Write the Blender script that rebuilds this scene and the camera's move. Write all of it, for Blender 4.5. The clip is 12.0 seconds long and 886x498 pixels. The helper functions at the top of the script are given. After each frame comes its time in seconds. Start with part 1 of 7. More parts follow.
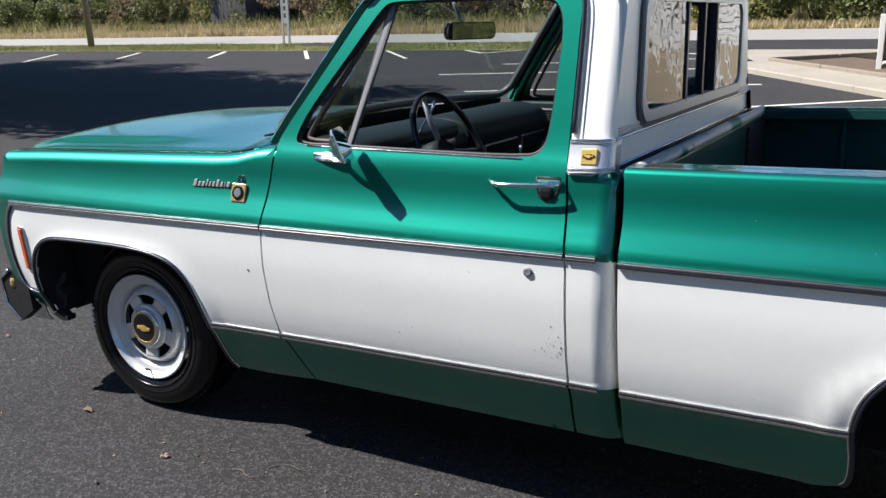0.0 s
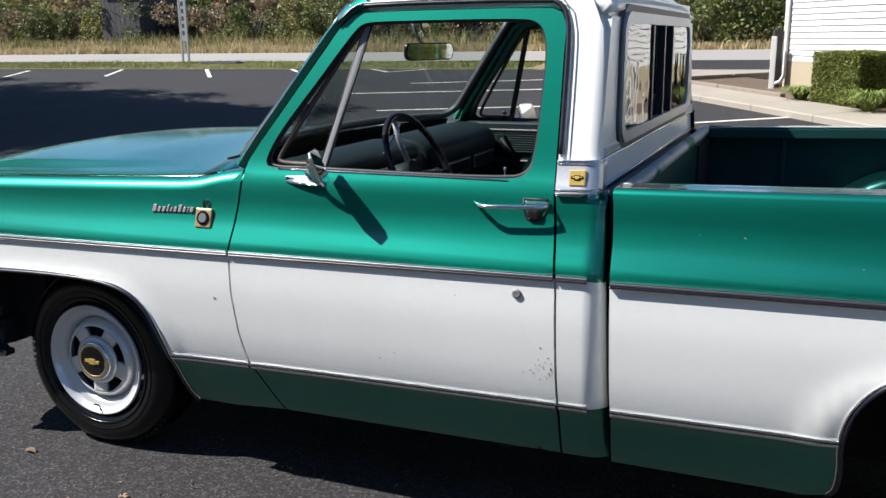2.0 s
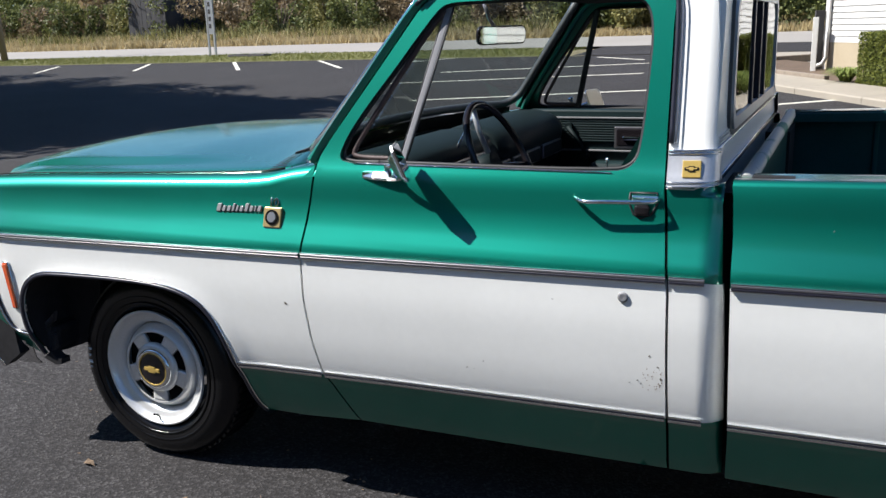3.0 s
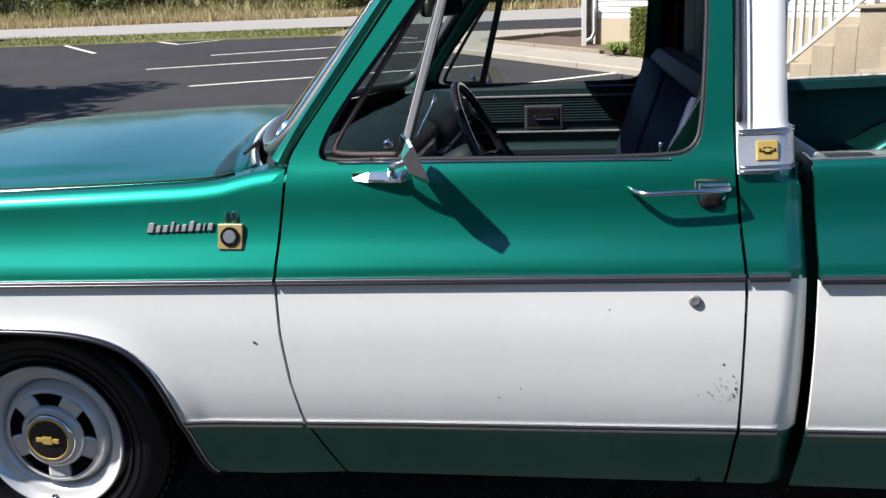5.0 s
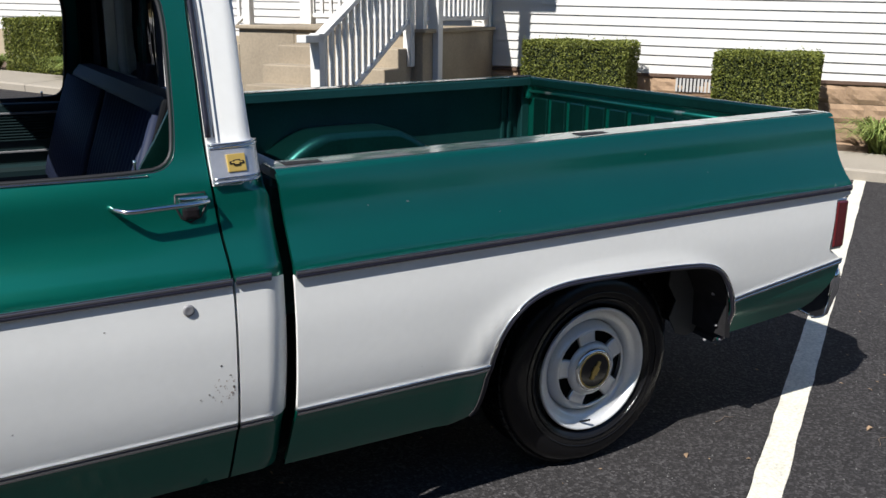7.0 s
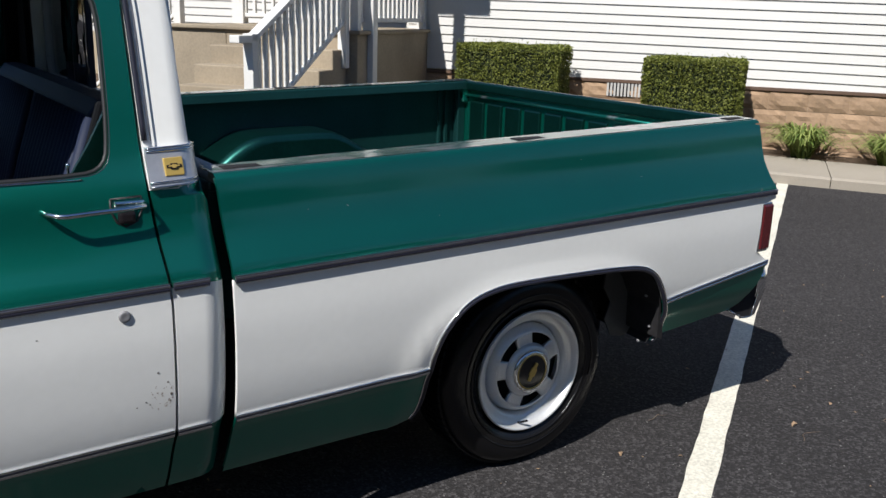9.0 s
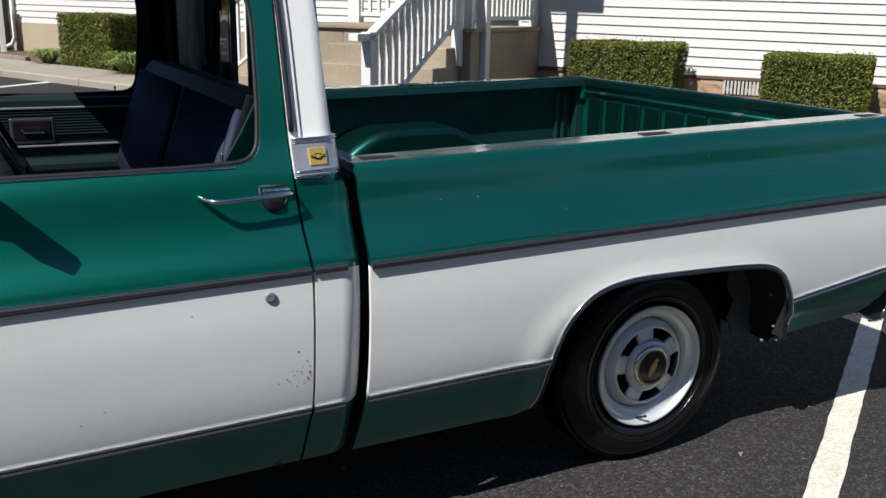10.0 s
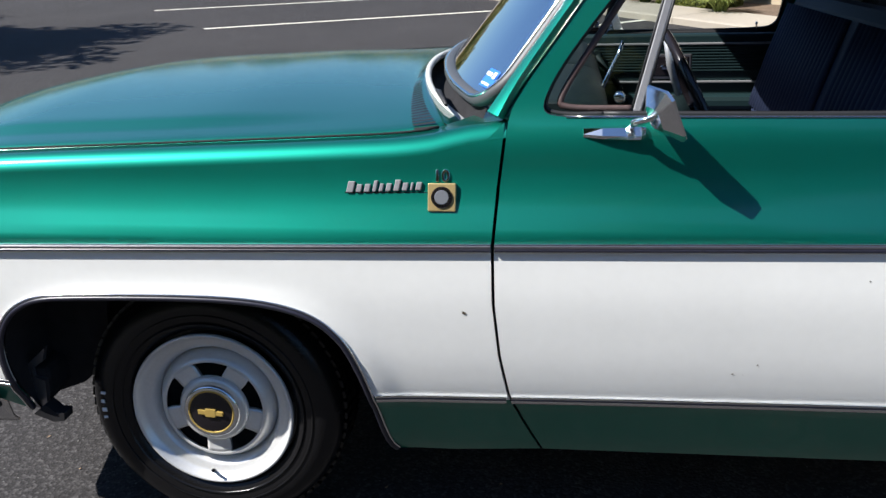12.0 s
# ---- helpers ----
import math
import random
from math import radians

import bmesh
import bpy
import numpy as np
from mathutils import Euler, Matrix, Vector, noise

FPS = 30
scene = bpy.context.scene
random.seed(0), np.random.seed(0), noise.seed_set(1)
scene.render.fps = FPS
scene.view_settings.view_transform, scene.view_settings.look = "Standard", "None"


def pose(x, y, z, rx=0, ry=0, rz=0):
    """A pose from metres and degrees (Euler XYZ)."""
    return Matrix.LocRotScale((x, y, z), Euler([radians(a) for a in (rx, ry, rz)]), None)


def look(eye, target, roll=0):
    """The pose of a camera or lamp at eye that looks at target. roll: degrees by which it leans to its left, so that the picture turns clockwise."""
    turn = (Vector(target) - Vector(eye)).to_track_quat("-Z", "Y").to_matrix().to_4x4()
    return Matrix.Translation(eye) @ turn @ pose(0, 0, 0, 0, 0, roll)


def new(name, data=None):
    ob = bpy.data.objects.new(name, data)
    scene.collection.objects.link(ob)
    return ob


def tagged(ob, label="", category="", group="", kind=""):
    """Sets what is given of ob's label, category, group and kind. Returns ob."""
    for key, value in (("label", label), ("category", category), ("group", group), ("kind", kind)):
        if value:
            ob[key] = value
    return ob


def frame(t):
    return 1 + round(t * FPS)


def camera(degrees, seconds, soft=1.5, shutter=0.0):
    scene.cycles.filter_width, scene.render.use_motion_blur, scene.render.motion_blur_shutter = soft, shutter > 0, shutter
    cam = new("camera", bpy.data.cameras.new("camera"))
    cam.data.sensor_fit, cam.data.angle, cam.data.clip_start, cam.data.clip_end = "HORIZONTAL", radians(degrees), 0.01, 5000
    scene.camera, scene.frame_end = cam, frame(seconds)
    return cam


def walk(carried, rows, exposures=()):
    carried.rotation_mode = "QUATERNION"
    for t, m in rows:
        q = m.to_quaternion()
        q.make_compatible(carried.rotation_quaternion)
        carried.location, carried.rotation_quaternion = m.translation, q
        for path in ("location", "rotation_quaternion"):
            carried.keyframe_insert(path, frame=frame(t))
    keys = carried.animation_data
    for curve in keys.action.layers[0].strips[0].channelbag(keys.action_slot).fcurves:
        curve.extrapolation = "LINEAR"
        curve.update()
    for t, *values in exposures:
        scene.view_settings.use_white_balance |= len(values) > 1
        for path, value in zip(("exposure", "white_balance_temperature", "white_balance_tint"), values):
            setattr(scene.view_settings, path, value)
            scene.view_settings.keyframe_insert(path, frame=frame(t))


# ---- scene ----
# ---- camera and its walk ----
cam = camera(53.1, 12.0)
PATH = [
    (0, (2.624, -2.145, 1.459), (1.667, -0.459, 0.967), -1.1),
    (0.5, (2.58, -2.157, 1.467), (1.672, -0.442, 0.982), -0.8),
    (1, (2.538, -2.165, 1.473), (1.691, -0.414, 1.004), -0.7),
    (1.5, (2.469, -2.196, 1.476), (1.671, -0.419, 1.024), -1.0),
    (2, (2.397, -2.217, 1.469), (1.636, -0.425, 1.013), -0.7),
    (2.5, (2.314, -2.179, 1.463), (1.52, -0.403, 0.998), -1.0),
    (2.7, (2.256, -2.142, 1.452), (1.43, -0.383, 0.981), -1.6),
    (4.3, (1.63, -2.023, 1.461), (1.138, -0.158, 0.933), -2.8),
    (4.5, (1.57, -1.997, 1.451), (1.144, -0.118, 0.916), -2.4),
    (5, (1.42, -1.878, 1.441), (1.12, 0.026, 0.905), -2.3),
    (5.5, (1.256, -1.838, 1.45), (1.085, 0.078, 0.905), -2.6),
    (6, (1.145, -1.892, 1.449), (1.263, 0.031, 0.911), -2.2),
    (6.5, (1.156, -1.909, 1.453), (1.757, -0.079, 0.915), 0.0),
    (7, (1.228, -1.921, 1.461), (2.188, -0.247, 0.937), 0.8),
    (7.2, (1.239, -1.925, 1.463), (2.284, -0.301, 0.942), 0.8),
    (8.8, (1.212, -1.916, 1.474), (2.309, -0.325, 0.956), 1.8),
    (9, (1.209, -1.92, 1.47), (2.297, -0.323, 0.952), 1.8),
    (9.5, (1.181, -1.927, 1.466), (2.205, -0.291, 0.944), 1.7),
    (10, (1.118, -1.936, 1.463), (2.009, -0.224, 0.936), 1.3),
    (10.5, (1.066, -1.934, 1.457), (1.775, -0.141, 0.924), 0.9),
    (11, (1.023, -1.935, 1.456), (1.497, -0.071, 0.906), 0.6),
    (11.5, (0.992, -1.908, 1.446), (1.093, -0.001, 0.851), -0.3),
    (12, (0.875, -1.769, 1.440), (0.606, 0.104, 0.791), -1.6),
]
walk(cam, [(t, look(eye, target, roll)) for t, eye, target, roll in PATH],
     exposures=[(0, 1.02), (2.7, 0.96), (4.3, 0.98), (5.5, 1.03), (6.5, 0.92), (7.2, 0.50), (8.8, 0.38), (9.5, 0.38), (10.5, 0.48), (11.5, 0.86), (12, 1.06)])

# ---- sky, sun, exposure ----
SUN_TRAVEL = Vector((0.83, 0.37, -1.0)).normalized()
world = bpy.data.worlds.new("sky")
scene.world = world
world.use_nodes = True
wn = world.node_tree
sky = wn.nodes.new("ShaderNodeTexSky")
sky.sky_type = "NISHITA"
sky.sun_disc = False
sky.sun_elevation = math.asin(-SUN_TRAVEL.z)
sky.sun_rotation = math.atan2(-SUN_TRAVEL.x, -SUN_TRAVEL.y)
sky.dust_density = 0.25
tint = wn.nodes.new("ShaderNodeMix")
tint.data_type, tint.blend_type = "RGBA", "MULTIPLY"
tint.inputs[0].default_value = 1.0
tint.inputs[7].default_value = (0.74, 0.96, 1.22, 1)  # a deep blue, dry sky
wn.links.new(sky.outputs[0], tint.inputs[6])
wn.links.new(tint.outputs[2], wn.nodes["Background"].inputs[0])
wn.nodes["Background"].inputs[1].default_value = 0.055
sun_data = bpy.data.lights.new("sun", "SUN")
sun_data.energy, sun_data.angle, sun_data.color = 5.0, radians(0.5), (1.0, 0.975, 0.94)
sun = new("sun", sun_data)
sun.matrix_world = look((0, 0, 30), Vector((0, 0, 30)) + SUN_TRAVEL)

# ---- materials ----
def material(name, color, rough=0.5, metal=0.0, coat=0.0, coat_rough=0.05, grain=0.0, grain_scale=60.0,
             stain=0.0, stain_scale=3.0, bump=0.0, bump_scale=200.0, vary=0.0, spec=0.5):
    """A surface with fine grain, broad stains and a little relief, at real-world size."""
    m = bpy.data.materials.new(name)
    m.use_nodes = True
    nt = m.node_tree
    b = nt.nodes["Principled BSDF"]
    b.inputs["Roughness"].default_value = rough
    b.inputs["Metallic"].default_value = metal
    b.inputs["Coat Weight"].default_value = coat
    b.inputs["Coat Roughness"].default_value = coat_rough
    b.inputs["Specular IOR Level"].default_value = spec
    geo = nt.nodes.new("ShaderNodeNewGeometry")
    pos = geo.outputs["Position"]
    col = nt.nodes.new("ShaderNodeRGB")
    col.outputs[0].default_value = (*color, 1)
    out = col.outputs[0]

    def scaled(value_socket, low, high, source):
        ramp = nt.nodes.new("ShaderNodeMapRange")
        ramp.inputs[3].default_value, ramp.inputs[4].default_value = low, high
        nt.links.new(value_socket, ramp.inputs[0])
        mul = nt.nodes.new("ShaderNodeVectorMath")
        mul.operation = "SCALE"
        nt.links.new(source, mul.inputs[0])
        nt.links.new(ramp.outputs[0], mul.inputs[3])
        return mul.outputs[0]

    def noise_at(scale, detail=4.0):
        t = nt.nodes.new("ShaderNodeTexNoise")
        t.inputs["Scale"].default_value = scale
        t.inputs["Detail"].default_value = detail
        nt.links.new(pos, t.inputs["Vector"])
        return t.outputs[0]

    if grain:
        out = scaled(noise_at(grain_scale), 1 - grain * 1.6, 1 + grain * 1.6, out)
    if stain:
        n1 = noise_at(stain_scale, 6.0)
        out = scaled(n1, 1 - stain * 1.6, 1 + stain * 1.6, out)
    if vary:
        info = nt.nodes.new("ShaderNodeObjectInfo")
        out = scaled(info.outputs["Random"], 1 - vary, 1 + vary, out)
    nt.links.new(out, b.inputs["Base Color"])
    if bump:
        bp = nt.nodes.new("ShaderNodeBump")
        bp.inputs["Strength"].default_value = bump
        bp.inputs["Distance"].default_value = 0.01
        nt.links.new(noise_at(bump_scale, 3.0), bp.inputs["Height"])
        nt.links.new(bp.outputs[0], b.inputs["Normal"])
    return m


def leafy(name, dark, light, rough=0.55, trans=0.25):
    """Foliage whose leaves differ one from another."""
    m = bpy.data.materials.new(name)
    m.use_nodes = True
    nt = m.node_tree
    b = nt.nodes["Principled BSDF"]
    geo = nt.nodes.new("ShaderNodeNewGeometry")
    mix = nt.nodes.new("ShaderNodeMix")
    mix.data_type = "RGBA"
    mix.inputs[6].default_value, mix.inputs[7].default_value = (*dark, 1), (*light, 1)
    nt.links.new(geo.outputs["Random Per Island"], mix.inputs[0])
    nt.links.new(mix.outputs[2], b.inputs["Base Color"])
    b.inputs["Roughness"].default_value = rough
    b.inputs["Specular IOR Level"].default_value = 0.3
    tr = nt.nodes.new("ShaderNodeBsdfTranslucent")
    nt.links.new(mix.outputs[2], tr.inputs[0])
    ms = nt.nodes.new("ShaderNodeMixShader")
    ms.inputs[0].default_value = trans
    nt.links.new(b.outputs[0], ms.inputs[1])
    nt.links.new(tr.outputs[0], ms.inputs[2])
    nt.links.new(ms.outputs[0], nt.nodes["Material Output"].inputs[0])
    return m


def clear_glass(name, tint=(0.95, 0.97, 0.96), gloss_low=0.05):
    """A thin pane: mostly see-through, glossier at a slant."""
    m = bpy.data.materials.new(name)
    m.use_nodes = True
    nt = m.node_tree
    nt.nodes.remove(nt.nodes["Principled BSDF"])
    clear = nt.nodes.new("ShaderNodeBsdfTransparent")
    clear.inputs[0].default_value = (*tint, 1)
    gloss = nt.nodes.new("ShaderNodeBsdfGlossy")
    gloss.inputs["Roughness"].default_value = 0.01
    fr = nt.nodes.new("ShaderNodeFresnel")
    fr.inputs[0].default_value = 1.5
    add = nt.nodes.new("ShaderNodeMath")
    add.operation = "ADD"
    add.inputs[1].default_value = gloss_low
    nt.links.new(fr.outputs[0], add.inputs[0])
    ms = nt.nodes.new("ShaderNodeMixShader")
    nt.links.new(add.outputs[0], ms.inputs[0])
    nt.links.new(clear.outputs[0], ms.inputs[1])
    nt.links.new(gloss.outputs[0], ms.inputs[2])
    nt.links.new(ms.outputs[0], nt.nodes["Material Output"].inputs[0])
    return m


def asphalt_material():
    """Dark binder with single stones of differing grey, broad worn patches and open relief."""
    m = material("asphalt", (0.0345, 0.0325, 0.033), 0.9, grain=0.25, grain_scale=45, stain=0.2, stain_scale=0.6, spec=0.18)
    nt = m.node_tree
    b = nt.nodes["Principled BSDF"]
    geo = nt.nodes.new("ShaderNodeNewGeometry")
    cells = nt.nodes.new("ShaderNodeTexVoronoi")
    cells.inputs["Scale"].default_value = 120
    nt.links.new(geo.outputs["Position"], cells.inputs["Vector"])
    sep = nt.nodes.new("ShaderNodeSeparateColor")
    nt.links.new(cells.outputs["Color"], sep.inputs[0])
    power = nt.nodes.new("ShaderNodeMath")
    power.operation, power.inputs[1].default_value = "POWER", 3.0
    nt.links.new(sep.outputs[0], power.inputs[0])
    gain = nt.nodes.new("ShaderNodeMapRange")
    gain.inputs[3].default_value, gain.inputs[4].default_value = 0.70, 2.1
    nt.links.new(power.outputs[0], gain.inputs[0])
    old = b.inputs["Base Color"].links[0].from_socket
    mul = nt.nodes.new("ShaderNodeVectorMath")
    mul.operation = "SCALE"
    nt.links.new(old, mul.inputs[0])
    nt.links.new(gain.outputs[0], mul.inputs[3])
    nt.links.new(mul.outputs[0], b.inputs["Base Color"])
    bump = nt.nodes.new("ShaderNodeBump")
    bump.inputs["Strength"].default_value, bump.inputs["Distance"].default_value = 0.5, 0.005
    nt.links.new(cells.outputs["Distance"], bump.inputs["Height"])
    nt.links.new(bump.outputs[0], b.inputs["Normal"])
    return m


GREEN = material("green_metallic_paint", (0.002, 0.186, 0.134), 0.49, 0.92, coat=1.0, coat_rough=0.13, grain=0.06, grain_scale=900, stain=0.08, stain_scale=2.5)
GREEN.node_tree.nodes["Principled BSDF"].inputs["Coat IOR"].default_value = 1.6
# copies of the body green, darkened for the bed's shade; the tub's is glossier
GREEN_SHADED = material("shade_darkened_bed_green", (0.010, 0.064, 0.062), 0.46, 0.65, coat=0.5, coat_rough=0.25, grain=0.12, grain_scale=80, stain=0.25, stain_scale=4)
GREEN_DIM = material("shade_darkened_tub_green", (0.005, 0.065, 0.054), 0.36, 0.9, coat=0.5, coat_rough=0.25, grain=0.15, grain_scale=70, stain=0.25, stain_scale=5)
WHITE = material("white_paint", (0.785, 0.785, 0.757), 0.38, 0.0, coat=0.4, coat_rough=0.16, grain=0.02, grain_scale=40, stain=0.05, stain_scale=2.2, bump=0.03, bump_scale=6)
CHROME = material("chrome", (0.75, 0.76, 0.77), 0.12, 1.0, grain=0.04, grain_scale=60, bump=0.02, bump_scale=30)
BRIGHT = material("silver_painted_rim", (0.72, 0.72, 0.71), 0.32, 0.42, grain=0.05, grain_scale=120)
TRIM_BRIGHT = material("bright_trim", (0.72, 0.73, 0.74), 0.22, 1.0, grain=0.05, grain_scale=120)
SATIN = material("satin_aluminium", (0.52, 0.53, 0.56), 0.42, 0.7, grain=0.08, grain_scale=90, stain=0.06)
TRIM_BLACK = material("black_vinyl_strip", (0.018, 0.018, 0.03), 0.35, grain=0.1)
GREY_TRIM = material("dull_steel_strip", (0.30, 0.29, 0.31), 0.32, 0.9, grain=0.08)
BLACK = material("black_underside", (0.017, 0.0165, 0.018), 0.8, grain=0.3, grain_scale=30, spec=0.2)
RUBBER = material("tyre_rubber", (0.008, 0.0078, 0.0085), 0.17, spec=0.32, grain=0.2, grain_scale=120, bump=0.1, bump_scale=300)
SEAL = material("black_rubber_seal", (0.012, 0.012, 0.014), 0.55, grain=0.2)
SEAL_PINK = material("faded_red_rubber_seal", (0.055, 0.032, 0.030), 0.6, grain=0.2)
GLASS = clear_glass("window_glass", (0.69, 0.75, 0.74), 0.03)
GLASS_REAR = clear_glass("rear_window_glass", (0.9, 0.92, 0.91), 0.14)
SEAT_BLUE = material("dark_blue_vinyl", (0.018, 0.025, 0.052), 0.6, spec=0.2, grain=0.1, grain_scale=200, bump=0.1, bump_scale=400)
DASH = material("dark_green_dash_plastic", (0.007, 0.014, 0.015), 0.6, grain=0.15, grain_scale=150, spec=0.15)
BAR_GREY = material("dull_grey_aluminium", (0.22, 0.22, 0.23), 0.55, 0.25, grain=0.1, grain_scale=90)
# pale grey for the highlight on the hood's lip, and for scratches
PALE_GLINT_SCRATCH = material("pale_grey_glint_and_scratch", (0.42, 0.43, 0.42), 0.55, grain=0.12, grain_scale=60)
BOSS_GREY = material("pewter_boss", (0.17, 0.18, 0.20), 0.45, 0.4, grain=0.2, grain_scale=400)
GASKET = material("grey_rubber_gasket", (0.055, 0.058, 0.062), 0.5, grain=0.15, grain_scale=80)
TWIG = material("grey_brown_twig", (0.13, 0.095, 0.07), 0.85, grain=0.2, grain_scale=100, vary=0.3)
DOOR_TRIM = material("green_door_trim_plastic", (0.006, 0.020, 0.022), 0.45, grain=0.12, grain_scale=150)
HEADLINER = material("dark_headliner", (0.008, 0.009, 0.011), 0.9, spec=0.1, grain=0.15, grain_scale=200)
CHAMPAGNE = material("pale_champagne_metal", (0.50, 0.375, 0.17), 0.38, 0.6, grain=0.12, grain_scale=200)
GOLD = material("gold_enamel", (0.58, 0.40, 0.11), 0.35, 0.4, grain=0.05)
ENAMEL_BLACK = material("black_enamel", (0.012, 0.01, 0.012), 0.2)
AMBER = material("amber_lens", (0.62, 0.09, 0.02), 0.2, coat=0.8, grain=0.1)
RED_LENS = material("red_lens", (0.085, 0.010, 0.012), 0.2, coat=0.8, grain=0.1)
RUST = material("rust", (0.16, 0.07, 0.025), 0.9, grain=0.4, grain_scale=300)
CHIP = material("chipped_primer", (0.09, 0.07, 0.05), 0.9, grain=0.3)
BLUE_STICKER = material("blue_sticker", (0.03, 0.16, 0.6), 0.4)
PAPER_WHITE = material("white_paper", (0.8, 0.8, 0.8), 0.7)
ASPHALT = asphalt_material()
PAINT_LINE = material("worn_white_line_paint", (0.62, 0.59, 0.50), 0.75, grain=0.34, grain_scale=90, stain=0.14, stain_scale=7, bump=0.25, bump_scale=160)
CONCRETE = material("pale_concrete", (0.30, 0.265, 0.215), 0.85, grain=0.1, grain_scale=90, stain=0.12, stain_scale=1.3, bump=0.2, bump_scale=120)
PORCH = material("stained_tan_concrete", (0.28, 0.23, 0.165), 0.9, grain=0.14, grain_scale=40, stain=0.28, stain_scale=1.6, bump=0.2, bump_scale=60)
ROAD = material("pale_gravel_road", (0.27, 0.25, 0.225), 0.9, grain=0.12, grain_scale=30, stain=0.08, stain_scale=0.4)
FIELD = material("dry_field_soil", (0.20, 0.16, 0.09), 0.95, grain=0.3, grain_scale=8, stain=0.25, stain_scale=0.5)
LAWN = material("mown_lawn_soil", (0.15, 0.145, 0.045), 0.95, grain=0.25, grain_scale=20, stain=0.2, stain_scale=0.8)
MULCH = material("brown_mulch", (0.11, 0.075, 0.05), 0.95, grain=0.45, grain_scale=50, stain=0.2, bump=0.8, bump_scale=60)
SIDING = material("white_vinyl_siding", (0.575, 0.565, 0.54), 0.5, grain=0.02, grain_scale=60, stain=0.03, stain_scale=0.8, vary=0.015)
RAIL_WHITE = material("white_painted_wood", (0.66, 0.65, 0.62), 0.55, grain=0.04, grain_scale=40, stain=0.05)
BLOCK = material("tan_rock_face_block", (0.32, 0.215, 0.135), 0.9, grain=0.15, grain_scale=40, stain=0.2, stain_scale=4, bump=0.35, bump_scale=30, vary=0.12)
MORTAR = material("mortar", (0.34, 0.24, 0.16), 0.95, grain=0.2)
TRIM_BROWN = material("brown_wood_trim", (0.10, 0.06, 0.04), 0.8, grain=0.2)
STUCCO = material("tan_stucco_foundation", (0.36, 0.30, 0.21), 0.9, grain=0.1, grain_scale=60, stain=0.12, stain_scale=1.5, bump=0.2, bump_scale=80)
VENT_GREY = material("grey_vent_metal", (0.45, 0.44, 0.42), 0.6, grain=0.1)
BARK = material("grey_brown_bark", (0.12, 0.09, 0.07), 0.95, grain=0.3, grain_scale=15, bump=0.6, bump_scale=25)
POLE_WOOD = material("weathered_pole_wood", (0.22, 0.18, 0.14), 0.9, grain=0.2, grain_scale=20)
GALV = material("galvanised_post", (0.36, 0.37, 0.38), 0.55, 0.5, grain=0.1)
SHED_GREY = material("grey_shed_board", (0.05, 0.048, 0.05), 0.8, grain=0.15, grain_scale=6, stain=0.15, stain_scale=0.6)
HEDGE_LEAF = leafy("box_hedge_leaf", (0.044, 0.062, 0.010), (0.24, 0.26, 0.055))
HEDGE_CORE = material("hedge_inner_shade", (0.012, 0.02, 0.006), 0.95, grain=0.3, grain_scale=20)
LILY = leafy("strap_leaf", (0.09, 0.15, 0.03), (0.34, 0.39, 0.12), trans=0.3)
BUSH_A = leafy("bush_leaf_green", (0.045, 0.06, 0.018), (0.21, 0.23, 0.075))
BUSH_B = leafy("bush_leaf_olive", (0.10, 0.10, 0.035), (0.38, 0.35, 0.14))
BUSH_C = leafy("bush_leaf_brown", (0.10, 0.075, 0.045), (0.36, 0.27, 0.16))
DRY_GRASS = leafy("dry_grass_blade", (0.33, 0.255, 0.13), (0.56, 0.46, 0.26), trans=0.35)
TURF = leafy("turf_blade", (0.10, 0.12, 0.025), (0.24, 0.24, 0.08), trans=0.2)
DEAD_LEAF = material("dry_fallen_leaf", (0.21, 0.14, 0.085), 0.8, grain=0.2, grain_scale=100, vary=0.4)


def worn_material(name, low, high, rough, coat, bare):
    """Green paint rubbed through to bare grey in long patches."""
    m = material(name, (0.004, 0.13, 0.10), rough, 0.8, coat=coat, coat_rough=0.1, grain=0.15, grain_scale=90)
    nt = m.node_tree
    b = nt.nodes["Principled BSDF"]
    geo = nt.nodes.new("ShaderNodeNewGeometry")
    n = nt.nodes.new("ShaderNodeTexNoise")
    n.inputs["Scale"].default_value, n.inputs["Detail"].default_value = 5.0, 7.0
    nt.links.new(geo.outputs["Position"], n.inputs["Vector"])
    r = nt.nodes.new("ShaderNodeMapRange")
    r.inputs[1].default_value, r.inputs[2].default_value = low, high
    nt.links.new(n.outputs[0], r.inputs[0])
    mix = nt.nodes.new("ShaderNodeMix")
    mix.data_type = "RGBA"
    nt.links.new(r.outputs[0], mix.inputs[0])
    nt.links.new(b.inputs["Base Color"].links[0].from_socket, mix.inputs[6])
    mix.inputs[7].default_value = (*bare, 1)
    nt.links.new(mix.outputs[2], b.inputs["Base Color"])
    return m


RAIL_WORN = worn_material("worn_rail_paint", 0.52, 0.60, 0.32, 1.0, (0.34, 0.37, 0.37))
RAIL_BARE = worn_material("scuffed_rail_metal", 0.36, 0.44, 0.6, 0.0, (0.42, 0.42, 0.40))
rear_nt = GLASS_REAR.node_tree
wave = rear_nt.nodes.new("ShaderNodeTexNoise")
wave.inputs["Scale"].default_value, wave.inputs["Detail"].default_value = 9.0, 1.0
wave_geo = rear_nt.nodes.new("ShaderNodeNewGeometry")
rear_nt.links.new(wave_geo.outputs["Position"], wave.inputs["Vector"])
wave_bump = rear_nt.nodes.new("ShaderNodeBump")
wave_bump.inputs["Strength"].default_value, wave_bump.inputs["Distance"].default_value = 0.2, 0.01
rear_nt.links.new(wave.outputs[0], wave_bump.inputs["Height"])
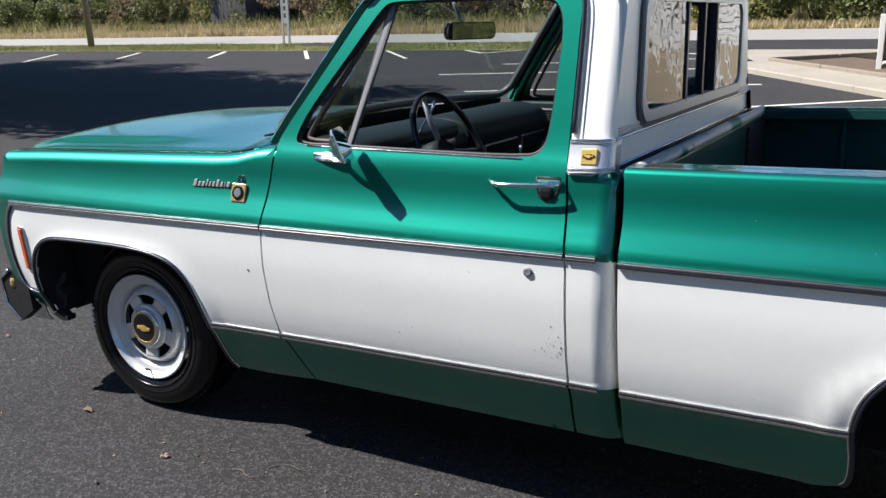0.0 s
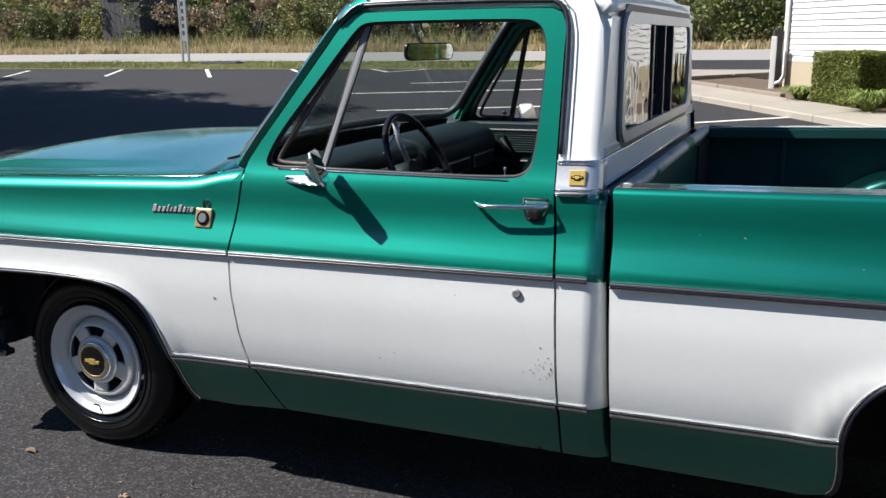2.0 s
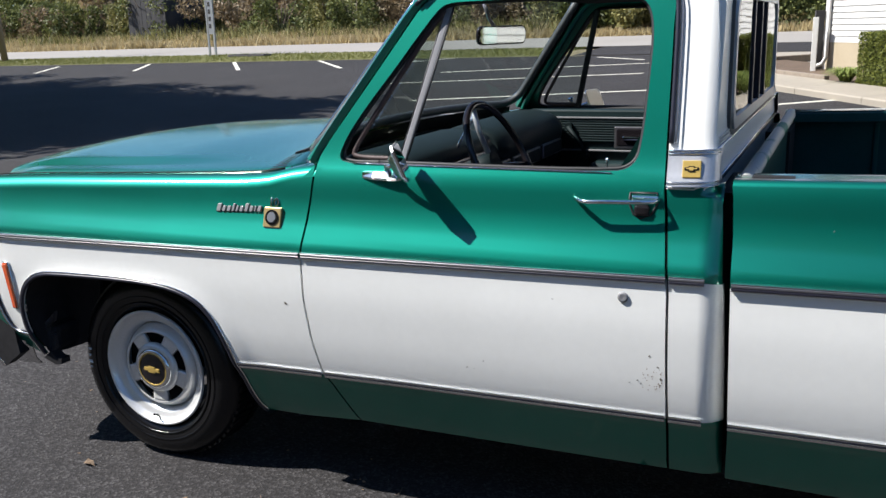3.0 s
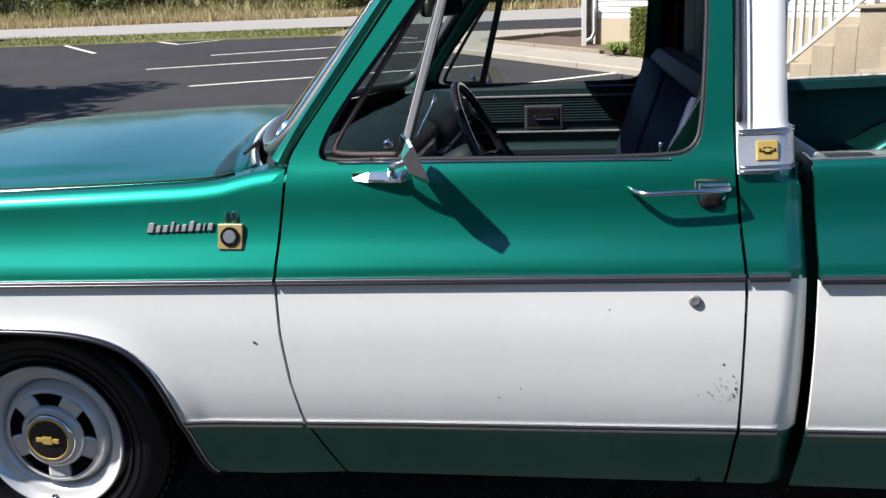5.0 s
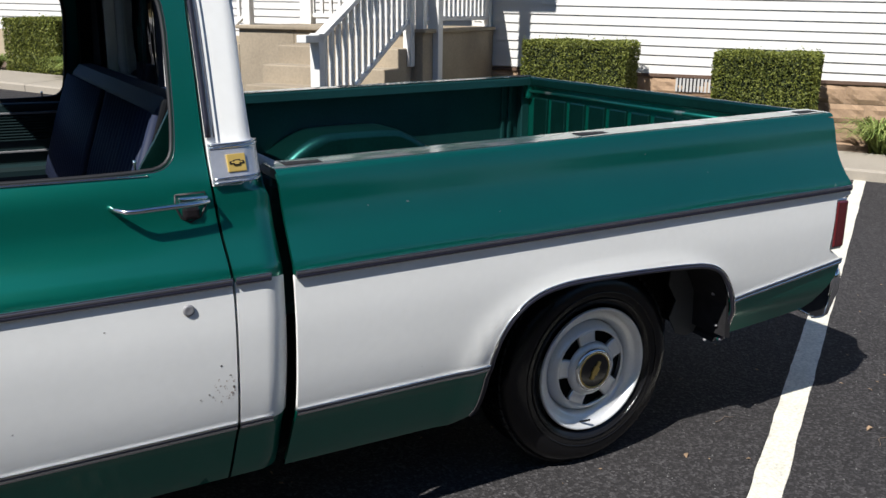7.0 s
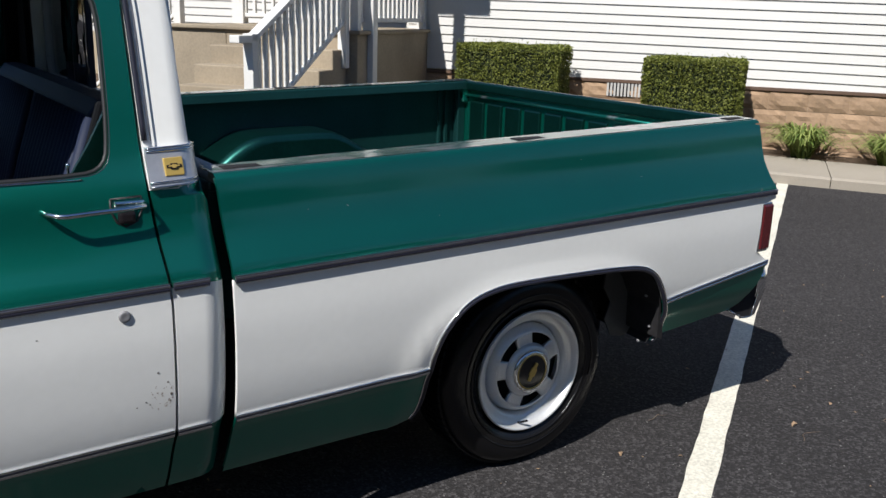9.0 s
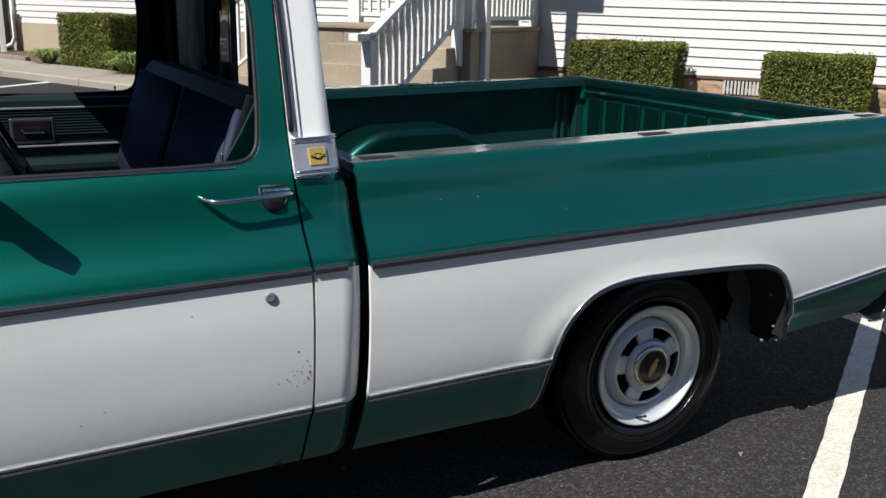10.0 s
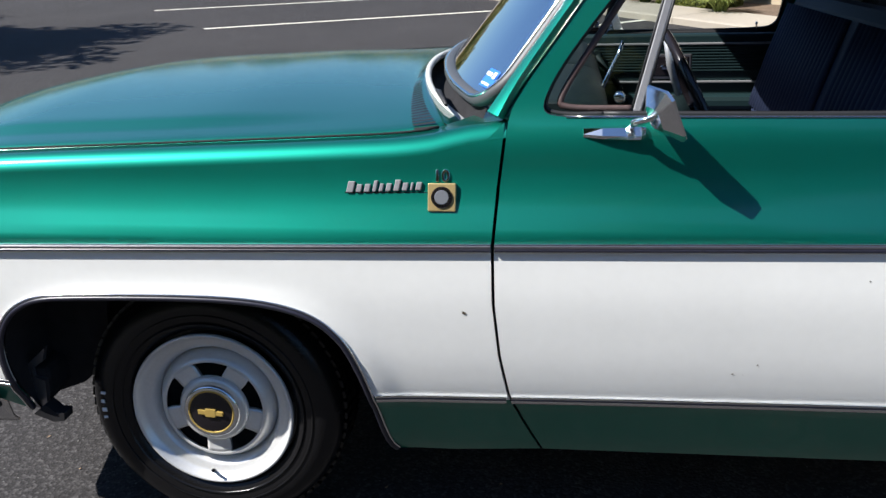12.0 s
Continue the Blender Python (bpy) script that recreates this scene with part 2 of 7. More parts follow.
rear_nt.links.new(wave_bump.outputs[0], rear_nt.nodes["Glossy BSDF"].inputs["Normal"])


# ---- building helpers ----
def finish(name, bm, mats, parent=None, label="", smooth=False):
    me = bpy.data.meshes.new(name)
    bm.to_mesh(me)
    bm.free()
    for m in mats if isinstance(mats, (list, tuple)) else [mats]:
        me.materials.append(m)
    if smooth:
        me.shade_smooth()
    ob = new(name, me)
    if parent is not None:
        ob.parent = parent
    if label:
        ob["label"] = label
    return ob


def part(name, bm, mats, parent, label="", smooth=False):
    """One mesh under a thing or under one of its parts."""
    return finish(name, bm, mats, parent, label, smooth)


def from_data(name, verts, faces, mats, parent=None, label="", smooth=False, index=None, normals=None):
    me = bpy.data.meshes.new(name)
    me.from_pydata([tuple(v) for v in verts], [], [tuple(f) for f in faces])
    for m in mats if isinstance(mats, (list, tuple)) else [mats]:
        me.materials.append(m)
    if index is not None:
        me.polygons.foreach_set("material_index", index)
    if smooth or normals is not None:
        me.shade_smooth()
    if normals is not None:
        me.normals_split_custom_set_from_vertices([tuple(n) for n in normals])
    me.update()
    ob = new(name, me)
    if parent is not None:
        ob.parent = parent
    if label:
        ob["label"] = label
    return ob


def thing(name, label, category, at=(0, 0, 0), group="", kind=""):
    ob = new(name)
    ob.location = at
    ob.empty_display_size = 0.1
    return tagged(ob, label, category, group, kind)


def add_box(bm, lo, hi, bevel=0.0, m=None):
    r = bmesh.ops.create_cube(bm, size=1.0)
    vs = r["verts"]
    size, mid = Vector(hi) - Vector(lo), (Vector(hi) + Vector(lo)) / 2
    for v in vs:
        v.co = Vector((v.co.x * size.x, v.co.y * size.y, v.co.z * size.z)) + mid
    if bevel:
        es = list({e for v in vs for e in v.link_edges})
        vs = bmesh.ops.bevel(bm, geom=es, offset=bevel, segments=2, affect="EDGES", profile=0.5)["verts"]
    if m is not None:
        bmesh.ops.transform(bm, matrix=m, verts=vs)
    return vs


def box(lo, hi, bevel=0.0, m=None):
    bm = bmesh.new()
    add_box(bm, lo, hi, bevel, m)
    return bm


def add_tube(bm, pts, radius, sides=8, caps=True):
    """A round bar along points; radius is one number or one for each point."""
    pts = [Vector(p) for p in pts]
    rad = radius if isinstance(radius, (list, tuple)) else [radius] * len(pts)
    rings, up = [], None
    for i, p in enumerate(pts):
        a = pts[min(i + 1, len(pts) - 1)] - pts[max(i - 1, 0)]
        a.normalize()
        if up is None:
            up = a.orthogonal().normalized()
        up = (up - a * up.dot(a)).normalized()
        side = a.cross(up)
        rings.append([bm.verts.new(p + rad[i] * (math.cos(k * math.tau / sides) * up + math.sin(k * math.tau / sides) * side)) for k in range(sides)])
    for r0, r1 in zip(rings, rings[1:]):
        for k in range(sides):
            bm.faces.new((r0[k], r0[(k + 1) % sides], r1[(k + 1) % sides], r1[k])).smooth = True
    if caps:
        bm.faces.new(list(reversed(rings[0])))
        bm.faces.new(rings[-1])


def tube(pts, radius, sides=8):
    bm = bmesh.new()
    add_tube(bm, pts, radius, sides)
    return bm


def spin(profile, segments=48, axis_y=0.0, centre=(0, 0, 0)):
    """Turns a profile of (radius, y) about the y axis."""
    bm = bmesh.new()
    rings = []
    for k in range(segments):
        a = k * math.tau / segments
        rings.append([bm.verts.new((centre[0] + r * math.cos(a), centre[1] + y, centre[2] + r * math.sin(a))) for r, y in profile])
    for k in range(segments):
        r0, r1 = rings[k], rings[(k + 1) % segments]
        for i in range(len(profile) - 1):
            f = bm.faces.new((r0[i], r0[i + 1], r1[i + 1], r1[i]))
            f.smooth = True
    bmesh.ops.remove_doubles(bm, verts=bm.verts, dist=1e-5)
    bmesh.ops.recalc_face_normals(bm, faces=bm.faces)
    return bm


def lerp_table(table):
    xs, ys = [p[0] for p in table], [p[1] for p in table]
    return lambda v: float(np.interp(v, xs, ys))


def soft_table(table):
    """A smooth curve through rising points (monotone cubic)."""
    xs = np.array([p[0] for p in table], float)
    ys = np.array([p[1] for p in table], float)
    d = np.diff(ys) / np.diff(xs)
    m = np.r_[d[0], (d[1:] + d[:-1]) / 2, d[-1]]
    for i in range(len(d)):
        if d[i] == 0:
            m[i] = m[i + 1] = 0
    for i in range(1, len(d)):
        if d[i] * d[i - 1] <= 0:
            m[i] = 0

    def curve(v):
        v = min(max(v, xs[0]), xs[-1])
        i = min(int(np.searchsorted(xs, v, "right")) - 1, len(d) - 1)
        h = xs[i + 1] - xs[i]
        t = (v - xs[i]) / h
        return float((1 + 2 * t) * (1 - t) ** 2 * ys[i] + t * (1 - t) ** 2 * h * m[i] + t * t * (3 - 2 * t) * ys[i + 1] + t * t * (t - 1) * h * m[i + 1])

    return curve

# ---- ground, lot, road ----
def ground_z(y):
    """The lot lies level round the truck and climbs gently away from it."""
    return 0.0 if y < 1 else (0.04 * (y - 1) ** 2 / 8 if y < 5 else 0.04 * (y - 3))


def sheet(name, x_low, x_high, y0, y1, lift, mat, label, category, step=0.5, cells=1):
    """A strip of ground between two edges that may change with y."""
    marks = [y0, *(0.9 + step * k for k in range(10)), y1]
    ys = sorted({round(min(max(y, y0), y1), 4) for y in marks})
    verts, faces = [], []
    for y in ys:
        a, b = x_low(y), x_high(y)
        verts += [(a + (b - a) * k / cells, y, ground_z(y) + lift) for k in range(cells + 1)]
    w = cells + 1
    for r in range(len(ys) - 1):
        faces += [(r * w + k, r * w + k + 1, (r + 1) * w + k + 1, (r + 1) * w + k) for k in range(cells)]
    ob = from_data(name, verts, faces, mat)
    return tagged(ob, label, category, kind="structure")


N_DIR, D_DIR = Vector((0.8, 0.6, 0)), Vector((-0.6, 0.8, 0))  # into the building, and along its wall


def at_wall(n, s, z=0.0):
    p = N_DIR * n + D_DIR * s
    return Vector((p.x, p.y, z))


CURB = 8.5


def lot_right(y):
    return (CURB + 0.02 - 0.6 * y) / 0.8 if y < 13.2 else (0.75 - (y - 13.2) * 0.4)


sheet("ground", lambda y: -900, lambda y: 900, -900, 900, -0.06, FIELD, "dry tan field ground round the car park", "ground", step=0.5, cells=1)
sheet("parking_lot", lambda y: -90, lot_right, -60, 13.2, 0.0, ASPHALT, "dark asphalt car park with fine stone chips", "parking lot")
sheet("grass_verge", lambda y: -90, lambda y: -4.5 if y < 24 else -6.5, 20.8, 24.2, 0.01, LAWN, "thin yellow-green grass strip beside the car park", "grass")
sheet("road", lambda y: -400, lambda y: 200, 24.2, 29.6, 0.02, ROAD, "pale grey road passing in front of the woods", "road")
sheet("driveway_asphalt", lambda y: -4.5, lambda y: 60, 20.8, 24.2, 0.012, ASPHALT, "dark asphalt drive joining the road", "road")
sheet("driveway_concrete", lambda y: 0.75 - max(0, y - 13.2) * 0.4, lambda y: 60, 16.0, 20.8, 0.005, CONCRETE, "pale concrete drive beside the building", "driveway")
sheet("parking_lot_far", lambda y: -90, lot_right, 13.2, 20.8, 0.0, ASPHALT, "dark asphalt car park beside the drive", "parking lot")

# ---- the pickup truck ----
WIDE = 2.0  # across the side mouldings
truck = thing("pickup_truck", "green and white two-tone pickup truck parked on asphalt", "pickup truck")


def z_mould(x):
    """Height of the upper side moulding: the body sits nose-down by a degree."""
    return 0.808 + 0.0178 * (x + 0.42) - (0.006 if x > 1.9 else 0.0)


side_depth = soft_table([(-0.63, 0.182), (-0.58, 0.136), (-0.54, 0.110), (-0.5, 0.090), (-0.44, 0.065), (-0.40, 0.047), (-0.385, 0.037), (-0.37, 0.031), (-0.3, 0.0155), (-0.2, 0.004), (-0.1, -0.001), (-0.02, 0.0),
                         (0.014, 0.0), (0.03, 0.004), (0.06, 0.018), (0.09, 0.032), (0.12, 0.043), (0.15, 0.051), (0.18, 0.056), (0.21, 0.061), (0.235, 0.068), (0.26, 0.078),
                         (0.29, 0.0885), (0.4, 0.118), (0.55, 0.156), (0.75, 0.206)])
FRONT_ARCH = (0.0, 0.33, 0.46, 0.37)
REAR_ARCH = (2.94, 0.33, 0.50, 0.38)


def side_y(x, z):
    y = side_depth(z - z_mould(x))
    for cx, cz, rx, rz in (FRONT_ARCH, REAR_ARCH):  # the lip flares a little round each wheel opening
        d = ((abs(x - cx) / rx) ** 3 + (max(z - cz, 0) / rz) ** 3) ** (1 / 3) - 1
        if z < z_mould(x) - 0.03:
            y -= 0.007 * math.exp(-((d / 0.09) ** 2)) * min(1, (z_mould(x) - 0.03 - z) / 0.08)
    if x < -0.45:
        y += 0.35 * (x + 0.45) ** 2
    return y


def dense(points, step=0.02):
    out = []
    for a, b in zip(points, points[1:] + points[:1]):
        n = max(1, int(math.hypot(b[0] - a[0], b[1] - a[1]) / step))
        out += [(a[0] + (b[0] - a[0]) * k / n, a[1] + (b[1] - a[1]) * k / n) for k in range(n)]
    return out


def smooth_line(points, rounds=2):
    """Corner cutting of an open line that keeps its ends."""
    for _ in range(rounds):
        out = [points[0]]
        for a, b in zip(points, points[1:]):
            out += [(a[0] * 0.75 + b[0] * 0.25, a[1] * 0.75 + b[1] * 0.25), (a[0] * 0.25 + b[0] * 0.75, a[1] * 0.25 + b[1] * 0.75)]
        points = out + [points[-1]]
    return points


def inside(p, poly):
    hit, n = False, len(poly)
    for i in range(n):
        (x0, y0), (x1, y1) = poly[i], poly[i - 1]
        if (y0 > p[1]) != (y1 > p[1]) and p[0] < (x1 - x0) * (p[1] - y0) / (y1 - y0) + x0:
            hit = not hit
    return hit


def skin(regions, depth, far=False, step=0.035, flange=0.025, lift=0.0):
    """Curved sheet metal: each region is (outline in x and z, holes, material index). Gives verts, faces, indices and normals."""
    from mathutils.geometry import delaunay_2d_cdt
    V, F, I, N = [], [], [], []

    def put(x, y, z, n):
        V.append((x, WIDE - y, z) if far else (x, y, z))
        N.append((n[0], -n[1], n[2]) if far else n)
        return len(V) - 1

    for outline, holes, index in regions:
        loops = [dense(outline)] + [dense(h) for h in holes]
        pts, edges = [], []
        for lp in loops:
            k0 = len(pts)
            pts += [Vector(p) for p in lp]
            edges += [(k0 + k, k0 + (k + 1) % len(lp)) for k in range(len(lp))]
        xs, zs = [p[0] for p in loops[0]], [p[1] for p in loops[0]]
        for gx in np.arange(min(xs), max(xs), step):
            for gz_ in np.arange(min(zs), max(zs), step * 0.6):
                p = (float(gx), float(gz_))
                if inside(p, loops[0]) and not any(inside(p, h) for h in loops[1:]):
                    if min((q[0] - gx) ** 2 + (q[1] - gz_) ** 2 for lp in loops for q in lp) > 0.012 ** 2:
                        pts.append(Vector(p))
        cv, _, cf, _, _, _ = delaunay_2d_cdt(pts, edges, [], 0, 1e-6)
        base = []
        for p in cv:
            x, z = p
            y = depth(x, z) - lift
            gx_ = (depth(x + 0.004, z) - depth(x - 0.004, z)) / 0.008
            gz2 = (depth(x, z + 0.004) - depth(x, z - 0.004)) / 0.008
            n = Vector((gx_, -1, gz2)).normalized()
            base.append(put(x, y, z, tuple(n)))
        for f in cf:
            c = sum((cv[i] for i in f), Vector((0, 0))) / len(f)
            if not inside(c, loops[0]) or any(inside(c, h) for h in loops[1:]):
                continue
            a, b, c3 = (cv[i] for i in f[:3])
            ccw = (b - a).cross(c3 - a) > 0
            f = [base[i] for i in f]
            F.append(f if ccw != far else list(reversed(f)))
            I.append(index)
        for lp in loops:
            ring0, ring1 = [], []
            for k, p in enumerate(lp):
                q0, q1 = Vector(lp[k - 1]), Vector(lp[(k + 1) % len(lp)])
                t = (q1 - q0).normalized()
                n = (t.y, 0, -t.x)
                y = depth(*p) - lift
                ring0.append(put(p[0], y, p[1], n))
                ring1.append(put(p[0], y + flange, p[1], n))
            for k in range(len(lp)):
                q = (k + 1) % len(lp)
                F.append((ring0[k], ring1[k], ring1[q], ring0[q]))
                I.append(index)
    return V, F, I, N


def panel(name, regions, mats, parent, label="", far=False, depth=side_y, **kw):
    V, F, I, N = skin(regions, depth, far, **kw)
    return from_data(name, V, F, mats, parent, label, index=I, normals=N)


def side_strip(name, x0, x1, zc, half, mats, parent, label="", far=False, proud=0.006, bands=((-1, 1, 0),), step=0.05):
    """A moulding that follows the body side: bands are (low, high, material index) across its width."""
    n = max(2, int((x1 - x0) / step))
    V, F, I = [], [], []
    for lo, hi, index in bands:
        k0 = len(V)
        prof = [(lo, 0.0), (lo, proud * 0.8), (lo + (hi - lo) * 0.25, proud), (hi - (hi - lo) * 0.25, proud), (hi, proud * 0.8), (hi, 0.0)]
        for i in range(n + 1):
            x = x0 + (x1 - x0) * i / n
            for w, p in prof:
                z = zc(x) + w * half
                y = side_y(x, z) - p
                V.append((x, WIDE - y if far else y, z))
        m = len(prof)
        for i in range(n):
            for k in range(m - 1):
                a = k0 + i * m + k
                q = (a, a + m, a + m + 1, a + 1)
                F.append(q if not far else q[::-1])
                I.append(index)
        for i in (0, n):
            q = [k0 + i * m + k for k in range(m)]
            F.append(q)
            I.append(index)
    return from_data(name, V, F, mats, parent, label, index=I)


def path_trim(name, pts, half, proud, mat, parent, label="", far=False):
    """A bright lip along an outline of the body side."""
    bm = bmesh.new()
    add_tube(bm, [(x, (WIDE - side_y(x, z) + proud) if far else side_y(x, z) - proud, z) for x, z in pts], half, 6)
    return part(name, bm, mat, parent, label)


def z_low(x):
    return 0.447 + (x - 0.45) * 0.026 if x < 1.0 else 0.4613 + (x - 1.0) * 0.016


# outlines shared by neighbouring panels, low end first
GAP_FRONT = [(0.832, 0.281), (0.785, 0.395), (0.758, 0.469), (0.739, 0.574), (0.727, 0.70), (0.726, 0.827), (0.736, 0.95), (0.747, 1.04), (0.752, 1.085)]
GAP_REAR = [(1.775, 0.291), (1.783, 0.477), (1.781, 0.648), (1.780, 0.81), (1.776, 0.86), (1.766, 0.957), (1.757, 1.06), (1.753, 1.16), (1.752, 1.30), (1.750, 1.44)]
CAB_REAR = [(1.910, 0.291), (1.916, 0.468), (1.914, 0.646), (1.908, 0.81), (1.904, 0.86), (1.895, 0.98), (1.889, 1.075)]
BED_FRONT = [(1.922, 0.291), (1.931, 0.468), (1.929, 0.66), (1.926, 0.82), (1.925, 0.85), (1.922, 0.953), (1.916, 1.05), (1.912, 1.075)]
fender_top = soft_table([(-0.66, 0.988), (-0.43, 1.001), (0.0, 1.018), (0.39, 1.034), (0.53, 1.041), (0.60, 1.050), (0.66, 1.068), (0.76, 1.085)])
bed_top = lerp_table([(1.88, 1.072), (3.96, 1.122)])


def split(line, z_of, keep):
    """The part of a line below or above a height that depends on x."""
    out = []
    for a, b in zip(line, line[1:]):
        da, db = a[1] - z_of(a[0]), b[1] - z_of(b[0])
        if (da <= 0) == (keep == "low"):
            out.append(a)
        if (da <= 0) != (db <= 0):
            t = da / (da - db)
            out.append((a[0] + (b[0] - a[0]) * t, a[1] + (b[1] - a[1]) * t))
    a = line[-1]
    if (a[1] - z_of(a[0]) <= 0) == (keep == "low"):
        out.append(a)
    return out


def run(z_of, x0, x1, step=0.04):
    n = max(1, int(abs(x1 - x0) / step))
    return [(x0 + (x1 - x0) * k / n, z_of(x0 + (x1 - x0) * k / n)) for k in range(1, n)]


def band(left, right, z0=None, z1=None):
    """The outline between two edge lines and, where given, two height curves."""
    if z0:
        left, right = split(left, z0, "high"), split(right, z0, "high")
    if z1:
        left, right = split(left, z1, "low"), split(right, z1, "low")
    top = run(z1, left[-1][0], right[-1][0]) if z1 else []
    bottom = run(z0, right[0][0], left[0][0]) if z0 else []
    return left + top + right[::-1] + bottom


def shift(line, dx):
    return [(x + dx, z) for x, z in line]


GAP = 0.0035

# -- doors --
WIN = smooth_line([(0.95, 1.096), (0.862, 1.094), (0.822, 1.106), (0.842, 1.160), (0.880, 1.220), (0.935, 1.292), (0.988, 1.358), (1.05, 1.440), (1.105, 1.508), (1.13, 1.525), (1.19, 1.529),
                   (1.60, 1.529), (1.672, 1.521), (1.702, 1.46), (1.697, 1.30), (1.692, 1.19), (1.680, 1.112), (1.61, 1.094), (0.95, 1.096)], 2)[:-1]
DOOR_LEFT_UP = split(shift(GAP_FRONT, GAP), z_mould, "high") + [(0.764, 1.115), (0.80, 1.17), (0.872, 1.268), (0.965, 1.395), (1.045, 1.505), (1.085, 1.545), (1.13, 1.556)]
DOOR_RIGHT_UP = split(shift(GAP_REAR, -GAP), z_mould, "high") + [(1.748, 1.505), (1.732, 1.542), (1.70, 1.556)]


def build_door(far):
    door = panel("door", [
        (DOOR_LEFT_UP + DOOR_RIGHT_UP[::-1] + run(z_mould, DOOR_RIGHT_UP[0][0], DOOR_LEFT_UP[0][0]), [WIN], 0),
        (band(shift(GAP_FRONT, GAP), shift(GAP_REAR, -GAP), z_low, z_mould), [], 1),
        (band(shift(GAP_FRONT, GAP), shift(GAP_REAR, -GAP), None, z_low), [], 0)],
        [GREEN, WHITE], truck, "green over white door with an open window" if not far else "", far)
    side_strip("side_moulding", 0.731, 1.774, z_mould, 0.0135, [TRIM_BLACK, TRIM_BRIGHT, GREY_TRIM], door, "black strip between two bright lines", far, 0.0075, ((-0.5, -0.28, 1), (-0.28, 0.16, 0), (0.16, 0.8, 2), (0.8, 1.0, 1)))
    side_strip("lower_moulding", 0.764, 1.777, z_low, 0.0105, [TRIM_BRIGHT, TRIM_BLACK], door, "bright strip with a dark line", far, 0.006, ((-1, -0.1, 0), (-0.1, 0.35, 1), (0.35, 1, 0)))
    flip = (lambda y: WIDE - y) if far else (lambda y: y)

    def pt(x, z, inn=0.0):
        return (x, flip(side_y(x, z) + inn), z)

    ring = WIN + [WIN[0]]
    bm = bmesh.new()
    add_tube(bm, [pt(x, z, 0.002) for x, z in ring], 0.0018, 6)
    part("window_trim", bm, TRIM_BLACK, door, "thin dark trim round the window")
    bm = bmesh.new()
    add_tube(bm, [pt(x, 1.0955, -0.002) for x in np.linspace(0.875, 1.62, 14)], 0.0016, 6)
    part("sill_strip", bm, CHROME, door, "bright strip along the window sill")
    cx, cz = 1.3, 1.28
    inner = [(x + (cx - x) * 0.008, z + (cz - z) * 0.012) for x, z in ring]
    bm = bmesh.new()
    add_tube(bm, [pt(x, z, 0.018) for x, z in inner], 0.006, 6)
    part("window_seal", bm, SEAL, door)
    # quarter window: bar, rubber frame, pane, latch knob
    bar0, bar1 = (1.018, 1.092), (1.134, 1.522)
    bm = bmesh.new()
    a, b = Vector(pt(*bar0, 0.026)), Vector(pt(*bar1, 0.026))
    along = (b - a).normalized()
    wide = Vector((along.z, 0, -along.x)).normalized()
    deep = along.cross(wide)
    m = Matrix((wide, deep, along)).transposed().to_4x4()
    m.translation = a
    add_box(bm, (-0.009, -0.006, 0), (0.009, 0.012, (b - a).length), 0.003, m)
    part("quarter_window_bar", bm, SEAL if far else BAR_GREY, door, "dull grey window bar" if not far else "black window bar")
    for off in (-0.0105, 0.0105):
        edge_bm = bmesh.new()
        add_tube(edge_bm, [m @ Vector((off, -0.003, 0)), m @ Vector((off, -0.003, (b - a).length))], 0.003, 6)
        part("bar_edge", edge_bm, SEAL, door)
    tri = smooth_line([(1.010, 1.108), (0.872, 1.108), (0.857, 1.124), (0.925, 1.232), (0.998, 1.342), (1.072, 1.452), (1.118, 1.506)], 2)
    bm = bmesh.new()
    add_tube(bm, [pt(x, z, 0.022) for x, z in tri], 0.0075, 6)
    part("quarter_window_frame", bm, SEAL_PINK, door, "faded reddish rubber round the quarter window")
    tri_v = [pt(x, z, 0.026) for x, z in [(1.015, 1.106), (0.865, 1.112), (0.932, 1.24), (0.998, 1.342), (1.072, 1.452), (1.12, 1.506)]]
    g = from_data("quarter_window_pane", tri_v, [tuple(range(len(tri_v)))], GLASS, door)
    g.visible_shadow = False
    knob = spin([(0.0, -0.004), (0.010, -0.004), (0.013, 0.0), (0.013, 0.008), (0.008, 0.014), (0.0, 0.014)], 16)
    bmesh.ops.transform(knob, matrix=Matrix.Translation(pt(0.986, 1.128, 0.03)), verts=knob.verts)
    part("quarter_window_latch", knob, CHROME, door, "chrome latch knob")
    # beltline felt and lock plunger
    side_felt = bmesh.new()
    add_tube(side_felt, [pt(x, 1.087, 0.022) for x in np.linspace(0.87, 1.67, 12)], 0.012, 6)
    part("window_felt", side_felt, SEAL, door)
    bm = bmesh.new()
    p = Vector(pt(1.60, 1.095, 0.035))
    add_tube(bm, [p, p + Vector((0, 0, 0.022)), p + Vector((0, 0, 0.024)), p + Vector((0, 0, 0.032))], [0.003, 0.003, 0.0055, 0.004], 8)
    part("lock_plunger", bm, CHROME, door)
    # handle: bar standing off, thumb button housing
    handle = bmesh.new()
    hz = 1.033
    pts = [(1.528, hz + 0.002, 0.004), (1.536, hz, -0.018), (1.556, hz - 0.003, -0.036), (1.574, hz - 0.003, -0.042), (1.62, hz - 0.001, -0.042), (1.69, hz + 0.001, -0.040), (1.738, hz + 0.003, -0.034), (1.748, hz + 0.003, -0.004)]
    rings = []
    for x, z, out in pts:
        y = side_y(x, z) + out
        rings.append([handle.verts.new((x, flip(y + dy), z + dz)) for dy, dz in ((-0.004, -0.005), (-0.006, 0.0), (-0.004, 0.005), (0.005, 0.006), (0.006, 0.0), (0.005, -0.005))])
    for r0, r1 in zip(rings, rings[1:]):
        for k in range(6):
            handle.faces.new((r0[k], r0[(k + 1) % 6], r1[(k + 1) % 6], r1[k])).smooth = True
